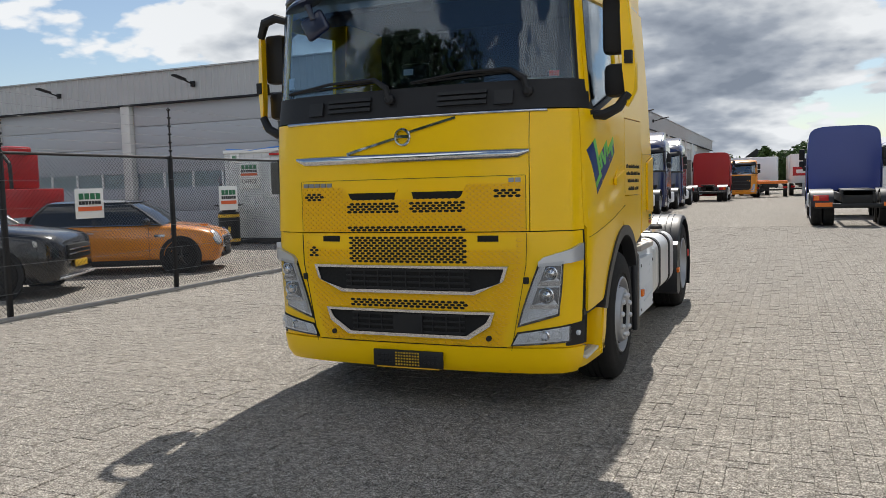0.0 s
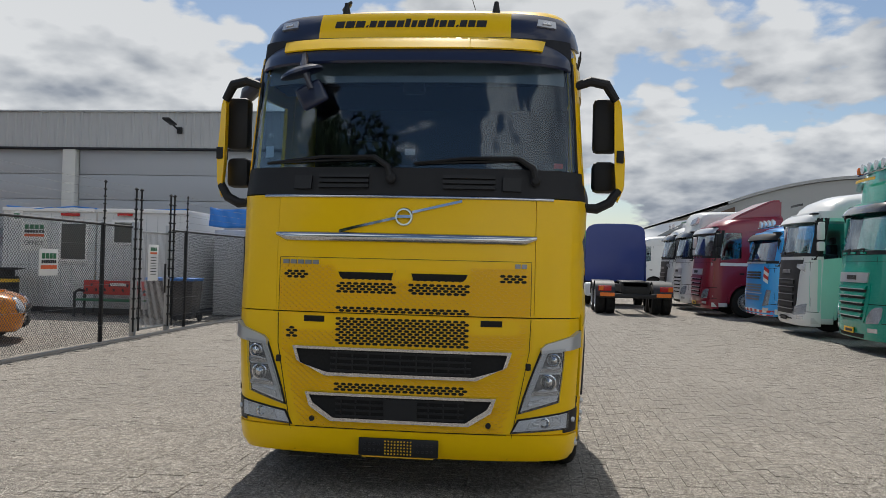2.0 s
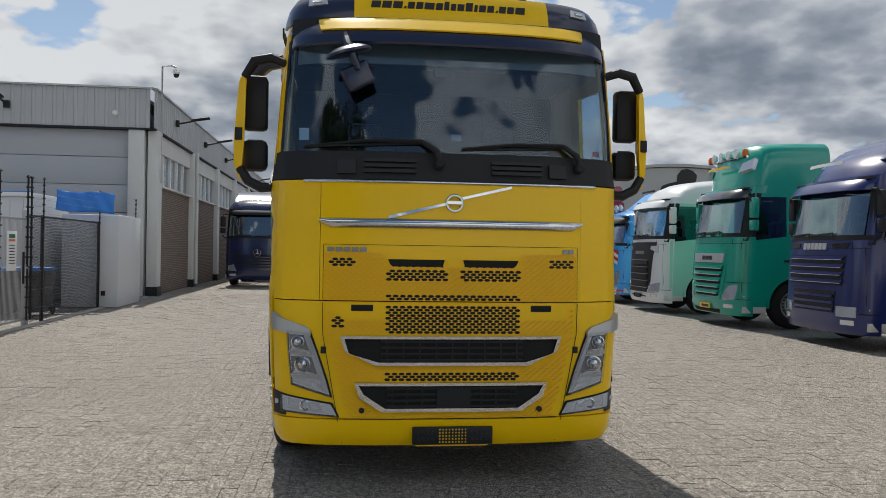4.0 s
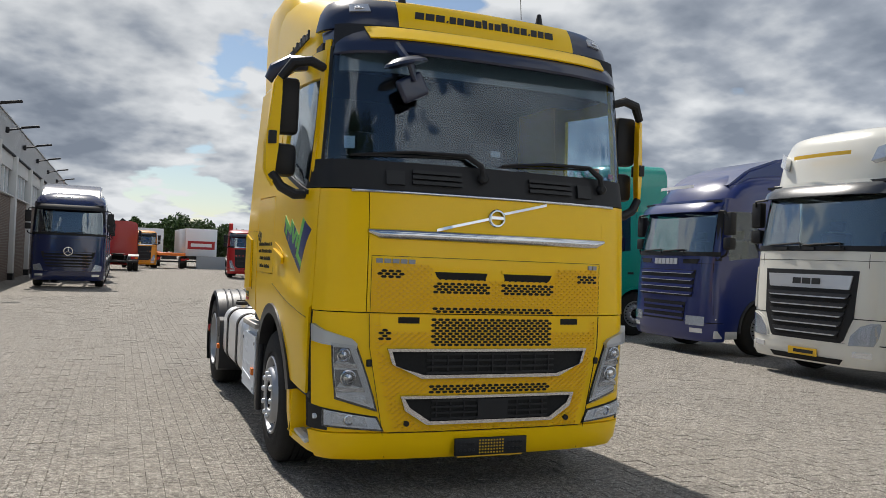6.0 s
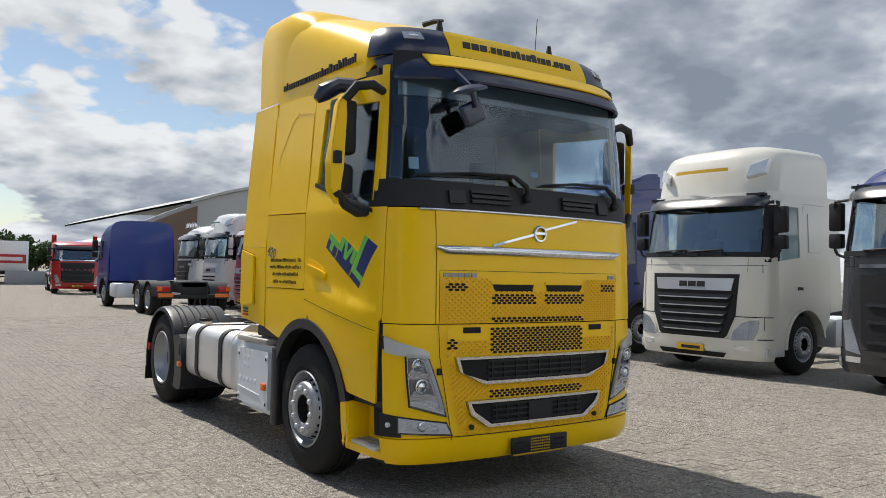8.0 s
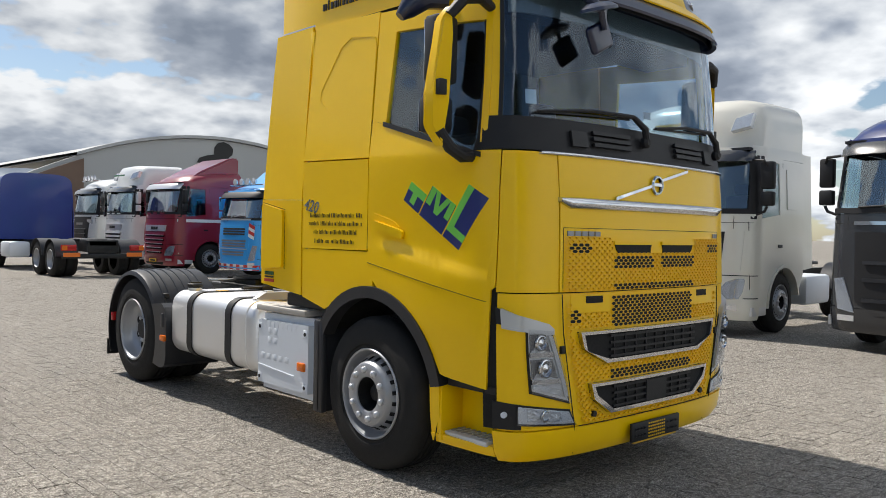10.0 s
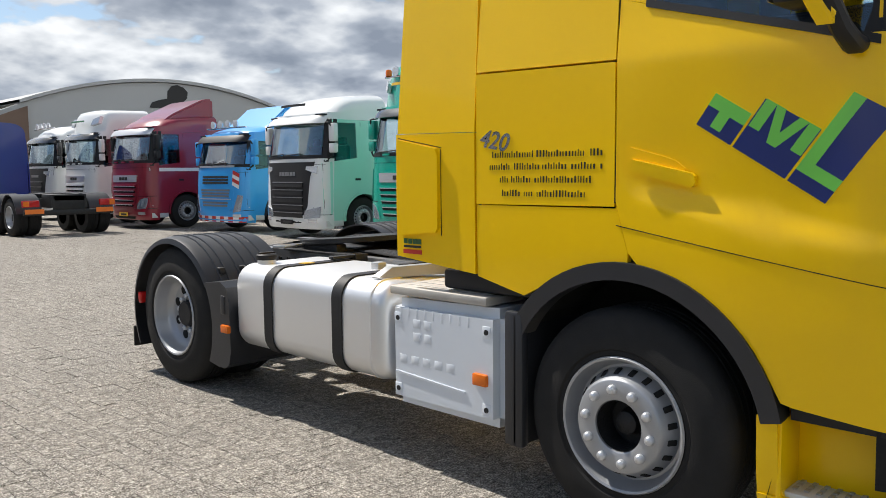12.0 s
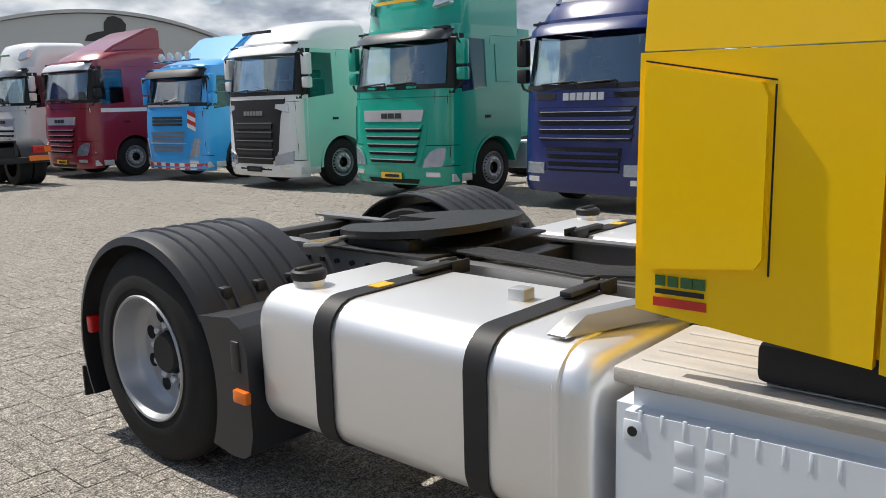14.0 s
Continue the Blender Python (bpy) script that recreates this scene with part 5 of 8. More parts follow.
    for y in (3.17, 3.87):
        st = bmesh.new()
        ra, rb2 = tank_ring(y - 0.045, 0.008), tank_ring(y + 0.045, 0.008)
        loft(st, [ra, rb2], caps=False)
        ri, ro = tank_ring(y - 0.045, -0.002), tank_ring(y + 0.045, -0.002)
        loft(st, [ri, ra], caps=False)
        loft(st, [rb2, ro], caps=False)
        part("tank_strap", welded(st), M["black"], tank, "black tank strap", 50)
        cl = bmesh.new()
        box(cl, (s * 0.62, y, 0.99), (0.22, 0.05, 0.022), 0.006)
        box(cl, (s * 0.49, y - 0.035, 0.975), (0.11, 0.012, 0.06), 0.004)
        box(cl, (s * 0.49, y + 0.035, 0.975), (0.11, 0.012, 0.06), 0.004)
        cyl(cl, (s * 0.46, y, 0.98), (s * 0.56, y, 0.98), 0.018, 10)
        part("strap_bracket", cl, M["chassis"], tank)
    cp = bmesh.new()
    mm = Matrix.Translation((s * 1.06, 4.14, 0.94))
    lathe(cp, [(0.062, 0), (0.062, 0.05), (0.056, 0.055), (0.0, 0.055)], mm, 24)
    neck = part("filler_neck", cp, M["tank"], tank)
    cp = bmesh.new()
    lathe(cp, [(0.066, 0.05), (0.070, 0.06), (0.070, 0.082), (0.06, 0.09), (0.0, 0.09)], mm, 24)
    box(cp, (s * 1.06, 4.14, 1.032), (0.12, 0.03, 0.02), 0.006)
    part("filler_cap", cp, M["black"], neck, "black filler cap")
    part("tank_sender", boxes(((s * 0.78, 3.32, 0.985), (0.07, 0.07, 0.045)), bevel=0.006), M["galv"], tank)
    part("strap_label", boxes(((s * 0.93, 3.87, 0.975), (0.09, 0.06, 0.004))), M["plate_yellow"], tank)
    # side cover box in grey plastic
    bx = bmesh.new()
    prism(bx, [(s * 0.72, 1.93, 0.33), (s * 0.72, 2.715, 0.33), (s * 0.72, 2.715, 0.90), (s * 0.72, 1.93, 0.915)], (s * 0.525, 0, 0))
    bmesh.ops.bevel(bx, geom=list(bx.edges), offset=0.05, segments=4, affect="EDGES")
    cover = part("side_cover", bx, M["cover"], hero, "grey moulded side cover with an amber lamp", 40)
    pieces("pressed_square", [((s * 1.2435, yy, zz), (0.006, 0.05, 0.045)) for yy, zz in ((2.50, 0.78), (2.42, 0.78), (2.50, 0.71), (2.42, 0.71))], M["cover"], cover, 0.0008)
    pieces("bolt_pad", [((s * 1.242, yy, zz), (0.012, 0.055, 0.06)) for yy, zz in ((2.64, 0.80), (2.02, 0.80), (2.64, 0.42), (2.02, 0.42))], M["cover"], cover, 0.004)
    pieces("pressed_letter_block", [((s * 1.2435, 2.60 - 0.085 * k, 0.585), (0.005, 0.055, 0.045)) for k in range(5)], M["cover"], cover, 0.002)
    pieces("grip_rib", [((s * 1.2425, 2.62 - 0.06 * k, 0.835), (0.008, 0.010, 0.05)) for k in range(9)], M["cover"], cover, 0.002)
    part("cover_crease", slab(bmesh.new(), [((2.16, 0.475), (2.66, 0.505)), ((2.16, 0.487), (2.66, 0.517))], lambda y, z: Vector((s * 1.245, y, z)), 2, 0.006, 0.008, lambda p: Vector((p.x, 0, 0))), M["cover"], cover)
    for (yy, zz) in ((2.64, 0.80), (2.02, 0.80), (2.64, 0.42), (2.02, 0.42)):
        part("cover_bolt", cyl(bmesh.new(), (s * 1.24, yy, zz), (s * 1.251, yy, zz), 0.014, 10), M["black"], cover)
    part("side_marker", box(bmesh.new(), (s * 1.25, 2.055, 0.565), (0.03, 0.09, 0.06), 0.008), M["amber"], cover)
    walk_plate = part("walk_plate", box(bmesh.new(), (s * 1.0, 2.36, 0.945), (0.50, 0.68, 0.045), 0.01), M["walk_metal"], hero, "scuffed metal walk plate")
    pieces("plate_rib", [((s * (0.84 + 0.1 * k), 2.36, 0.968), (0.05, 0.60, 0.008)) for k in range(4)], M["walk_metal"], walk_plate, 0.004)
    br = bmesh.new()
    loft(br, [[Vector((s * xx, y + dy, z)) for dy, z in ((-0.03, z0), (0.03, z0), (0.03, z1), (-0.03, z1))] for xx, y, z0, z1 in ((1.13, 2.95, 0.972, 0.978), (1.05, 2.925, 0.972, 1.03), (0.45, 2.70, 0.972, 1.045))])
    part("step_bracket", br, M["steel"], hero, "bright bent steel bracket")
    part("front_mud_flap", boxes(((s * 1.0, 1.845, 0.60), (0.50, 0.05, 0.64)), bevel=0.02), M["fender"], hero)
    part("front_mud_flap_edge", boxes(((s * 1.225, 1.855, 0.60), (0.05, 0.11, 0.64)), bevel=0.015), M["fender"], hero)
    part("lower_side_skirt", boxes(((s * 1.10, 2.03, 1.03), (0.20, 0.64, 0.10)), bevel=0.02), M["black"], hero)

pieces("cross_member", [((0, yy, 0.83), (0.82, 0.12, 0.22)) for yy in (2.9, 3.9, 4.6, 5.55)], M["chassis"], hero, 0.01)
pieces("chassis_fitting", [((-0.15 + 0.3 * ((k * 7) % 5) / 4, 2.6 + 0.2 * k, 0.76 + 0.02 * (k % 3)), (0.12, 0.16, 0.10)) for k in range(14)], M["chassis"], hero, 0.02)
b = bmesh.new()
cyl(b, (-0.95, REAR_AXLE, 0.5), (0.95, REAR_AXLE, 0.5), 0.09, 16)
lathe(b, [(0, -0.2), (0.15, -0.16), (0.21, 0), (0.15, 0.16), (0, 0.2)], Matrix.Translation((0, REAR_AXLE, 0.52)) @ Matrix.Rotation(radians(90), 4, "X"), 20)
cyl(b, (-0.9, FRONT_AXLE, 0.48), (0.9, FRONT_AXLE, 0.48), 0.07, 12)
part("axles", b, M["chassis"], hero)
b = bmesh.new()
for s in (-1, 1):
    lathe(b, [(0.13, 0), (0.14, 0.05), (0.12, 0.1), (0.14, 0.15), (0.13, 0.2)], Matrix.Translation((s * 0.42, REAR_AXLE + 0.35, 0.5)), 16)
    lathe(b, [(0.13, 0), (0.14, 0.05), (0.12, 0.1), (0.14, 0.15), (0.13, 0.2)], Matrix.Translation((s * 0.42, REAR_AXLE - 0.35, 0.5)), 16)
part("air_springs", b, M["tyre"], hero)
# air lines and filter behind the cab
for k in range(4):
    b = tube(bmesh.new(), [(-0.30 + 0.05 * k, 2.55, 1.0), (-0.36 + 0.03 * k, 2.9, 1.02), (-0.40 + 0.05 * k, 3.3, 0.99), (-0.33 + 0.04 * k, 3.9, 1.0), (-0.25, 4.2, 0.98)], 0.012, 6)
    part("air_line", b, M["black"], hero)
b = bmesh.new()
lathe(b, [(0.075, 0), (0.078, 0.02), (0.078, 0.15), (0.07, 0.175), (0.0, 0.178)], Matrix.Translation((-0.05, 3.0, 0.92)), 24)
part("air_dryer", b, M["white"], hero, "white air dryer canister")
part("valve_block", boxes(((0.12, 3.05, 0.95), (0.14, 0.16, 0.14)), ((-0.25, 3.02, 0.93), (0.16, 0.12, 0.08)), bevel=0.01), M["chassis"], hero)
# fifth wheel
fw = bmesh.new()
out = []
for k in range(40):
    a = 2 * math.pi * k / 40
    out.append((0.46 * math.copysign(abs(math.cos(a)) ** 0.8, math.cos(a)), 4.42 + 0.43 * math.copysign(abs(math.sin(a)) ** 0.85, math.sin(a))))
pts = [(x, y) for x, y in out if not (y > 4.5 and abs(x) < 0.13)]
i = max(range(len(pts)), key=lambda q: math.hypot(pts[q][0] - pts[q - 1][0], pts[q][1] - pts[q - 1][1]))
pts = pts[:i] + [(0.09, 4.60), (0.05, 4.44), (-0.05, 4.44), (-0.09, 4.60)] + pts[i:]
prism(fw, [(x, y, 1.035 - (y - 4.42) * 0.07) for x, y in pts], (0, 0, 0.036))
coupling = part("fifth_wheel", fw, M["grease"], hero, "greasy black coupling plate with a slot")
fw = bmesh.new()
for s in (-1, 1):
    box(fw, (s * 0.36, 4.42, 1.0), (0.10, 0.42, 0.09), 0.02)
    prism(fw, [(s * 0.20, 4.80, 1.005), (s * 0.42, 4.74, 1.008), (s * 0.34, 5.08, 0.955), (s * 0.22, 5.10, 0.945)], (0, 0, 0.03))
box(fw, (0, 4.42, 0.978), (0.95, 0.75, 0.016), 0.004)
part("coupling_base", fw, M["grease"], coupling)
fw = bmesh.new()
tube(fw, [(-0.40, 4.62, 1.02), (-0.62, 4.66, 1.02), (-0.68, 4.62, 1.02), (-0.62, 4.57, 1.02), (-0.50, 4.59, 1.02)], 0.012, 8)
part("release_handle", fw, M["steel"], coupling)
part("rear_crossbar", boxes(((0, 5.78, 0.72), (2.2, 0.10, 0.12)), bevel=0.02), M["chassis"], hero)

# ---- other lorries: one builder, many builds ----


def lorry(name, label, at, body, roof_z=3.3, style="slat", top=None, trim=None, grille=None, visor=None, mirrors=None, bumper=None, group="lorries in the row",
          lights=0, hatch=False, stripe=None, badge=None, plate=None, spoiler=None, rear_axles=1, base=3.7, tall=True, roof_lamps=False, sleeper_window=False, screen=(1.98, 2.78), flank=None, tail=False, deep=0.0):
    root = thing(name, label, "truck", at, group)
    top, trim, visor, mirrors, bumper = top or body, trim or M["black"], visor or M["black"], mirrors or M["black"], bumper or body
    grille, flank = grille or M["black"], flank or body
    z0, z1 = screen
    square = roof_z > 3.6
    sh = Shell([0.25, 0.34, 0.60, 1.2, z0, z1, z1 + 0.3, roof_z], [1.20, 1.235, 1.245, 1.245, 1.24, 1.20, 1.18, 1.10], [0.06, 0.01, 0.0, 0.01, 0.06, 0.20, 0.28, 0.5], [0.42, 0.46, 0.46, 0.46, 0.46, 0.46, 0.46, 0.46])
    depth = (2.15 if tall else 1.75) + deep
    sh.plate("bumper", [((-1, z), (1, z)) for z in (0.27, 0.33, 0.45, 0.60)], "wrap", bumper, root, 20, 0.012, 0.05)
    sh.plate("front_panel", [((-1, z), (1, z)) for z in (0.605, 0.9, 1.3, z0 - 0.06)], "wrap", body, root, 20, 0, 0.03)
    sh.plate("scuttle", [((-0.85, z0 - 0.055), (0.85, z0 - 0.055)), ((-0.85, z0 + 0.02), (0.85, z0 + 0.02))], "wrap", M["black"], root, 16, 0.012, 0.03)
    sh.plate("windscreen", [((-0.66, z), (0.66, z)) for z in (z0, (z0 + z1) / 2, z1 + 0.04)], "wrap", M["row_screen"], root, 18, 0.004, 0.006, "tinted windscreen")
    for x in (-0.45, 0.25):
        b = bmesh.new()
        tube(b, [sh.front(x + 0.3, z0 - 0.02) + Vector((0, -0.04, 0)), sh.front(x + 0.28, z0 + 0.06) + Vector((0, -0.04, 0)), sh.front(x - 0.35, z0 + 0.03) + Vector((0, -0.03, 0))], 0.014, 6)
        part("wiper", b, M["black"], root)
    sh.plate("front_seam", [((-0.80, z0 - 0.20), (0.80, z0 - 0.20)), ((-0.80, z0 - 0.193), (0.80, z0 - 0.193))], "wrap", M["dark"], root, 16, 0.003, 0.006)
    sh.plate("header", [((-1, z), (1, z)) for z in (z1 + 0.045, z1 + 0.2)], "wrap", top, root, 18, 0.0, 0.03)
    # grille
    def grille_bars(zs, w, mat, h=0.03, o=0.03):
        for k, z in enumerate(zs):
            sh.plate("grille_bar", [((-w, z - h / 2), (w, z - h / 2)), ((-w, z + h / 2), (w, z + h / 2))], "front", mat, gr, 8, o, 0.03)
    if style == "daf":
        dark_bars = grille is M["silver"]
        gr = sh.plate("grille", [((-0.56, 0.56), (0.56, 0.56)), ((-0.66, 0.64), (0.66, 0.64)), ((-0.80, 0.98), (0.80, 0.98)), ((-0.84, 1.64 if dark_bars else 1.36), (0.84, 1.64 if dark_bars else 1.36))], "front", M["black"] if dark_bars else body, root, 10, 0.010, 0.02, "stepped grille with bright lower edges")
        for k in range(5):
            z = 0.70 + 0.135 * k
            w = 0.56 + 0.035 * k
            sh.plate("grille_gap", [((-w, z - 0.052), (w, z - 0.052)), ((-w - 0.03, z), (w + 0.03, z))], "front", M["dark"], gr, 8, 0.016, 0.006)
            sh.plate("grille_bar", [((-w, z), (w, z)), ((-w - 0.05, z + 0.066), (w + 0.05, z + 0.066))], "front", M["fender"] if dark_bars else body, gr, 8, 0.042, 0.03)
            sh.plate("grille_edge", [((-w + 0.04, z - 0.004), (w - 0.04, z - 0.004)), ((-w, z + 0.014), (w, z + 0.014))], "front", M["silver"], gr, 8, 0.048, 0.03)
        badge_panel = sh.plate("badge_panel", [((-0.72, 1.37), (0.72, 1.37)), ((-0.76, 1.57), (0.76, 1.57))], "front", M["silver"], root, 8, 0.026, 0.03, "silver panel with a dark badge")
        for k in range(3):
            sh.plate("badge_bar", rect(-0.25 + 0.175 * k, -0.10 + 0.175 * k, 1.425, 1.515), "front", M["chassis"], badge_panel, 2, 0.032, 0.01)
        lamps = [((1.07, 0.60), (0.74, 0.58)), ((1.12, 0.72), (0.77, 0.72)), ((1.14, 0.88), (0.90, 0.86)), ((1.13, 0.92), (1.02, 0.91))]
        sh.plate("bumper_split", [((-0.97, 0.955), (0.97, 0.955)), ((-0.97, 0.968), (0.97, 0.968))], "wrap", M["dark"], root, 20, 0.003, 0.006)
        sh.plate("lower_intake", [((-0.60, 0.30), (0.60, 0.30)), ((-0.66, 0.37), (0.66, 0.37))], "front", M["dark"], root, 8, 0.020, 0.02)
        for s in (-1, 1):
            sh.plate("corner_deflector", [((0.60, 1.02), (0.84, 1.00)), ((0.62, 1.30), (0.85, 1.30)), ((0.64, 1.66), (0.84, 1.66))], "wrap", body, root, 6, 0.020, 0.03, "", 2, s < 0)
            sh.plate("lamp_frame", [((1.10, 0.56), (0.71, 0.54)), ((1.15, 0.72), (0.74, 0.72)), ((1.165, 0.90), (0.87, 0.89)), ((1.15, 0.95), (1.0, 0.94))], "front", body, root, 5, 0.012, 0.02, "", 1, s < 0)
        for k in range(3):
            sh.plate("wiper_base", rect(-0.62 + 0.5 * k, -0.40 + 0.5 * k, z0 - 0.045, z0 - 0.005), "front", body if not dark_bars else M["black"], root, 2, 0.04, 0.03)
    elif style == "scania":
        gr = sh.plate("grille", [((-0.80, 1.06), (0.80, 1.06)), ((-0.86, 1.56), (0.86, 1.56))], "front", M["black"], root, 10, 0.010, 0.02, "dark horizontal grille")
        low_gr = sh.plate("lower_grille", [((-0.62, 0.60), (0.62, 0.60)), ((-0.66, 0.96), (0.66, 0.96))], "front", M["black"], root, 10, 0.010, 0.02)
        for k in range(4):
            z = 1.10 + 0.13 * k
            sh.plate("grille_bar", [((-0.80, z), (0.80, z)), ((-0.84, z + 0.055), (0.84, z + 0.055))], "front", body, gr, 8, 0.036, 0.03)
            sh.plate("grille_edge", rect(-0.78, 0.78, z - 0.006, z + 0.004), "front", M["silver"], gr, 8, 0.040, 0.02)
        for k in range(3):
            z = 0.635 + 0.11 * k
            sh.plate("grille_bar", rect(-0.62, 0.62, z, z + 0.04), "front", body, low_gr, 8, 0.034, 0.03)
        for k in range(6):
            sh.plate("badge_bar", rect(-0.36 + 0.122 * k, -0.262 + 0.122 * k, 1.66, 1.77), "front", M["silver"], root, 2, 0.018, 0.015)
        for q in (-1, 1):
            sh.plate("air_slot", [((0.52, 1.68), (0.86, 1.68)), ((0.50, 1.76), (0.92, 1.77))], "front", M["dark"], root, 3, 0.008, 0.01, "", 1, q < 0)
        lamps = [((1.08, 0.55), (0.70, 0.55)), ((1.08, 0.72), (0.70, 0.72))]
    elif style == "scania_new":
        gr = sh.plate("grille", [((-0.55, 0.40), (0.55, 0.40)), ((-0.78, 0.80), (0.78, 0.80)), ((-0.86, 1.50), (0.86, 1.50)), ((-0.98, 1.84), (0.98, 1.84))], "front", M["black"], root, 10, 0.012, 0.02, "large black stepped grille")
        grille_bars([0.58, 0.76, 0.94, 1.12, 1.30], 0.62, M["chassis"], 0.10, 0.035)
        grille_bars([0.645, 0.825, 1.005, 1.185, 1.365], 0.64, M["rail_grey"], 0.018, 0.042)
        for k in range(6):
            sh.plate("badge_bar", rect(-0.34 + 0.115 * k, -0.25 + 0.115 * k, 1.52, 1.61), "front", M["rail_grey"], root, 2, 0.022, 0.02)
        lamps = [((1.12, 0.55), (0.66, 0.50)), ((1.14, 0.80), (0.70, 0.70))]
        for s in (-1, 1):
            sh.plate("upper_lamp", [((1.05, 1.56), (0.72, 1.66)), ((1.05, 1.74), (0.74, 1.74))], "front", M["reflector"], root, 4, 0.02, 0.02, "", 1, s < 0)
    elif style == "volvo":
        painted = grille is not M["black"]
        gr = sh.plate("grille", [((-0.50, 0.50), (0.50, 0.50)), ((-0.80, 0.70), (0.80, 0.70)), ((-0.84, 1.66), (0.84, 1.66))], "front", body if painted else M["black"], root, 10, 0.012, 0.02, "painted slotted grille" if painted else "dark mesh grille")
        if painted:
            for z, w in ((0.72, 0.60), (0.80, 0.62), (0.98, 0.66), (1.06, 0.68), (1.14, 0.70), (1.34, 0.62), (1.42, 0.62), (1.50, 0.62)):
                sh.plate("grille_slot", rect(-w, w, z - 0.026, z + 0.026), "front", M["dark"] if z > 1.3 else M["rail_grey"], gr, 8, 0.020, 0.01)
            sh.plate("grille_frame", rect(-0.74, 0.74, 0.885, 0.915), "front", M["silver"], gr, 8, 0.030, 0.02)
        else:
            grille_bars([0.72, 1.0, 1.24], 0.70, M["fender"], 0.05)
        sh.plate("chrome_strip", rect(-0.85, 0.85, 1.76, 1.81), "front", M["chrome"] if grille is M["black"] else M["silver"], root, 8, 0.025, 0.02)
        b = bmesh.new()
        lathe(b, [(0.05, 0), (0.075, 0), (0.075, 0.02), (0.05, 0.02)], Matrix.Translation(sh.front(0, 1.86) + Vector((0, -0.012, 0))) @ Matrix.Rotation(radians(90), 4, "X"), 20)
        slab(b, [((-0.40, 1.74), (0.42, 1.95)), ((-0.40, 1.765), (0.42, 1.975))], sh.front, 5, 0.02, 0.015, sh.out)
        part("round_badge", b, M["chrome"], root)
        lamps = [((1.05, 0.58), (0.80, 0.54)), ((1.12, 1.0), (0.98, 1.02))]
    else:
        gr = sh.plate("grille", [((-0.70, 0.75), (0.70, 0.75)), ((-0.90, 1.30), (0.90, 1.30))], "front", M["dark"], root, 10, 0.012, 0.02, "dark slatted grille")
        grille_bars([0.82 + 0.11 * k for k in range(5)], 0.78, body, 0.05)
        b = bmesh.new()
        lathe(b, [(0.13, 0), (0.16, 0), (0.16, 0.02), (0.13, 0.02)], Matrix.Translation(sh.front(0, 1.32) + Vector((0, -0.03, 0))) @ Matrix.Rotation(radians(90), 4, "X"), 24)
        for a in (90, 210, 330):
            p0 = sh.front(0, 1.32) + Vector((0, -0.04, 0))
            cyl(b, p0, p0 + Vector((0.14 * math.cos(radians(a)), 0, 0.14 * math.sin(radians(a)))), 0.018, 6, 0.006)
        part("round_badge", b, M["chrome"], root)
        lamps = [((1.10, 0.62), (0.78, 0.60)), ((1.12, 0.80), (0.90, 0.86))]
    for s in (-1, 1):
        h = sh.plate("headlight", lamps, "front", M["reflector"], root, 5, 0.018, 0.02, "clear headlight", 1, s < 0)
        sh.plate("lens", lamps, "front", M["lens"], h, 5, 0.024, 0.003, "", 1, s < 0)
        sh.plate("panel_seam", rect(0.955, 0.962, 0.61, z0 - 0.10), "front", M["dark"], root, 1, 0.003, 0.006, "", 1, s < 0)
        sh.plate("corner_step", rect(0.66, 0.98, 0.603, 0.615), "wrap", M["dark"], root, 4, 0.010, 0.01, "", 1, s < 0)
        sh.plate("fog_lamp", rect(0.80, 1.05, 0.42, 0.50), "front", M["reflector"], root, 3, 0.022, 0.02, "", 1, s < 0)
    if hatch:
        for k in range(12):
            a = -1.14 + 0.19 * k
            sh.plate("hatch_stripe", [((a, 0.285), (a + 0.19, 0.285)), ((a + 0.05, 0.43), (a + 0.24, 0.43))], "front", M["red"] if k % 2 else M["white"], root, 2, 0.022, 0.01)
        for k in range(4):
            sh.plate("hatch_panel", [((0.80, 1.28 + 0.1 * k), (1.02, 1.18 + 0.1 * k)), ((0.80, 1.38 + 0.1 * k), (1.02, 1.28 + 0.1 * k))], "front", M["red"] if k % 2 else M["white"], root, 2, 0.02, 0.01)
    if plate:
        part("registration_plate", boxes(((0.0, -0.035, 0.42), (0.52, 0.012, 0.11))), plate, root, "plain registration plate")
        part("plate_bar", boxes(((0.02, -0.043, 0.42), (0.36, 0.004, 0.05))), M["ink"], root)
    # sides: columns cut by the arch, with window
    ay, az, ar = 1.38, 0.50, 0.62
    for s, side in ((-1, "right"), (1, "left")):
        cols = []
        for y in [0.22, 0.4, 0.6, 0.74, 0.78, 0.86, 1.0, 1.2, 1.38, 1.56, 1.76, 1.9, 1.98, depth]:
            q = ar * ar - (y - ay) ** 2
            low = az + math.sqrt(q) if q > 0 else (0.45 if y < 1.4 else 0.95)
            cols.append(((y, low), (y, z0 - 0.03 if y > 1.3 else z0 - 0.16 + (y - 0.22) * 0.12)))
        sh.plate("side_panel", cols, side, flank, root, 6, 0.0, 0.03)
        sh.plate("upper_side", [((1.30, z0 - 0.035), (depth, z0 - 0.035)), ((1.30, z1 + 0.05), (depth, z1 + 0.05))], side, flank, root, 6, 0.0, 0.03)
        sh.plate("window_post", [((0.26, z0 - 0.14), (0.36, z0 - 0.14)), ((0.36, z1), (0.44, z1))], side, M["black"], root, 2, 0.002, 0.03)
        sh.plate("window_head", [((0.36, z1 - 0.02), (1.30, z1 - 0.02)), ((0.36, z1 + 0.06), (1.30, z1 + 0.06))], side, flank, root, 6, 0.0, 0.03)
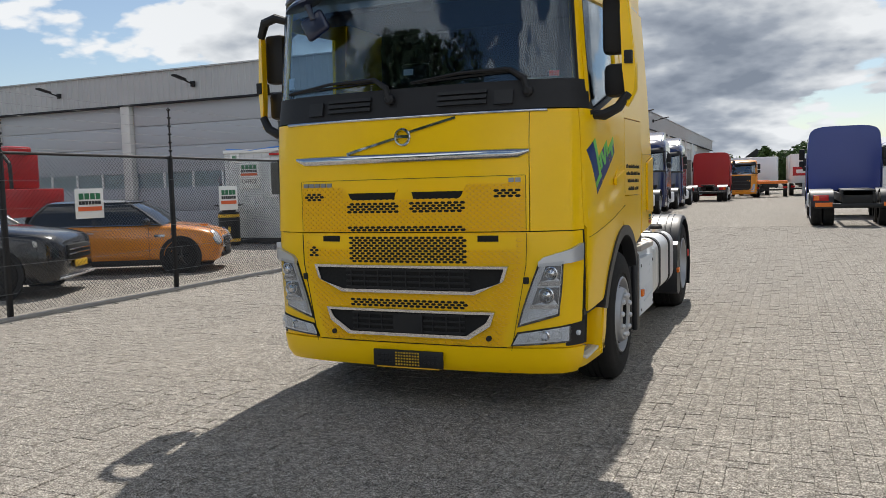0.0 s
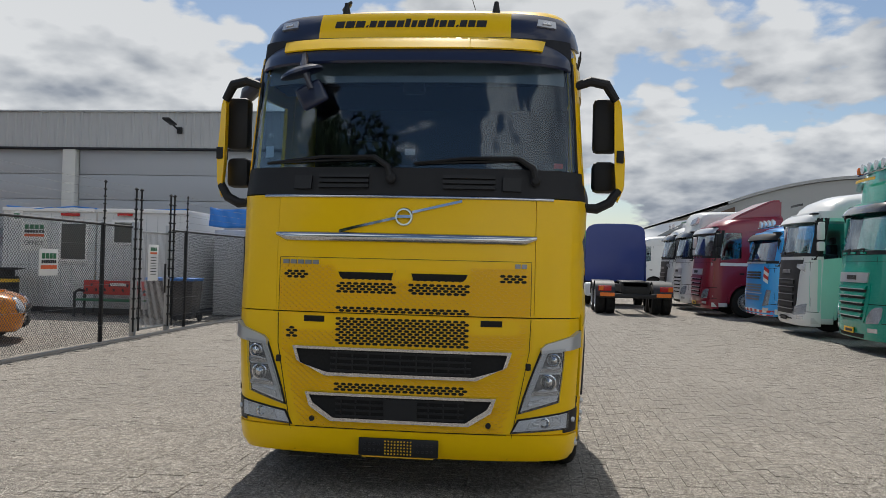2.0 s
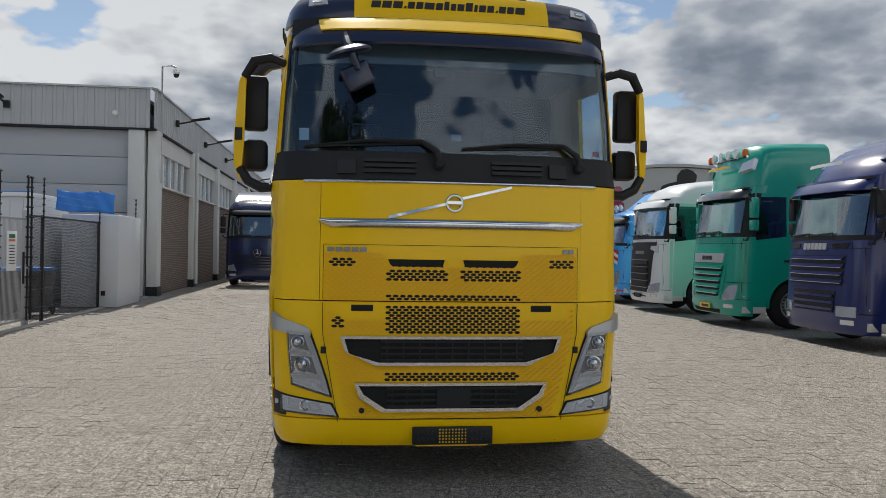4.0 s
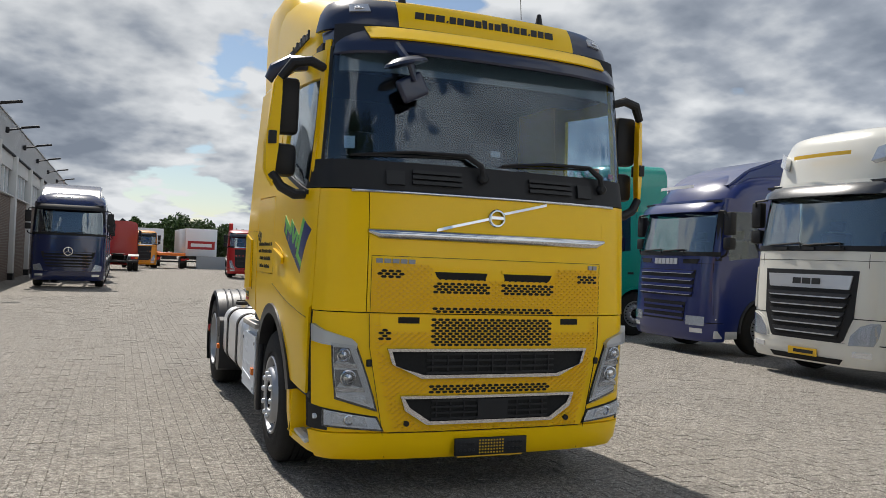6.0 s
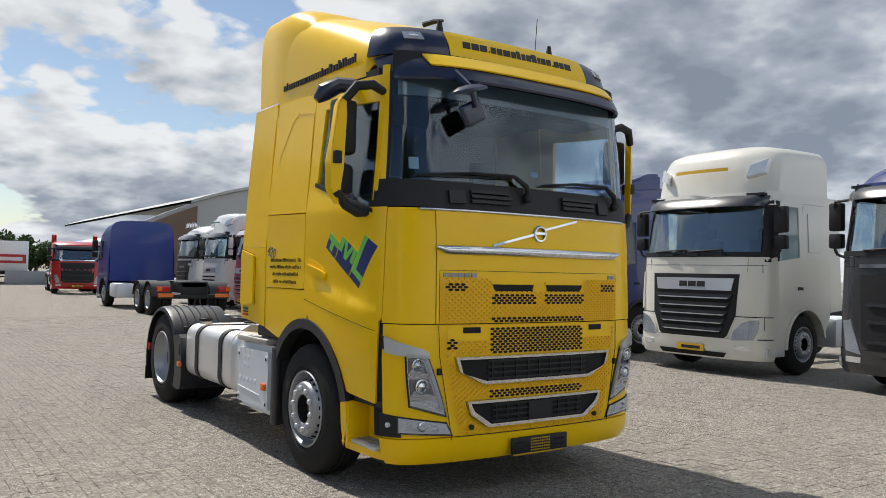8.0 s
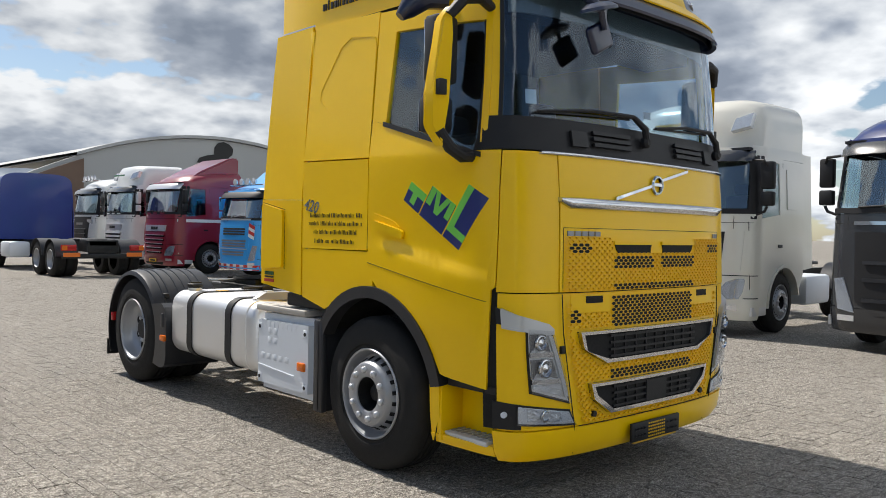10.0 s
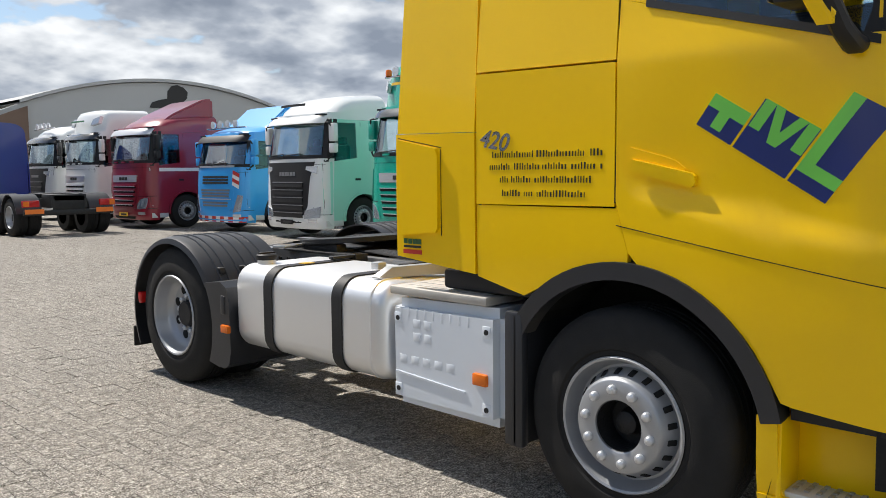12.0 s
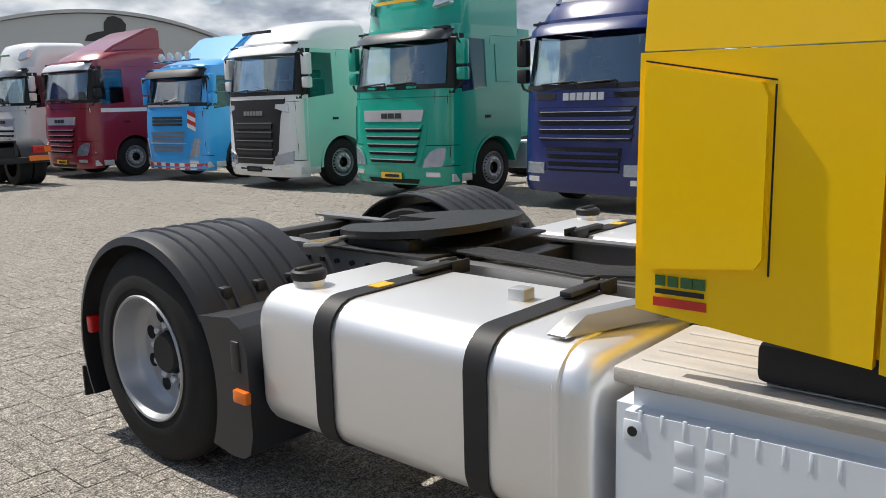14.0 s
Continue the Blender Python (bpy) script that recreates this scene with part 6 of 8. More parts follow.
        sh.plate("window_rear_post", [((1.18, z0 - 0.06), (1.31, z0 - 0.04)), ((1.18, z1), (1.31, z1))], side, flank, root, 3, 0.0, 0.03)
        sh.plate("door_window", [((0.34, z0 - 0.15), (1.19, z0 - 0.05)), ((0.42, z1 - 0.01), (1.19, z1 - 0.01))], side, M["window"], root, 5, -0.012, 0.005, "dark door window")
        sh.plate("pillar", [((0.68, z0 - 0.05), (0.99, z0 - 0.05)), ((0.68, z1 + 0.06), (0.99, z1 + 0.06))], "wrap", M["black"] if style in ("daf", "scania_new") else flank, root, 4, 0.0, 0.03, "", 1, s < 0)
        sh.plate("side_header", [((0.40, z1 + 0.055), (depth, z1 + 0.055)), ((0.44, z1 + 0.22), (depth, z1 + 0.22))], side, top, root, 8, 0.0, 0.03)
        sh.plate("door_seam", [((1.315, 0.98), (1.322, 0.98)), ((1.315, z1), (1.322, z1))], side, M["dark"], root, 1, 0.002, 0.004)
        sh.plate("door_seam", [((0.235, 0.75), (0.243, 0.75)), ((0.235, z0 - 0.18), (0.243, z0 - 0.18))], side, M["dark"], root, 1, 0.002, 0.004)
        sh.plate("door_handle", rect(1.12, 1.27, 1.40, 1.45), side, M["black"], root, 2, 0.012, 0.02)
        if stripe:
            sh.plate("body_stripe", rect(0.25, depth, z0 - 0.30, z0 - 0.20), side, stripe, root, 8, 0.004, 0.004)
        am = bmesh.new()
        rows = []
        for k in range(15):
            a = radians(-6 + 176 * k / 14)
            rows.append(((ay - (ar - 0.05) * math.cos(a), az + (ar - 0.05) * math.sin(a)), (ay - ar * math.cos(a), az + ar * math.sin(a))))
        slab(am, rows, sh.right if s < 0 else sh.left, 1, 0.02, 0.25, sh.out)
        part("arch_moulding", am, flank if style in ("daf", "scania_new") else M["fender"], root)
        pieces("entry_step", [((s * 1.20, 0.50, 0.40), (0.08, 0.50, 0.14)), ((s * 1.18, 0.50, 0.68), (0.08, 0.46, 0.03))], M["alu_dull"], root, 0.01)
        mb = bmesh.new()
        tube(mb, [(s * 1.16, 0.34, z1 - 0.02), (s * 1.34, 0.30, z1 - 0.04), (s * 1.38, 0.34, z1 - 0.12)], 0.022, 6)
        mm = part("mirror", mb, M["black"], root, "tall mirror")
        part("lower_arm", tube(bmesh.new(), [(s * 1.18, 0.36, z0 - 0.08), (s * 1.34, 0.36, z0 - 0.02), (s * 1.38, 0.36, z0 + 0.06)], 0.022, 6), M["black"], mm)
        part("main_mirror", boxes(((s * 1.37, 0.40, (z0 + z1) / 2 + 0.14), (0.20, 0.14, 0.42)), bevel=0.03), mirrors, mm)
        part("wide_mirror", boxes(((s * 1.37, 0.40, (z0 + z1) / 2 - 0.22), (0.20, 0.14, 0.22)), bevel=0.03), mirrors, mm)
        wheel_parts(root, s * 1.19, ay, 0.50, s, False, name="front_wheel")
        for k in range(rear_axles):
            wheel_parts(root, s * 1.22, ay + base - 1.30 * (rear_axles - 1) + 1.30 * k, 0.50, s, True, name="rear_wheel")
            gb = bmesh.new()
            cy = ay + base - 1.30 * (rear_axles - 1) + 1.30 * k
            ringo, ringi = [], []
            for q in range(13):
                a = radians(10 + 160 * q / 12)
                ringo.append((cy + 0.60 * math.cos(a), 0.5 + 0.60 * math.sin(a)))
                ringi.append((cy + 0.58 * math.cos(a), 0.5 + 0.58 * math.sin(a)))
            loft(gb, [[Vector((s * 1.25, y, z)) for y, z in ringo], [Vector((s * 0.62, y, z)) for y, z in ringo], [Vector((s * 0.62, y, z)) for y, z in ringi], [Vector((s * 1.25, y, z)) for y, z in ringi], [Vector((s * 1.25, y, z)) for y, z in ringo]], closed=False)
            part("rear_mudguard", gb, M["fender"], root)
        part("side_tank", box(bmesh.new(), (s * 0.90, 2.95, 0.66), (0.66, 1.1, 0.52), 0.08), M["tank"] if s < 0 else M["cover"], root)
        part("chassis_rail", boxes(((s * 0.42, depth + (base + 1.38 + 0.8 - depth) / 2, 0.86), (0.08, base + 2.2 - depth, 0.24))), M["chassis"], root)
        # near-black block in the housing, with the shade in its colour
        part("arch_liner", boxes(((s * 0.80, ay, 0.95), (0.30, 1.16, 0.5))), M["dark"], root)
        if deep or square:
            sh.plate("side_deflector", [((depth + 0.012, 1.02), (depth + 0.40, 1.05)), ((depth + 0.012, z1 + 0.2), (depth + 0.34, z1 + 0.2))], side, flank, root, 3, 0.0, 0.03)
        if sleeper_window:
            sh.plate("sleeper_panel", rect(1.45, 1.85, z0 + 0.05, z1 - 0.1), side, flank, root, 3, 0.012, 0.02)
    part("cab_rear_wall", boxes(((0, depth - 0.02, (1.0 + z1 + 0.2) / 2), (2.36, 0.05, z1 - 0.75))), body, root)
    # floor and engine space as near-black blocks, shaded by colour alone
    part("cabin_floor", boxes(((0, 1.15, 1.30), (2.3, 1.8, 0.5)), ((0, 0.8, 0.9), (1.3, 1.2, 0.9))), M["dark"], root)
    part("dashboard", boxes(((0, 0.60, z0 - 0.14), (2.2, 0.6, 0.30)), bevel=0.05), M["cabin"], root)
    for x in (-0.55, 0.55):
        part("seat", boxes(((x, 1.25, z0 - 0.1), (0.5, 0.16, 0.75)), ((x, 1.28, z0 + 0.38), (0.28, 0.10, 0.18)), bevel=0.04), M["cabin"], root)
    part("headlining", boxes(((0, 1.1, z1 + 0.16), (2.2, 1.6, 0.04))), M["cabin"], root)
    # roof: rounded loft that rises to the rear
    b = bmesh.new()
    rings = []
    h0 = z1 + 0.16
    for f, u in ((0.0, 0.0), (0.03, 0.40), (0.07, 0.70), (0.13, 0.88), (0.24, 0.95), (0.6, 0.985), (1.0, 1.0)) if square else ((0.0, 0.0), (0.06, 0.30), (0.16, 0.55), (0.35, 0.80), (0.65, 0.93), (1.0, 1.0)):
        y = 0.30 + f * (depth - 0.30)
        zt = h0 + (roof_z - h0) * max(u, 0.02)
        ring = []
        for k in range(29):
            a = (-1 + 2 * k / 28) * math.pi / 2
            xx = 1.175 * math.copysign(abs(math.sin(a)) ** (0.36 if square else 0.45), a)
            ring.append(Vector((xx, y + 0.32 * (abs(xx) / 1.175) ** 2.4 * (1 - f), h0 - 0.02 + (zt - h0 + 0.02) * max(0.0, math.cos(a)) ** (0.30 if square else 0.5))))
        rings.append(ring)
    loft(b, rings, closed=False)
    part("roof", b, top, root, "", 40)
    b = bmesh.new()
    b.faces.new([b.verts.new(p) for p in rings[-1]])
    part("roof_back", b, top, root)
    if visor:
        vs = Shell([z1 - 0.06, z1 + 0.06, z1 + 0.16], [1.17, 1.18, 1.15], [-0.02, 0.05, 0.18], [0.55, 0.52, 0.5])
        vs.plate("sun_visor", [((-0.86, z1 - 0.04), (0.86, z1 - 0.04)), ((-0.86, z1 + 0.06), (0.86, z1 + 0.06)), ((-0.86, z1 + 0.14), (0.86, z1 + 0.14))], "wrap", visor, root, 16, 0.0, 0.02)
    if badge:
        hb = Shell([z1 + 0.18, roof_z], [1.14, 1.05], [0.26, 0.50], [0.4, 0.4])
        zz = z1 + 0.20 + (roof_z - z1 - 0.2) * (0.42 if roof_z > 3.6 else 0.34)
        part("roof_bar", slab(bmesh.new(), rect(-0.50, 0.50, zz, zz + 0.055), lambda x, z: Vector((x, 0.26 + 0.10 * (z - zz) + 0.30 * (abs(x) / 1.175) ** 2.4, z)), 8, 0.075, 0.01, lambda p: Vector((0, -1, 0))), badge, root)
    if roof_lamps:
        for s in (-1, 1):
            b = bmesh.new()
            zz = z1 + 0.20 + (roof_z - z1 - 0.2) * 0.42
            prism(b, [(s * 0.78, 0.42, zz - 0.14), (s * 1.02, 0.58, zz - 0.06), (s * 1.04, 0.66, zz + 0.16), (s * 0.82, 0.50, zz + 0.06)], (0, -0.10, 0.03))
            part("roof_lamp", b, M["reflector"], root)
    if lights:
        b = bmesh.new()
        zz = h0 + (roof_z - h0) * 0.66
        tube(b, [(-0.95, 0.44, zz), (0.95, 0.44, zz)], 0.025, 8)
        bar = part("light_bar", b, M["chrome"], root)
        for k in range(4):
            lb = bmesh.new()
            lathe(lb, [(0.0, 0.10), (0.06, 0.08), (0.10, 0.02), (0.105, 0), (0.0, -0.005)], Matrix.Translation((-0.54 + 0.36 * k, 0.36, zz + 0.10)) @ Matrix.Rotation(radians(-90), 4, "X"), 16)
            part("spot_lamp", lb, M["reflector"], bar)
        if lights == 2:
            for s in (-1, 1):
                lb = bmesh.new()
                lathe(lb, [(0.07, 0), (0.07, 0.10), (0.05, 0.14), (0, 0.15)], Matrix.Translation((s * 0.85, 0.44, zz + 0.02)), 12)
                part("beacon", lb, M["amber"], bar)
    if spoiler:
        b = bmesh.new()
        for f in (0,):
            prism(b, [(-1.0, 0.62, roof_z - 0.42), (-1.0, depth, roof_z - 0.5), (-1.0, depth, roof_z + spoiler), (-1.0, depth - 0.3, roof_z + spoiler), (-1.0, 1.1, roof_z - 0.06)], (2.0, 0, 0))
        bmesh.ops.bevel(b, geom=list(b.edges), offset=0.06, segments=3, affect="EDGES")
        part("roof_spoiler", b, top, root)
    part("coupling", boxes(((0, ay + base - 0.5, 1.08), (0.85, 0.9, 0.06)), ((0, ay + base - 0.5, 1.0), (0.6, 0.5, 0.12)), bevel=0.02), M["grease"], root)
    end = ay + base + 0.80
    part("rear_crossbar", boxes(((0, end, 0.62), (2.3, 0.08, 0.14)), bevel=0.02), M["chassis"], root)
    for s in (-1, 1):
        t = part("tail_lamp", boxes(((s * 0.98, end + 0.03, 0.86), (0.42, 0.08, 0.17)), bevel=0.02), M["redlens"], root)
        part("indicator", boxes(((s * 1.10, end + 0.075, 0.86), (0.14, 0.02, 0.13))), M["amber"], t)
    if tail:
        pieces("rear_marker_board", [((-0.90, end + 0.06, 0.66), (0.46, 0.02, 0.12)), ((0.90, end + 0.06, 0.66), (0.46, 0.02, 0.12))], M["orange"], root)
        part("tail_frame", boxes(((0, end - 0.35, 1.0), (0.9, 0.7, 0.18)), ((0, end - 0.05, 0.86), (0.8, 0.1, 0.42)), bevel=0.02), M["grease"], root)
    return root


M["teal"] = paint("teal_lacquer", (0.0, 0.33, 0.24), 0.28, 0.6)
M["navy"] = paint("navy_lacquer", (0.009, 0.020, 0.125), 0.3, 0.6)
M["cream"] = paint("cream_white_lacquer", (0.74, 0.72, 0.64), 0.3, 0.6)
M["graphite"] = paint("graphite_lacquer", (0.03, 0.032, 0.036), 0.25, 0.7)
M["wine"] = paint("wine_red_lacquer", (0.25, 0.012, 0.030), 0.3, 0.6)
M["sky_blue"] = paint("sky_blue_lacquer", (0.04, 0.36, 0.82), 0.3, 0.6)
M["mint"] = paint("pale_mint_lacquer", (0.36, 0.71, 0.59), 0.3, 0.6)
M["white_paint"] = paint("white_lacquer", (0.76, 0.77, 0.76), 0.3, 0.6)
M["royal"] = paint("royal_blue_lacquer", (0.010, 0.036, 0.24), 0.4, 0.4)
M["actros"] = paint("dark_blue_lacquer", (0.010, 0.018, 0.075), 0.2, 0.8)
M["red_paint"] = paint("red_lacquer", (0.42, 0.012, 0.012), 0.35, 0.5)
M["amber_paint"] = paint("orange_yellow_lacquer", (0.75, 0.28, 0.01), 0.35, 0.5)
M["green_band"] = paint("green_film_band", (0.02, 0.17, 0.06), 0.35, 0.3)

lorry("tractor_unit", "graphite black tractor unit with a navy roof", pose(7.35, 0.75, 0, 0, 0, -91), M["graphite"], 3.45, "volvo", top=M["navy"], badge=M["white"], plate=M["plate_yellow"], visor=M["graphite"])
lorry("tractor_unit", "cream white tractor unit with a dark visor", pose(7.24, 4.32, 0, 0, 0, -88), M["cream"], 3.84, "daf", badge=M["plate_yellow"], plate=M["plate_yellow"], visor=M["graphite"], roof_lamps=True, grille=M["silver"], sleeper_window=True)
lorry("tractor_unit", "navy blue tractor unit with a bright badge", pose(7.48, 8.04, 0, 0, 0, -92), M["navy"], 3.55, "scania", badge=M["white"], visor=M["navy"], spoiler=0.2, screen=(1.88, 2.68))
lorry("tractor_unit", "teal green high-roof tractor unit with roof lamps", pose(7.33, 11.85, 0, 0, 0, -92), M["teal"], 3.98, "daf", badge=M["plate_yellow"], plate=M["plate_yellow"], visor=M["graphite"], mirrors=M["teal"], lights=2, roof_lamps=True, grille=M["teal"], sleeper_window=True)
lorry("tractor_unit", "white tractor unit with pale mint flanks", pose(7.26, 15.8, 0, 0, 0, -92), M["white_paint"], 3.52, "scania_new", badge=M["chassis"], visor=M["white_paint"], mirrors=M["white_paint"], flank=M["mint"], plate=M["dark"])
lorry("day_cab_lorry", "sky blue lorry with red and white hatched bumper", pose(7.45, 19.5, 0, 0, 0, -88), M["sky_blue"], 2.95, "volvo", lights=4, hatch=True, grille=M["sky_blue"], mirrors=M["sky_blue"], screen=(1.82, 2.48), spoiler=0.55, trim=M["graphite"])
lorry("tractor_unit", "wine red tractor unit with a white waist stripe", pose(6.53, 23.1, 0, 0, 0, -89), M["wine"], 3.42, "daf", stripe=M["white"], plate=M["plate_yellow"], visor=M["silver"], spoiler=0.46, deep=0.35, grille=M["wine"])

# ---- industrial hall at the edge of the yard ----
HX, HY, HTOP, HBAND = -6.6, 20.3, 6.32, 5.13


def uv_box_wall(name, c, s, mat, parent, along):
    """A box wall whose texture runs in metres along the given axis and up."""
    bm = box(bmesh.new(), c, s)
    uv = bm.loops.layers.uv.new("wall")
    for f in bm.faces:
        for l in f.loops:
            l[uv].uv = (l.vert.co[along], l.vert.co.z)
    return part(name, bm, mat, parent, sharp=0)


hall = thing("industrial_hall", "pale grey industrial hall with profiled sheet band and sectional doors", "building")
part("core_wall", boxes(((HX - 23.9, HY + 0.45, 2.9), (47.5, 0.3, 5.8)), ((HX - 0.45, HY + 43, 2.9), (0.3, 86, 5.8))), M["wall_grey"], hall)
part("roof_slab", boxes(((HX - 23.9, HY + 43, HTOP - 0.3), (47.6, 86, 0.1))), M["roof_grey"], hall)


def ribbed(name, a0, a1, z0, z1, place, pitch=0.30):
    bm = bmesh.new()
    prof = []
    a = a0
    while a < a1:
        for da, d in ((0.0, 0.0), (pitch * 0.55, 0.0), (pitch * 0.65, 0.03), (pitch * 0.9, 0.03)):
            if a + da <= a1:
                prof.append((a + da, d))
        a += pitch
    loft(bm, [[place(a, d, z0) for a, d in prof], [place(a, d, z1) for a, d in prof]], closed=False)
    return part(name, bm, M["fascia"], hall, "", 20)


ribbed("profiled_band", -54, HX + 0.1, HBAND, HTOP, lambda a, d, z: Vector((a, HY - 0.02 - d, z)))
ribbed("profiled_band", HY - 0.05, 105, HBAND, HTOP, lambda a, d, z: Vector((HX + 0.13 + d, a, z)))
part("band_capping", boxes(((HX - 23.9, HY - 0.04, HTOP + 0.02), (48, 0.16, 0.05)), ((HX + 0.12, HY + 43, HTOP + 0.02), (0.18, 86, 0.05))), M["galv"], hall)
part("band_soffit", boxes(((HX - 23.9, HY + 0.1, HBAND - 0.03), (47.8, 0.3, 0.06)), ((HX + 0.02, HY + 43, HBAND - 0.03), (0.3, 86, 0.06))), M["cabin"], hall)
for k in range(6):
    x = HX - 0.4 - 7.6 * k
    part("column", boxes(((x, HY + 0.16, HBAND / 2 - 0.015), (0.46, 0.34, HBAND - 0.03)), bevel=0.015), M["concrete"], hall, "white painted concrete column")
    if k < 5:
        xd = x - 3.8
        for j in range(6):
            if j == 2 and k > 0:
                continue
            part("door_panel", boxes(((xd, HY + 0.26, 0.42 + 0.85 * j), (7.1, 0.08, 0.835)), bevel=0.012), M["door_grey"], hall, "grey sectional door panel")
        if k > 0:
            for zz, hh in ((1.72, 0.10), (2.46, 0.18)):
                part("door_panel", boxes(((xd, HY + 0.27, zz), (7.1, 0.07, hh)), bevel=0.004), M["door_grey"], hall)
            for q in range(5):
                part("door_window", boxes(((xd - 2.88 + 1.44 * q, HY + 0.29, 2.07), (1.32, 0.02, 0.60))), M["window"], hall, "dark door window strip")
                part("window_bar", boxes(((xd - 2.16 + 1.44 * q, HY + 0.26, 2.07), (0.08, 0.06, 0.62))), M["frame_white"], hall)
            # dark sheet behind the panes stands in for the unlit hall inside
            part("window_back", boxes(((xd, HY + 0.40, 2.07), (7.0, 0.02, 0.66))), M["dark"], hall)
# long side: brick bays between white piers under a window band
for k in range(11):
    y = HY + 0.45 + 6.0 * k
    part("pier", boxes(((HX + 0.06, y, HBAND / 2 - 0.015), (0.32, 0.55, HBAND - 0.03)), bevel=0.012), M["concrete"], hall, "white painted pier")
    part("pier_foot", boxes(((HX + 0.07, y, 0.14), (0.35, 0.60, 0.28))), M["chassis"], hall)
    uv_box_wall("brick_bay", (HX - 0.04, y + 3.0, 1.70), (0.16, 5.46, 3.40), M["brick"], hall, 1).parent = hall
    part("bay_head", boxes(((HX - 0.03, y + 3.0, 4.80), (0.20, 5.46, 0.60))), M["concrete"], hall)
    part("window_sill", boxes(((HX + 0.02, y + 3.0, 3.43), (0.30, 5.46, 0.06)), bevel=0.01), M["concrete"], hall)
    for q in range(5):
        part("window_pane", boxes(((HX - 0.06, y + 0.82 + 1.09 * q, 3.98), (0.02, 1.0, 1.04))), M["window"], hall, "tall narrow window pane")
        part("window_frame", boxes(((HX - 0.02, y + 0.30 + 1.09 * q, 3.98), (0.10, 0.09, 1.06))), M["frame_white"], hall)
    # added dark sheet gives these panes their shade from behind
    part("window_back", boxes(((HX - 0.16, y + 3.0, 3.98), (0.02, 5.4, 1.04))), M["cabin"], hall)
dp = bmesh.new()
tube(dp, [(HX + 0.30, HY + 6.45, HBAND), (HX + 0.30, HY + 6.45, 0.1)], 0.06, 10)
part("drain_pipe", dp, M["concrete"], hall)


def floodlight(at):
    root = thing("floodlight", "black floodlight on a curved wall arm", "lamp", at, "hall floodlights")
    b = bmesh.new()
    box(b, (0, -0.06, 0), (0.16, 0.12, 0.22), 0.02)
    tube(b, [(0, -0.1, 0), (0, -0.35, 0.05), (0, -0.55, 0.10)], [0.035, 0.03, 0.03], 8)
    part("arm", b, M["black"], root)
    b = bmesh.new()
    box(b, (0, -0.82, 0.17), (0.24, 0.62, 0.07), 0.03, Matrix.Rotation(radians(-10), 4, "X"))
    part("lamp_head", b, M["chassis"], root)
    return root


for x in (-10.7, -18.6, -25.6, -32.5):
    floodlight(pose(x, HY - 0.06, 5.70))
for y in (23.2, 28.9, 34.8, 40.8, 47.3, 54.3):
    floodlight(pose(HX + 0.18, y, 5.72, 0, 0, 90))
cctv = thing("camera_mast", "slim pole with a white dome camera", "camera", pose(HX + 0.22, HY + 0.55, 3.5))
b = bmesh.new()
tube(b, [(0, 0, 0), (0, 0, 3.65), (0.30, 0, 3.68), (0.42, 0, 3.62)], 0.03, 8)
part("mast", b, M["galv"], cctv)
b = bmesh.new()
lathe(b, [(0.0, 0.06), (0.10, 0.05), (0.11, -0.06), (0.08, -0.08)], Matrix.Translation((0.42, 0, 3.50)), 16)
part("housing", b, M["white"], cctv)
b = bmesh.new()
lathe(b, [(0.085, -0.08), (0.08, -0.14), (0.05, -0.18), (0.0, -0.19)], Matrix.Translation((0.42, 0, 3.50)), 16)
part("dome", b, M["black"], cctv)
sec = thing("security_camera", "small white security camera on the profiled band", "camera", pose(-7.6, HY - 0.06, 5.55))
b = bmesh.new()
lathe(b, [(0.09, 0), (0.09, 0.06), (0.06, 0.12), (0, 0.13)], Matrix.Rotation(radians(90), 4, "X"), 14)
part("housing", b, M["white"], sec)

# ---- boundary fence with gate ----
FX = -6.7


def fence_post(y, tall=2.13, horn=0.76, r=0.035):
    root = thing("fence_post", "black steel fence post with insulators on its extension", "post", pose(FX, y, 0), "fence posts")
    part("upright", boxes(((0, 0, tall / 2), (0.06, 0.06, tall)), bevel=0.008), M["black"], root)
    b = bmesh.new()
    tube(b, [(0.02, 0, tall - 0.3), (0.02, 0, tall + horn)], 0.014, 6)
    part("extension", b, M["black"], root)
    for k in range(7):
        b = bmesh.new()
        lathe(b, [(0.014, -0.02), (0.03, -0.01), (0.03, 0.01), (0.014, 0.02)], Matrix.Translation((0.02, 0, tall + horn - 0.03 - 0.13 * k)), 8)
        part("insulator", b, M["black"], root)
    return root


for y in (-3.86, -0.80, 2.25, 5.30, 8.35, 11.84, 15.60, 19.09):
    fence_post(y)


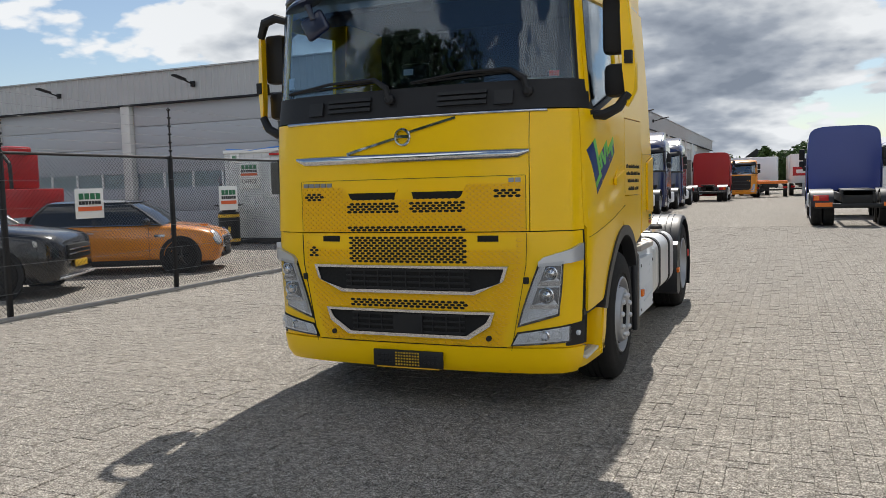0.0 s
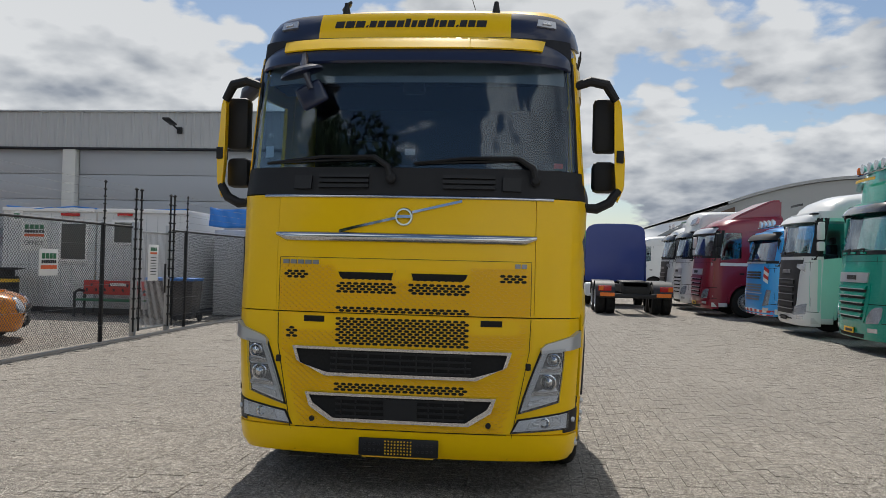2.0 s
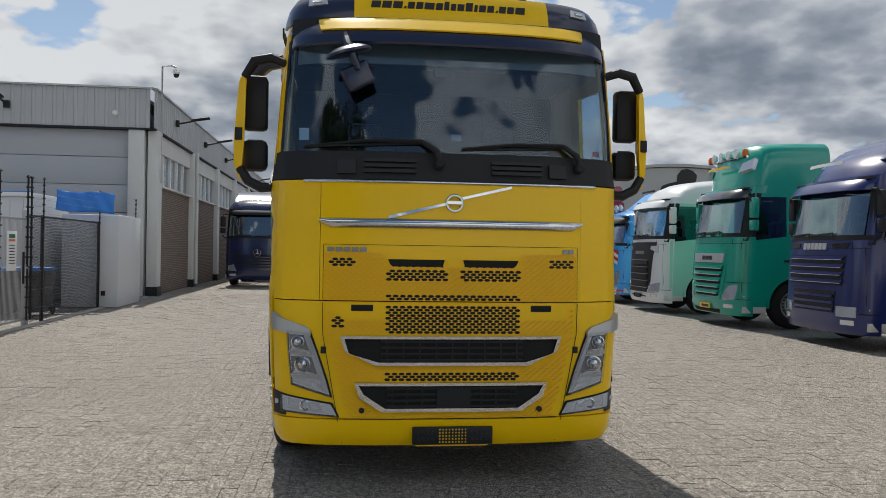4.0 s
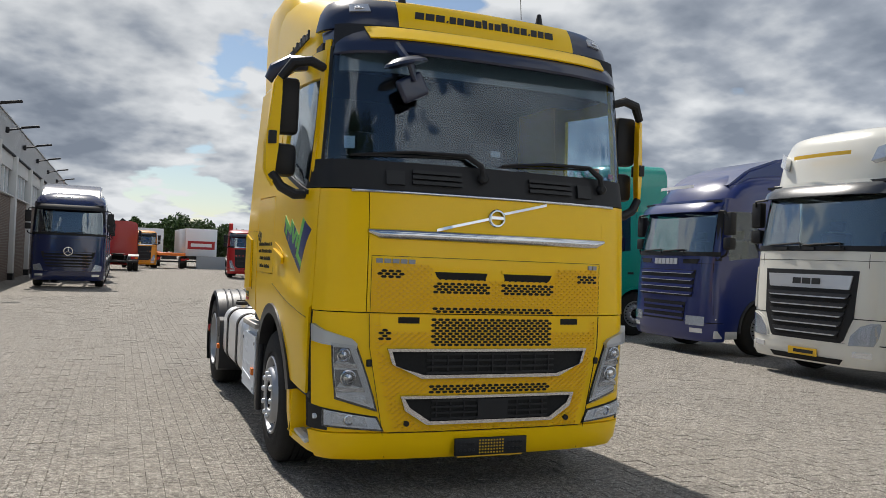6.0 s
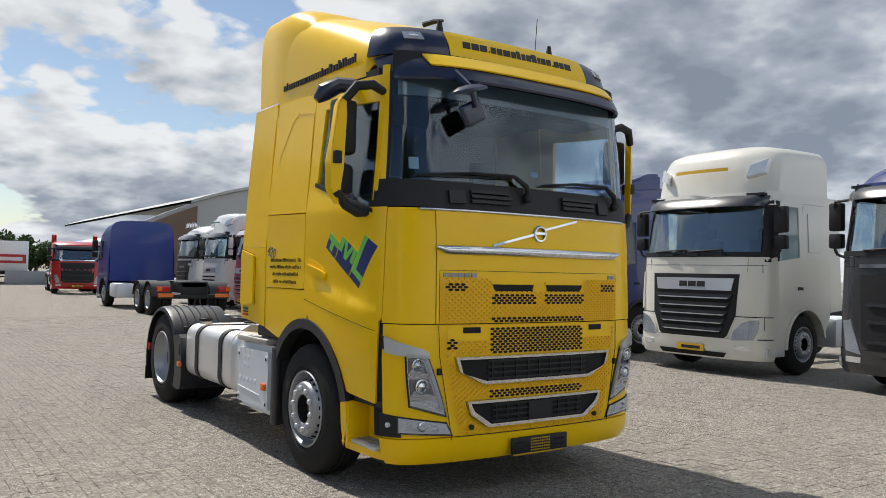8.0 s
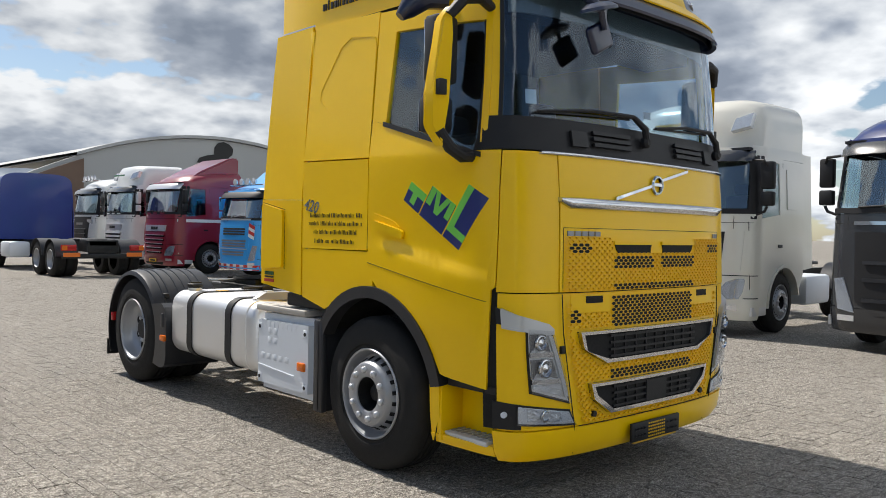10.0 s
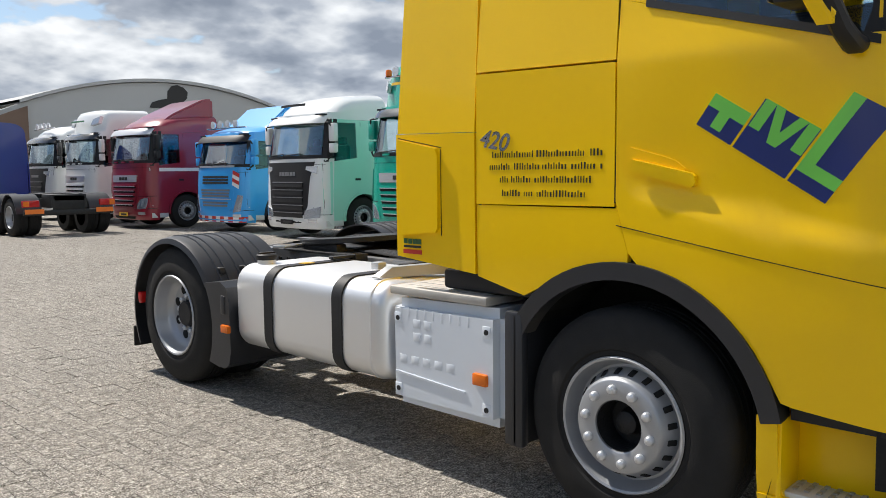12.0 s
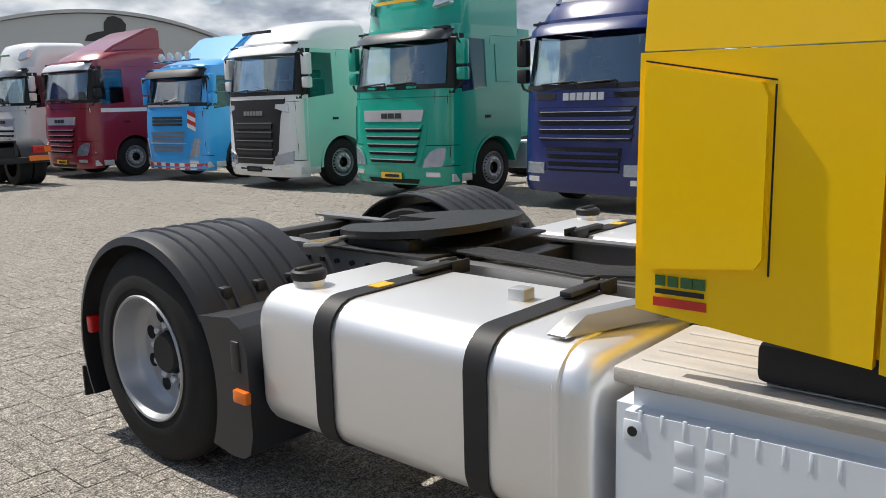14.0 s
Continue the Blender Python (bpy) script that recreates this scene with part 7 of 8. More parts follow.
def fence_panel(y0, y1, name="chain_link_fence"):
    root = thing(name, "black chain link fence panel with a top rail", "fence", pose(FX, y0, 0), "fence panels")
    b = bmesh.new()
    tube(b, [(0, 0, 2.10), (0, y1 - y0, 2.10)], 0.02, 8)
    part("top_rail", b, M["black"], root)
    wires = bmesh.new()
    n = int((y1 - y0 + 2.0) / 0.062)
    L = y1 - y0
    for sgn in (1, -1):
        for k in range(n):
            a = -2.0 + 0.062 * k
            # a wire climbs 2 m over 2 m of length, clipped to the panel
            t0, t1 = max(0.0, -a), min(2.0, L - a)
            if t1 - t0 < 0.05:
                continue
            ya, yb = a + t0, a + t1
            za, zb = 0.04 + t0 * 1.02, 0.04 + t1 * 1.02
            if sgn < 0:
                ya, yb = L - ya, L - yb
            tube(wires, [(0.004 * sgn, ya, za), (0.004 * sgn, yb, zb)], 0.0032, 3)
    part("wire_mesh", wires, M["wire"], root, "thin diamond wire mesh", 0, False)
    tagged(root.children[-1], kind="stuff")
    for k in range(6):
        b = bmesh.new()
        z = 2.86 - 0.14 * k
        tube(b, [(0.035, 0, z), (0.035, L / 2, z - 0.012), (0.035, L, z)], 0.0022, 3)
        part("strand_wire", b, M["strand"], root)
    for k in range(5):
        b = bmesh.new()
        z = 1.75 - 0.36 * k
        tube(b, [(0.04, 0, z), (0.04, L / 2, z - 0.012), (0.04, L, z)], 0.0022, 3)
        part("strand_wire", b, M["strand"], root)
    return root


for y0, y1 in ((-3.86, -0.80), (-0.80, 2.25), (2.25, 5.30), (5.30, 8.35), (8.35, 9.41), (11.13, 11.84), (11.84, 15.60), (15.60, 19.09)):
    fence_panel(y0, y1)
gate = thing("metal_gate", "galvanised gate of thin bars between black posts", "gate", pose(FX, 9.47, 0))
for y in (0.05, 1.5):
    part("gate_post", boxes(((0, y, 1.1), (0.10, 0.10, 2.2)), bevel=0.01), M["galv"], gate, "galvanised gate post")
for y in (-0.05, 0.16, 1.44, 1.62):
    b = bmesh.new()
    tube(b, [(0.06, y, 0.1), (0.06, y, 2.85)], 0.02, 6)
    for k in range(14):
        lathe(b, [(0.02, -0.02), (0.042, -0.01), (0.042, 0.01), (0.02, 0.02)], Matrix.Translation((0.06, y, 0.35 + 0.19 * k)), 6)
    part("insulator_rod", b, M["black"], gate)
pieces("gate_rail", [((0, 0.77, 2.02), (0.04, 1.38, 0.04)), ((0, 0.77, 0.12), (0.04, 1.38, 0.04))], M["galv"], gate, 0.006)
for k in range(26):
    part("gate_bar", boxes(((0, 0.12 + 0.052 * k, 1.07), (0.008, 0.008, 1.88))), M["galv"], gate)
part("gate_lock", boxes(((0.03, 1.36, 1.05), (0.06, 0.10, 0.22)), ((0.07, 1.33, 1.10), (0.05, 0.14, 0.03)), bevel=0.008), M["galv"], gate)
part("gate_pull", boxes(((0.06, 1.26, 1.10), (0.04, 0.03, 0.6)), bevel=0.01), M["black"], gate)


def bar_sign(name, at, w, h, rows, label):
    """A white board with plain coloured bars in place of names: rows of (z, height, width, material)."""
    root = thing(name, label, "sign", at, "signs")
    part("board", boxes(((0, 0, 0), (w, 0.012, h)), bevel=0.003), M["white"], root)
    for z, hh, ww, mat in rows:
        n = 4 if mat is M["sign_green"] else 7 if mat is M["ink"] else 1
        for k in range(n):
            part("sign_bar", boxes(((-ww / 2 + ww * (k + 0.5) / n, -0.0085, z), (ww / n * (0.80 if n > 1 else 1), 0.004, hh))), mat, root)
    return root


M["sign_green"] = material("sign_green", (0.02, 0.16, 0.07), 0.5)
M["sign_red"] = material("sign_orange_red", (0.70, 0.12, 0.03), 0.5)
three = [(0.10, 0.085, 0.40, M["sign_green"]), (0.01, 0.05, 0.40, M["ink"]), (-0.075, 0.06, 0.42, M["sign_red"])]
bar_sign("fence_sign", pose(FX + 0.05, 3.58, 1.42, 0, 0, 90), 0.50, 0.42, three, "white fence sign with green, dark and red bars")
bar_sign("fence_sign", pose(FX + 0.05, 6.66, 1.42, 0, 0, 90), 0.50, 0.42, three, "white fence sign with green, dark and red bars")
bar_sign("gate_notice", pose(FX + 0.05, 10.20, 1.42, 0, 0, 90), 0.42, 0.72, [(0.27, 0.07, 0.28, M["sign_green"]), (0.19, 0.04, 0.28, M["sign_red"])] + [(0.10 - 0.055 * k, 0.014, 0.24, M["cabin"]) for k in range(7)], "white gate notice with rows of bars")
# kerb line under the fence
kerb = tagged(part("kerb", boxes(((FX + 0.10, 5.6, -0.025), (0.10, 29.0, 0.10)), bevel=0.015), M["kerb"]), "worn concrete kerb below the fence", "kerb", kind="structure")

# ---- site office behind the fence ----
OY = 14.7
office = thing("site_office", "white site office cabins with small windows", "building")
for x0, x1 in ((-13.0, -10.43), (-10.38, -7.95)):
    part("cabin_body", boxes((((x0 + x1) / 2, OY + 1.3, 1.40), (x1 - x0, 2.6, 2.55)), bevel=0.02), M["cabin_wall"], office, "white sheet cabin wall")
    part("roof_edge", boxes((((x0 + x1) / 2, OY + 1.28, 2.70), (x1 - x0, 2.68, 0.10)), bevel=0.015), M["frame_white"], office)
    part("floor_beam", boxes((((x0 + x1) / 2, OY + 1.28, 0.09), (x1 - x0, 2.64, 0.14))), M["chassis"], office)
    for k in range(int((x1 - x0) / 0.3)):
        part("wall_groove", boxes(((x0 + 0.15 + 0.3 * k, OY - 0.002, 1.40), (0.012, 0.006, 2.4))), M["wall_grey"], office)
for xa, za, w, h in ((-11.0, 1.88, 0.80, 1.06), (-9.62, 2.14, 0.66, 0.66)):
    win = part("window", boxes(((xa, OY - 0.02, za), (w, 0.05, h)), bevel=0.006), M["frame_white"], office, "white framed window")
    part("pane", boxes(((xa, OY - 0.047, za), (w - 0.14, 0.006, h - 0.14))), M["graphite"], win)
part("roof_cable", tube(bmesh.new(), [(-12.9, OY - 0.02, 2.78), (-12.0, OY - 0.05, 2.72), (-11.0, OY - 0.03, 2.79), (-9.8, OY - 0.04, 2.70), (-7.9, OY - 0.03, 2.77)], 0.018, 6), M["tarp"], office)
pieces("wall_lamp", [((-11.1, OY - 0.05, 2.58), (0.5, 0.06, 0.07)), ((-9.6, OY - 0.05, 2.60), (0.4, 0.06, 0.07))], M["redlens"], office, 0.01)
osign = bar_sign("office_sign", pose(-12.1, OY - 0.03, 2.0), 0.72, 0.78, [(0.24, 0.12, 0.56, M["sign_green"]), (0.12, 0.07, 0.56, M["ink"]), (0.02, 0.07, 0.56, M["sign_red"])], "white office sign with coloured bars and dark lettering")
tx = bpy.data.curves.new("office_word", "FONT")
tx.body, tx.size, tx.extrude, tx.align_x = "OFFICE", 0.17, 0.003, "CENTER"
to = new("office_word", tx)
to.data.materials.append(M["ink"])
to.parent = osign
to.matrix_basis = pose(0, -0.010, -0.24, 90, 0, 0)
tagged(to, "dark word on the sign")
bar_sign("unit_sign", pose(-12.6, OY - 0.03, 2.52), 0.32, 0.28, [(0.0, 0.14, 0.16, M["sign_green"])], "small white unit sign with a green bar")
tarp = bmesh.new()
bmesh.ops.create_grid(tarp, x_segments=18, y_segments=8, size=0.5)
for v in tarp.verts:
    x, y = v.co.x, v.co.y
    v.co = Vector((-7.0 + x * 1.35, 15.55 - 0.02 * math.sin(9 * x) - 0.05 * (0.5 - y) + 0.02 * math.sin(23 * x + 5 * y), 2.60 + y * 0.50 - 0.10 * x + 0.03 * math.sin(6 * x)))
tob2 = tagged(part("tarpaulin", tarp, M["tarp"]), "wrinkled blue tarpaulin hung over a white store box", "tarpaulin")
store = thing("storage_box", "white sheet storage box beside the office", "container", pose(-7.5, 15.6, 0))
part("box_body", boxes(((0.57, 1.2, 1.15), (1.35, 2.2, 2.3)), bevel=0.02), M["cabin_wall"], store)
part("box_hatch", boxes(((0.9, 0.08, 0.35), (0.10, 0.02, 0.12))), M["chassis"], store)
mod = tob2.modifiers.new("thick", "SOLIDIFY")
mod.thickness = 0.012

bench = thing("garden_bench", "red plastic bench with dark arms and green slats", "bench", pose(-9.55, 14.0, 0))
part("backrest", boxes(((0, 0.24, 0.72), (1.75, 0.05, 0.36)), bevel=0.02), M["red"], bench)
for k in range(14):
    part("back_hole", boxes(((-0.78 + 0.12 * k, 0.212, 0.72 + (0.06 if k % 2 else -0.06)), (0.05, 0.006, 0.07))), M["cabin"], bench)
part("seat", boxes(((0, 0.0, 0.42), (1.70, 0.46, 0.05)), bevel=0.015), M["sign_green"], bench)
part("back_label", boxes(((0.05, 0.212, 0.80), (0.42, 0.006, 0.07))), M["white"], bench)
for x in (-0.86, 0.86):
    b = bmesh.new()
    tube(b, [(x, -0.22, 0.0), (x, -0.20, 0.60), (x, 0.0, 0.66), (x, 0.24, 0.62)], 0.035, 8)
    tube(b, [(x, 0.24, 0.0), (x, 0.26, 0.88)], 0.035, 8)
    part("arm_leg", b, M["chassis"], bench)
bin1 = thing("litter_bin", "black round bin with two yellow bands", "bin", pose(-12.38, 14.0, 0))
b = bmesh.new()
lathe(b, [(0.0, 0.0), (0.27, 0.0), (0.30, 0.05), (0.30, 0.92), (0.27, 0.95), (0.0, 0.95)], Matrix(), 24)
part("drum", b, M["black"], bin1)
for z in (0.10, 0.80):
    b = bmesh.new()
    lathe(b, [(0.300, z), (0.306, z + 0.005), (0.306, z + 0.085), (0.300, z + 0.09)], Matrix(), 24)
    part("band", b, M["plate_yellow"], bin1)
part("drum_label", boxes(((-0.10, -0.302, 0.45), (0.12, 0.008, 0.18)), ((0.18, -0.25, 0.45), (0.10, 0.02, 0.18))), M["plate_yellow"], bin1)
b = bmesh.new()
lathe(b, [(0.20, 0.95), (0.20, 1.10), (0.42, 1.14), (0.42, 1.16), (0.0, 1.18)], Matrix(), 24)
part("lid", b, M["black"], bin1)
for x, y in ((-7.85, 13.2), (-7.32, 13.35)):
    wb = thing("wheelie_bin", "dark wheeled bin with a blue lid", "bin", pose(x, y, 0), "wheeled bins")
    b = bmesh.new()
    loft(b, [[Vector((sx * k, sy * k, z)) for sx, sy in ((-0.28, -0.30), (0.28, -0.30), (0.28, 0.30), (-0.28, 0.30))] for z, k in ((0.08, 0.8), (0.98, 1.0))])
    part("body", b, M["graphite"], wb)
    part("lid", boxes(((0, 0, 1.01), (0.60, 0.64, 0.07)), bevel=0.02), M["tarp"], wb)
    for s in (-1, 1):
        b = bmesh.new()
        cyl(b, (s * 0.22, 0.24, 0.10), (s * 0.27, 0.24, 0.10), 0.10, 14)
        part("wheel", b, M["tyre"], wb)

# ---- cars behind the fence ----


def car(name, label, at, paint_mat, roof_mat, shell, belt, roof, axles, track, wheel_r):
    """A car that faces +x. shell: stations (x, bottom, top, half width); belt and roof: the outlines (front x, rear x, half width, z) of the glasshouse."""
    root = thing(name, label, "car", at)
    rings = []
    for x, z0, z1, w in shell:
        half = [(w * 0.80, z0), (w * 0.95, z0 + 0.03), (w * 1.0, z0 + 0.16), (w * 1.005, (z0 + z1) / 2), (w * 0.99, z1 - 0.14), (w * 0.955, z1 - 0.055), (w * 0.86, z1 - 0.012), (w * 0.55, z1 + 0.018), (w * 0.2, z1 + 0.03)]
        rings.append([Vector((x, -y, z)) for y, z in half] + [Vector((x, y, z)) for y, z in half[::-1]])
    body = part("body", loft(bmesh.new(), rings), paint_mat, root, "", 45)

    def outline(front, rear, w, z):
        pts = []
        for k in range(9):
            t = -1 + k / 4
            pts.append(Vector((front - 0.16 * abs(t) ** 2.2, t * w, z)))
        for k in range(9):
            t = 1 - k / 4
            pts.append(Vector((rear + 0.14 * abs(t) ** 2.2, t * w, z)))
        return pts
    low, high = outline(*belt), outline(*roof)
    mid = [p.lerp(q, 0.55) + Vector((0.05 if k < 9 else -0.05, 0.035 * (1 if p.y > 0 else -1) * (abs(p.y) > 0.3), 0)) for k, (p, q) in enumerate(zip(low, high))]
    house = part("glasshouse", loft(bmesh.new(), [low, mid, high]), M["car_glass"], root, "dark tinted windows", 30)
    top = [p + Vector((0, 0, -0.035)) for p in high]
    edge = [p + Vector((0.02 if k < 9 else -0.02, 0.02 * (1 if p.y > 0 else -1), 0.0)) for k, p in enumerate(high)]
    c = sum(high, Vector()) / len(high)
    crown = [c + (p - c) * 0.86 + Vector((0, 0, 0.035)) for p in high]
    inner = [c + (p - c) * 0.4 + Vector((0, 0, 0.055)) for p in high]
    part("roof", loft(bmesh.new(), [top, edge, crown, inner]), roof_mat, house, "", 50)
    for s in (-1, 1):
        for k, dx in ((0 if s < 0 else 8, 0), (17 if s < 0 else 9, 0)):
            part("window_pillar", tube(bmesh.new(), [low[k], mid[k], high[k]], 0.03, 8), roof_mat, house)
        xm = belt[0] + (belt[1] - belt[0]) * 0.50
        part("window_pillar", tube(bmesh.new(), [Vector((xm, s * belt[2] * 1.0, belt[3])), Vector((xm - 0.05, s * (roof[2] + 0.03), roof[3] - 0.02))], 0.032, 8), roof_mat, house)
        part("belt_trim", tube(bmesh.new(), [Vector((belt[0] - 0.16, s * (belt[2] + 0.006), belt[3] + 0.012)), Vector((belt[1] + 0.16, s * (belt[2] + 0.006), belt[3] + 0.012))], 0.010, 6), M["chrome"], house)
        for x in axles:
            y = s * track
            m = Matrix.Translation((x, y, wheel_r)) @ Matrix.Rotation(radians(-90 * s), 4, "X")
            arch = lathe(bmesh.new(), [(0.0, -0.02), (wheel_r + 0.085, -0.03), (wheel_r + 0.09, 0.0), (wheel_r + 0.08, 0.012), (wheel_r + 0.015, 0.012), (wheel_r + 0.01, -0.012), (0.0, -0.012)], m, 32)
            part("wheel_arch", arch, M["black"], body, "black wheel arch trim")
            wheel = part("wheel", lathe(bmesh.new(), [(wheel_r * 0.70, 0.004), (wheel_r * 0.90, 0.022), (wheel_r * 0.98, 0.008), (wheel_r, -0.02), (wheel_r, -0.17), (wheel_r * 0.7, -0.19)], m, 32), M["tyre"], root)
            rim = part("rim", lathe(bmesh.new(), [(wheel_r * 0.70, 0.004), (wheel_r * 0.66, 0.004), (wheel_r * 0.62, -0.05), (0.0, -0.06)], m, 32), M["chassis"], wheel)
            for k in range(5):
                a = 2 * math.pi * (k + 0.2) / 5
                part("spoke", cyl(bmesh.new(), m @ Vector((0, 0, -0.012)), m @ Vector((wheel_r * 0.65 * math.cos(a), wheel_r * 0.65 * math.sin(a), -0.005)), 0.034, 6, 0.022), M["graphite"], wheel)
    return root, body, house


M["car_glass"] = paint("dark_car_glass", (0.012, 0.016, 0.020), 0.05, 0.6)
mini, mb, mh = car("hatchback_car", "orange small hatchback with black roof behind the fence", pose(-8.15, 8.45, 0, 0, 0, 28), M["mini_orange"], M["car_black"],
                   [(0.0, 0.36, 0.60, 0.50), (-0.035, 0.25, 0.67, 0.66), (-0.12, 0.19, 0.755, 0.765), (-0.28, 0.18, 0.82, 0.825), (-0.55, 0.18, 0.87, 0.855), (-1.0, 0.18, 0.925, 0.865), (-1.6, 0.19, 0.945, 0.865), (-2.4, 0.19, 0.955, 0.865), (-3.1, 0.20, 0.97, 0.865), (-3.5, 0.24, 0.97, 0.84), (-3.75, 0.32, 0.93, 0.76), (-3.83, 0.42, 0.84, 0.62)],
                   (-0.93, -3.72, 0.80, 0.925), (-1.62, -3.36, 0.60, 1.385), (-0.72, -3.22), 0.876, 0.31)
for s in (-1, 1):
    tilt = Matrix.Translation((-0.085, s * 0.615, 0.655)) @ Matrix.Rotation(radians(22 * s), 4, "Z") @ Matrix.Rotation(radians(58), 4, "Y") @ Matrix.Diagonal((1.2, 0.95, 1, 1))
    lamp = part("headlight", lathe(bmesh.new(), [(0.135, -0.05), (0.14, 0.012), (0.128, 0.022), (0.118, 0.018)], tilt, 28), M["chrome"], mb, "oval headlight with a chrome ring")
    part("lamp_glass", lathe(bmesh.new(), [(0.12, 0.018), (0.10, 0.032), (0.05, 0.042), (0.0, 0.044)], tilt, 24), M["reflector"], lamp)
    part("fog_lamp", lathe(bmesh.new(), [(0.06, -0.03), (0.062, 0.012), (0.04, 0.016), (0.0, 0.016)], Matrix.Translation((-0.10, s * 0.60, 0.40)) @ Matrix.Rotation(radians(28 * s), 4, "Z") @ Matrix.Rotation(radians(90), 4, "Y"), 18), M["silver"], mb)
    part("bonnet_stripe", slab(bmesh.new(), [((-0.16, s * 0.30), (-0.16, s * 0.40)), ((-0.9, s * 0.34), (-0.9, s * 0.44))], lambda x, y: Vector((x, y, float(np.interp(-x, [0.12, 0.28, 0.55, 1.0], [0.77, 0.835, 0.885, 0.94])) + 0.004)), 3, 0.004, 0.006, lambda p: Vector((0, 0, 1)), 6), M["black"], mb)
    part("door_mirror", boxes(((-1.30, s * 0.96, 1.0), (0.13, 0.19, 0.13)), bevel=0.045), M["car_black"], mb)
    part("mirror_foot", boxes(((-1.28, s * 0.85, 0.95), (0.06, 0.12, 0.05)), bevel=0.015), M["car_black"], mb)
    part("sill", boxes(((-1.95, s * 0.86, 0.21), (1.75, 0.05, 0.11)), bevel=0.015), M["black"], mb)
    part("side_vent", boxes(((-1.10, s * 0.866, 0.72), (0.20, 0.014, 0.055)), bevel=0.005), M["chrome"], mb)
    part("door_handle", boxes(((-2.40, s * 0.875, 0.80), (0.18, 0.03, 0.03)), bevel=0.01), M["chrome"], mb)
    for x in (-1.30, -2.58):
        part("door_seam", boxes(((x, s * 0.868, 0.58), (0.008, 0.008, 0.60))), M["dark"], mb)
frame_g = boxes(((-0.01, 0, 0.545), (0.06, 0.70, 0.25)), bevel=0.10)
grille = part("grille", frame_g, M["chrome"], mb, "black grille with a chrome surround")
part("grille_back", boxes(((0.012, 0, 0.545), (0.03, 0.62, 0.19)), bevel=0.03), M["dark"], grille)
for k in range(3):
    part("grille_bar", boxes(((0.026, 0, 0.49 + 0.055 * k), (0.012, 0.56, 0.014)), bevel=0.004), M["chrome"], grille)
part("lower_intake", boxes(((-0.01, 0, 0.30), (0.06, 0.90, 0.10)), bevel=0.03), M["dark"], mb)
part("registration_plate", boxes(((0.025, 0, 0.39), (0.02, 0.50, 0.10)), bevel=0.004), M["dark"], mb)
part("wiper", tube(bmesh.new(), [(-1.0, -0.5, 0.965), (-1.03, 0.1, 0.985)], 0.012, 6), M["black"], mb)
part("bonnet_scoop", boxes(((-0.42, 0, 0.885), (0.12, 0.34, 0.03)), bevel=0.012), M["mini_orange"], mb)

suv, sb, sh2 = car("estate_car", "black lacquered car with a large dark grille", pose(-8.2, 4.75, 0, 0, 0, 28), M["car_black"], M["car_black"],
                   [(0.0, 0.34, 0.78, 0.58), (-0.05, 0.24, 0.86, 0.76), (-0.16, 0.20, 0.93, 0.86), (-0.4, 0.19, 0.99, 0.91), (-0.9, 0.19, 1.05, 0.935), (-1.3, 0.19, 1.09, 0.94), (-2.2, 0.19, 1.10, 0.94), (-3.4, 0.20, 1.12, 0.94), (-4.2, 0.26, 1.12, 0.90), (-4.55, 0.36, 1.05, 0.80), (-4.63, 0.46, 0.95, 0.68)],
                   (-1.12, -4.45, 0.86, 1.08), (-1.95, -4.15, 0.66, 1.60), (-0.92, -3.72), 0.948, 0.355)
for s in (-1, 1):
    b = prism(bmesh.new(), [(-0.10, s * 0.56, 0.70), (-0.09, s * 0.56, 0.79), (-0.36, s * 0.90, 0.86), (-0.34, s * 0.905, 0.77)], (0.035, s * 0.015, 0.012))
    bmesh.ops.bevel(b, geom=list(b.edges), offset=0.01, segments=2, affect="EDGES")
    part("headlight", b, M["reflector"], sb, "slanted clear headlight")
    part("door_mirror", boxes(((-1.55, s * 1.04, 1.16), (0.14, 0.2, 0.15)), bevel=0.05), M["car_black"], sb)
    part("fog_lamp", boxes(((-0.10, s * 0.68, 0.40), (0.06, 0.20, 0.08)), bevel=0.02), M["reflector"], sb)
    for x in (-1.45, -2.5):
        part("door_seam", boxes(((x, s * 0.944, 0.66), (0.008, 0.008, 0.7))), M["dark"], sb)
gr2 = part("grille", boxes(((-0.005, 0, 0.66), (0.07, 0.98, 0.24)), bevel=0.05), M["dark"], sb, "dark grille with chrome bars")
for k in range(2):
    part("grille_bar", boxes(((0.034, 0, 0.625 + 0.07 * k), (0.016, 0.88, 0.022)), bevel=0.006), M["chrome"], gr2)
part("registration_plate", boxes(((0.035, 0, 0.46), (0.02, 0.52, 0.11)), bevel=0.004), M["plate_yellow"], sb)
part("front_splitter", boxes(((-0.03, 0, 0.27), (0.10, 1.40, 0.035)), bevel=0.015), M["silver"], sb)

# red recovery lorry, of which the superstructure shows behind the cars
rec = thing("recovery_lorry", "red recovery lorry body behind the cars", "truck", pose(-22.2, 13.7, 0))
part("deck", boxes(((0, 0, 1.35), (5.0, 2.3, 0.9)), bevel=0.04), M["red_paint"], rec)
part("tower", boxes(((1.5, 0, 2.40), (0.7, 1.6, 1.2)), ((0.2, 0, 2.0), (1.6, 1.6, 0.6)), ((1.75, 0, 3.05), (0.45, 0.9, 0.25)), bevel=0.08), M["red_paint"], rec)
b = bmesh.new()
tube(b, [(1.9, -0.6, 2.9), (2.2, -0.6, 2.6), (2.25, -0.6, 1.6)], 0.06, 8)
part("boom_arm", b, M["chassis"], rec)
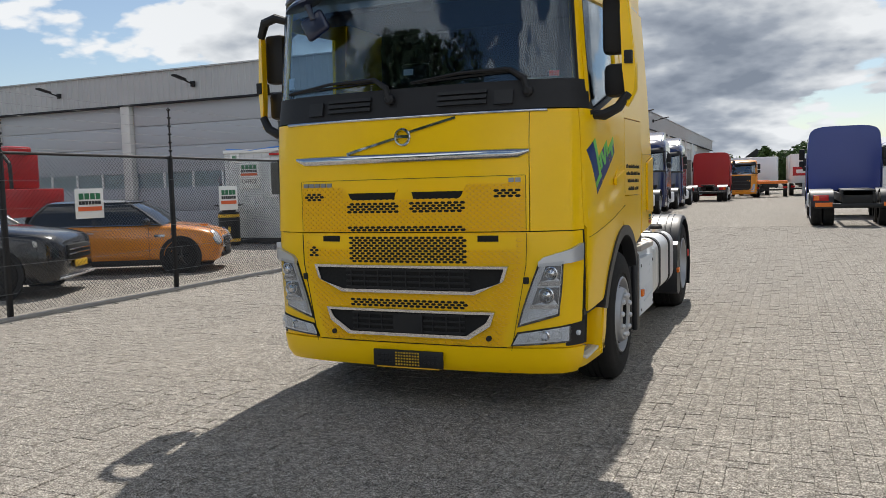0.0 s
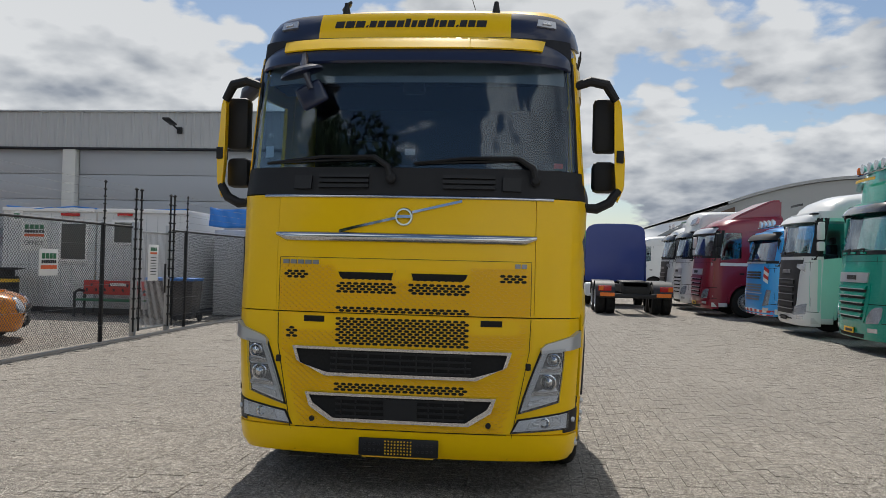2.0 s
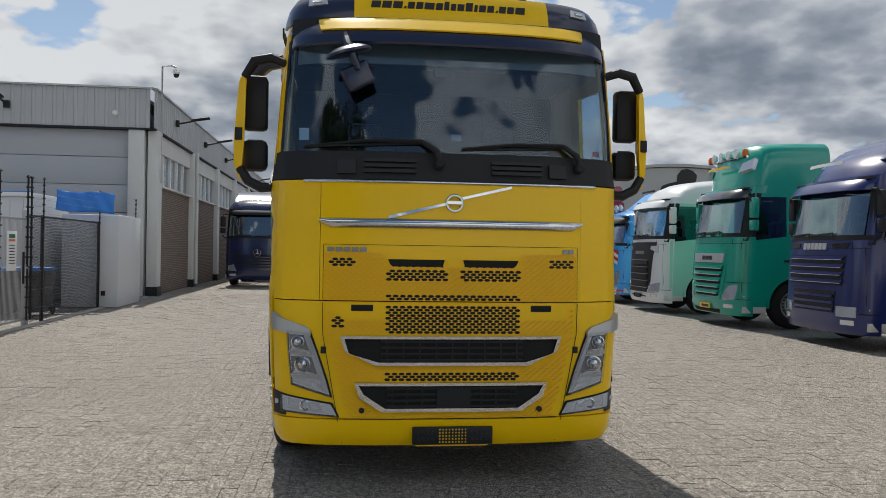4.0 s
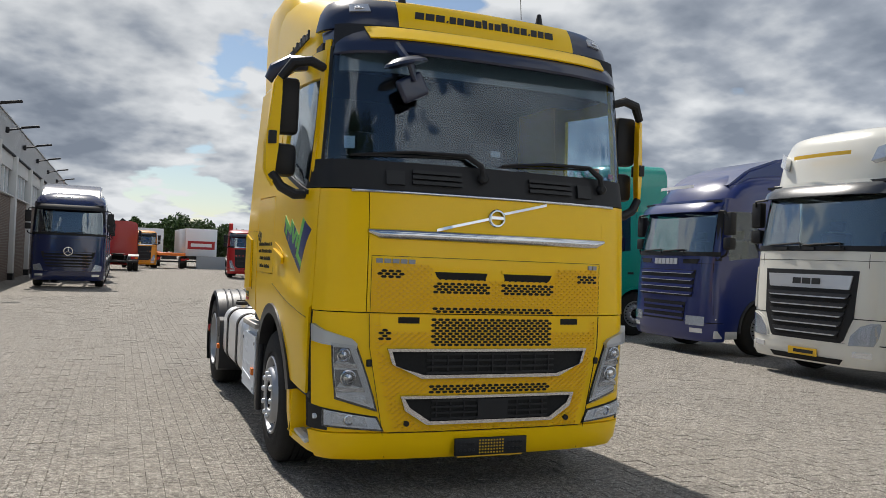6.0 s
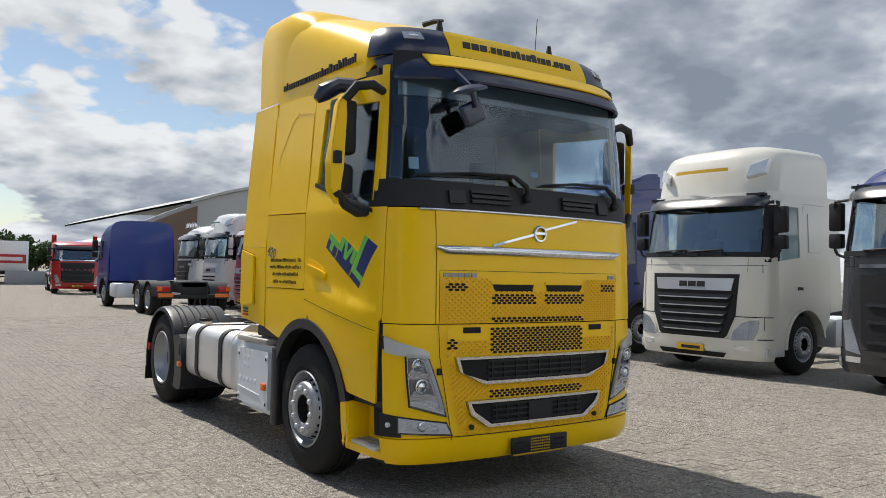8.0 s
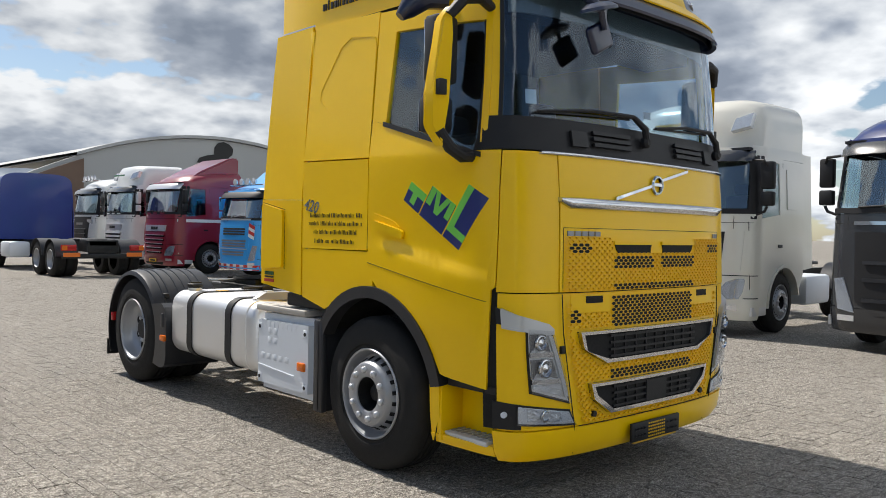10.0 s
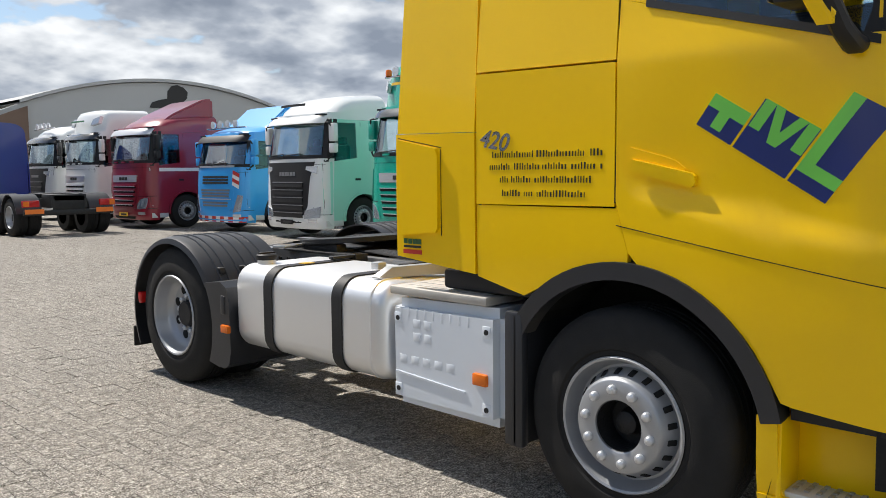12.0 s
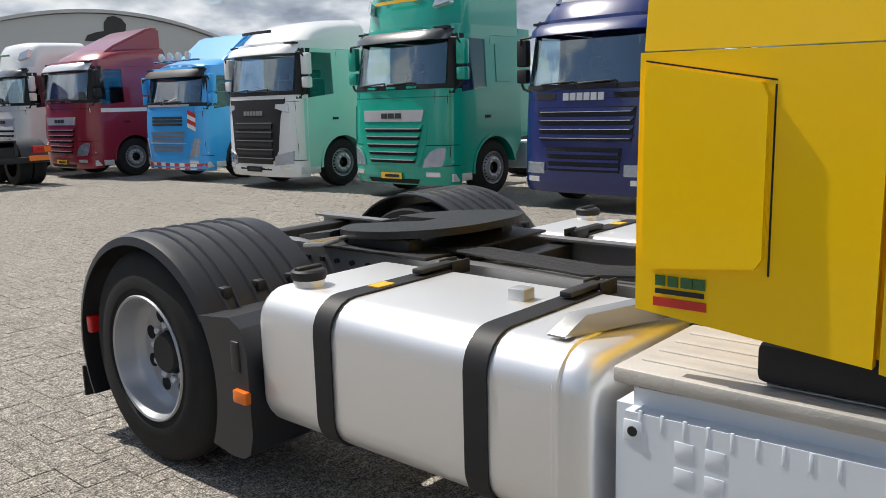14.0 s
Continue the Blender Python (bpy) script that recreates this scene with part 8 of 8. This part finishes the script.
for x in (-1.6, 1.4):
    for s in (-1, 1):
        wheel = bmesh.new()
        cyl(wheel, (x, s * 0.85, 0.5), (x, s * 1.12, 0.5), 0.5, 24)
        part("wheel", wheel, M["tyre"], rec)

# ---- more lorries down the yard ----
lorry("tractor_unit", "white tractor unit with a green roof band", pose(6.57, 26.9, 0, 0, 0, -90), M["white_paint"], 3.75, "daf", badge=M["green_band"], visor=M["graphite"], mirrors=M["white_paint"], roof_lamps=True, grille=M["white_paint"])
lorry("tractor_unit", "white tractor unit with lamps on its roof", pose(6.6, 30.5, 0, 0, 0, -90), M["white_paint"], 3.45, "scania_new", mirrors=M["graphite"], lights=4, visor=M["graphite"])
lorry("chassis_lorry", "royal blue lorry with a bare greasy chassis, seen from behind", pose(4.3, 30.0, 0, 0, 0, 180), M["royal"], 3.30, "volvo", rear_axles=2, base=6.4, tall=True, tail=True, screen=(1.85, 2.55), group="lorries down the yard")
for k, y in enumerate((27.0, 33.5, 40.0)):
    lorry("tractor_unit", "dark blue lacquered tractor unit with a round badge", pose(-4.03, y, 0), M["actros"], 3.55, "slat", badge=M["white"] if k == 0 else None, spoiler=0.28, group="blue lorries along the hall", screen=(1.95, 2.85))
lorry("tractor_unit", "red tractor unit standing with its back to the yard", pose(-2.4, 56.0, 0, 0, 0, 180), M["red_paint"], 3.3, "scania", group="lorries down the yard")
lorry("day_cab_lorry", "orange yellow lorry far down the yard", pose(-0.9, 60.0, 0, 0, 0, 0), M["amber_paint"], 2.9, "volvo", screen=(1.85, 2.5), group="lorries down the yard")
lorry("crane_lorry", "red lorry with a raised skip arm", pose(4.6, 42.0, 0, 0, 0, -6), M["red_paint"], 2.85, "volvo", rear_axles=2, base=5.2, screen=(1.80, 2.42), group="lorries down the yard", visor=M["graphite"], plate=M["plate_yellow"])
arm = thing("skip_arm", "red hydraulic skip arm on the red lorry", "crane", pose(4.6, 42.0, 1.0, 0, 0, -6))
for s in (-1, 1):
    b = bmesh.new()
    tube(b, [(s * 1.05, 4.2, 0.0), (s * 1.05, 3.0, 1.0), (s * 1.05, 2.6, 2.2)], [0.13, 0.15, 0.12], 8)
    part("arm_beam", b, M["red_paint"], arm)
for k in range(5):
    lorry("tractor_unit", "pale lorry in the far row", pose(6.6, 43.0 + 4.2 * k, 0, 0, 0, -90), (M["white_paint"], M["royal"], M["cover"], M["white_paint"], M["sky_blue"])[k], 3.4, "daf", group="far lorries")


def trailer(name, label, at, w, l, h, mat, rear=None):
    root = thing(name, label, "trailer", at, "trailers")
    part("body", boxes(((0, l / 2, 1.0 + h / 2), (w, l, h)), bevel=0.03), mat, root)
    part("chassis", boxes(((0, l / 2, 0.85), (1.0, l, 0.25)), ((0, 0.06, 0.55), (w * 0.95, 0.10, 0.12))), M["chassis"], root)
    if rear:
        part("rear_panel", boxes(((0, -0.012, 1.0 + h * 0.40), (w * 0.86, 0.02, h * 0.30))), rear, root)
        part("rear_bar", boxes(((0, -0.03, 1.0 + h * 0.40), (w * 0.66, 0.02, h * 0.12))), M["white"], root)
    for s in (-1, 1):
        part("tail_lamp", boxes(((s * w * 0.42, 0.0, 0.72), (0.30, 0.08, 0.14))), M["redlens"], root)
        for k in range(2):
            b = bmesh.new()
            cyl(b, (s * w * 0.5, 1.6 + 1.3 * k, 0.48), (s * (w * 0.5 - 0.3), 1.6 + 1.3 * k, 0.48), 0.48, 20)
            part("wheel", b, M["tyre"], root)
    return root


trailer("box_trailer", "white box trailer with a red rear panel", pose(3.9, 64.0, 0, 0, 0, 2), 2.5, 9.0, 2.25, M["white_paint"], M["red_paint"])
trailer("low_trailer", "low orange trailer chassis", pose(-0.2, 68.0, 0), 2.4, 6.0, 0.25, M["orange"])
trailer("low_trailer", "low orange trailer chassis", pose(1.3, 60.5, 0), 2.3, 2.5, 0.22, M["orange"])
trailer("box_trailer", "grey curtain trailer across the far end", pose(1.6, 78.0, 0, 0, 0, 88), 2.5, 7.0, 2.4, M["cover"], None)
trailer("box_trailer", "pale blue trailer across the far end", pose(-5.0, 82.0, 0, 0, 0, 90), 2.5, 7.0, 2.2, M["sky_blue"], None)

# ---- arched hall far behind the row ----
arch_hall = thing("arched_hall", "wide pale hall with a shallow arched gable", "building")
def gable(x):
    return 9.15 - 0.0160 * (x - 29.0) ** 2
pts = [Vector((3.5, 63, -0.2))] + [Vector((x, 63, max(1.0, gable(x)))) for x in np.linspace(3.5, 54.5, 40)] + [Vector((54.5, 63, -0.2))]
b = bmesh.new()
prism(b, pts, (0, 0.4, 0))
part("gable_wall", b, M["roof_grey"], arch_hall)
b = bmesh.new()
xs = np.linspace(17.0, 55.0, 40)
loft(b, [[Vector((x, 62.7, gable(x) + 0.05)) for x in xs], [Vector((x, 120, gable(x) + 0.05)) for x in xs], [Vector((x, 120, gable(x) + 0.30)) for x in xs], [Vector((x, 62.7, gable(x) + 0.30)) for x in xs], [Vector((x, 62.7, gable(x) + 0.05)) for x in xs]], closed=False)
part("arched_roof", b, M["roof_grey"], arch_hall)
bw = [Vector((6.2, 62.9, -0.2))] + [Vector((x, 62.9, max(0.2, gable(x) - 0.35))) for x in np.linspace(6.2, 17.5, 12)] + [Vector((17.5, 62.9, -0.2))]
part("brick_wall", prism(bmesh.new(), bw, (0, -0.3, 0)), M["brick_far"], arch_hall, "brown brick end of the gable")
mural = bmesh.new()
outline = []
for (x, z) in ((-4.0, -1.9), (-3.6, -1.2), (-2.4, -0.8), (-1.3, -0.6), (-1.2, 0.4), (-0.6, 1.1), (0.3, 1.3), (1.3, 1.0), (1.9, 0.4), (1.8, -0.4), (1.2, -0.9), (1.4, -1.9)):
    outline.append(Vector((29.3 + x * 0.58, 62.97, 8.25 + z * 0.62)))
prism(mural, outline, (0, -0.02, 0))
part("painted_figure", mural, M["chassis"], arch_hall, "plain dark painted shape")
house = thing("far_house", "small pale house with a pitched roof among trees", "building", pose(-2.0, 135, 0))
part("wall", boxes(((0, 0, 1.8), (6, 6, 3.6))), M["concrete"], house)
b = bmesh.new()
prism(b, [(-3.3, -3.3, 3.5), (3.3, -3.3, 3.5), (0, -3.3, 6.0)], (0, 6.6, 0))
part("roof", b, M["chassis"], house)
for x in (-1.3, 1.3):
    part("window", boxes(((x, -3.03, 1.9), (0.9, 0.08, 1.2))), M["graphite"], house)


# ---- trees ----
def tree(at, h, r, leaves, leaf_size, seed, name="tree", dark=False, label="broad leafy tree with an uneven crown"):
    rng = random.Random(seed)
    root = thing(name, label, "tree", at, "trees")
    b = bmesh.new()
    tube(b, [(0, 0, 0), (0.1, 0, h * 0.25), (0.05, 0.1, h * 0.5), (0.1, 0, h * 0.8)], [h * 0.035, h * 0.028, h * 0.02, h * 0.006], 8)
    centers = []
    for k in range(16):
        a = rng.uniform(0, 2 * math.pi)
        z = h * rng.uniform(0.32, 0.9)
        d = r * rng.uniform(0.35, 0.85) * (1.15 - abs(z / h - 0.55))
        c = Vector((d * math.cos(a), d * math.sin(a), z))
        centers.append((c, r * rng.uniform(0.28, 0.48)))
        tube(b, [(0.05, 0, z * 0.62), (c.x * 0.5, c.y * 0.5, z * 0.85), c], [h * 0.012, h * 0.008, h * 0.003], 5)
    part("trunk", b, M["bark"], root)
    verts, faces = [], []
    for _ in range(leaves):
        c, rad = centers[rng.randrange(len(centers))]
        d = Vector((rng.gauss(0, 1), rng.gauss(0, 1), rng.gauss(0, 0.8)))
        p = c + d.normalized() * rad * (0.35 + 0.75 * rng.random() ** 0.6)
        u = Vector((rng.gauss(0, 1), rng.gauss(0, 1), rng.gauss(0, 1))).normalized()
        v = u.cross(Vector((rng.gauss(0, 1), rng.gauss(0, 1), rng.gauss(0, 1)))).normalized()
        s = leaf_size * rng.uniform(0.6, 1.3)
        n = len(verts)
        verts += [p - u * s, p + v * s * 0.5, p + u * s, p - v * s * 0.5]
        faces.append((n, n + 1, n + 2, n + 3))
    me = bpy.data.meshes.new("crown")
    me.from_pydata(verts, [], faces)
    me.materials.append(M["leaf_dark"] if dark else M["leaf"])
    crown = new("crown", me)
    crown.parent = root
    tagged(crown, kind="stuff")
    return root


for k, (x, y, h, r) in enumerate(((1.0, 118, 5.6, 2.6), (4.2, 122, 6.2, 3.0), (7.6, 126, 6.4, 3.4), (11.5, 130, 5.6, 3.2), (-6, 128, 4.6, 3.0), (15.5, 135, 5.2, 3.2), (-13, 132, 4.4, 3))):
    tree(pose(x, y, 0), h, r, 5000, 0.28, 20 + k)
for k in range(12):
    tree(pose(-34 + 6.2 * k, 150 + 4 * (k % 3), 0), 3.8 + 0.5 * (k % 4), 3.4, 1800, 0.4, 40 + k, "far_tree", True, "low far tree in the hedge line")

tree(pose(-9.2, -21.5, 0), 12.0, 5.0, 9000, 0.22, 7, dark=True, label="tall dark tree behind the walk, seen mirrored in glass")


# ---- block paving, laid in herringbone ----
BLOCK = 0.105


def block_at(a, b):
    """The block that starts in cell (a, b): its corner cells, or None."""
    k = (a - b) % 4
    if k == 0:
        return (a, b, a + 2, b + 1)
    if k == 3:
        return (a, b, a + 1, b + 2)
    return None


def block_top(x0, y0, x1, y1, rng):
    g, c, d = 0.0015, 0.0035, 0.0018
    z = rng.uniform(-0.0022, 0.0022)
    t = [rng.uniform(-0.0016, 0.0016) for _ in range(4)]
    xs = ((x0 + g, y0 + g), (x1 - g, y0 + g), (x1 - g, y1 - g), (x0 + g, y1 - g))
    xt = ((x0 + g + c, y0 + g + c), (x1 - g - c, y0 + g + c), (x1 - g - c, y1 - g - c), (x0 + g + c, y1 - g - c))
    vs = [(x, y, -0.02) for x, y in xs] + [(x, y, z - d) for x, y in xs] + [(x, y, z + q) for (x, y), q in zip(xt, t)]
    fs = [(8, 9, 10, 11)]
    for k in range(4):
        n = (k + 1) % 4
        fs += [(k, n, 4 + n, 4 + k), (4 + k, 4 + n, 8 + n, 8 + k)]
    return vs, fs


rng = random.Random(3)
verts, faces, singles = [], [], []
for a in range(-63, 72):
    for b in range(-62, 210):
        cell = block_at(a, b)
        if not cell:
            continue
        x0, y0, x1, y1 = (q * BLOCK for q in cell)
        if x0 < -6.50:
            continue
        vs, fs = block_top(x0, y0, x1, y1, rng)
        if -2.85 < x0 < -1.40 and 0.3 < y0 < 4.6 and len(singles) < 300:
            singles.append((x0, y0, x1 - x0 > y1 - y0))
            continue
        n = len(verts)
        verts += vs
        faces += [tuple(i + n for i in f) for f in fs]
me = bpy.data.meshes.new("paving_blocks")
me.from_pydata(verts, [], faces)
me.materials.append(M["paving"])
ob = new("paving_blocks", me)
ob.parent = ground
tagged(ob, "worn buff blocks laid in herringbone", kind="stuff")
shared = {}
for flat_way in (True, False):
    vs, fs = block_top(0, 0, BLOCK * (2 if flat_way else 1), BLOCK * (1 if flat_way else 2), rng)
    me = bpy.data.meshes.new("paving_block")
    me.from_pydata(vs, [], fs)
    me.materials.append(M["paving"])
    shared[flat_way] = me
for x, y, flat_way in singles:
    ob = new("paving_block", shared[flat_way])
    ob.parent = ground
    ob.location = (x, y, rng.uniform(-0.001, 0.001))
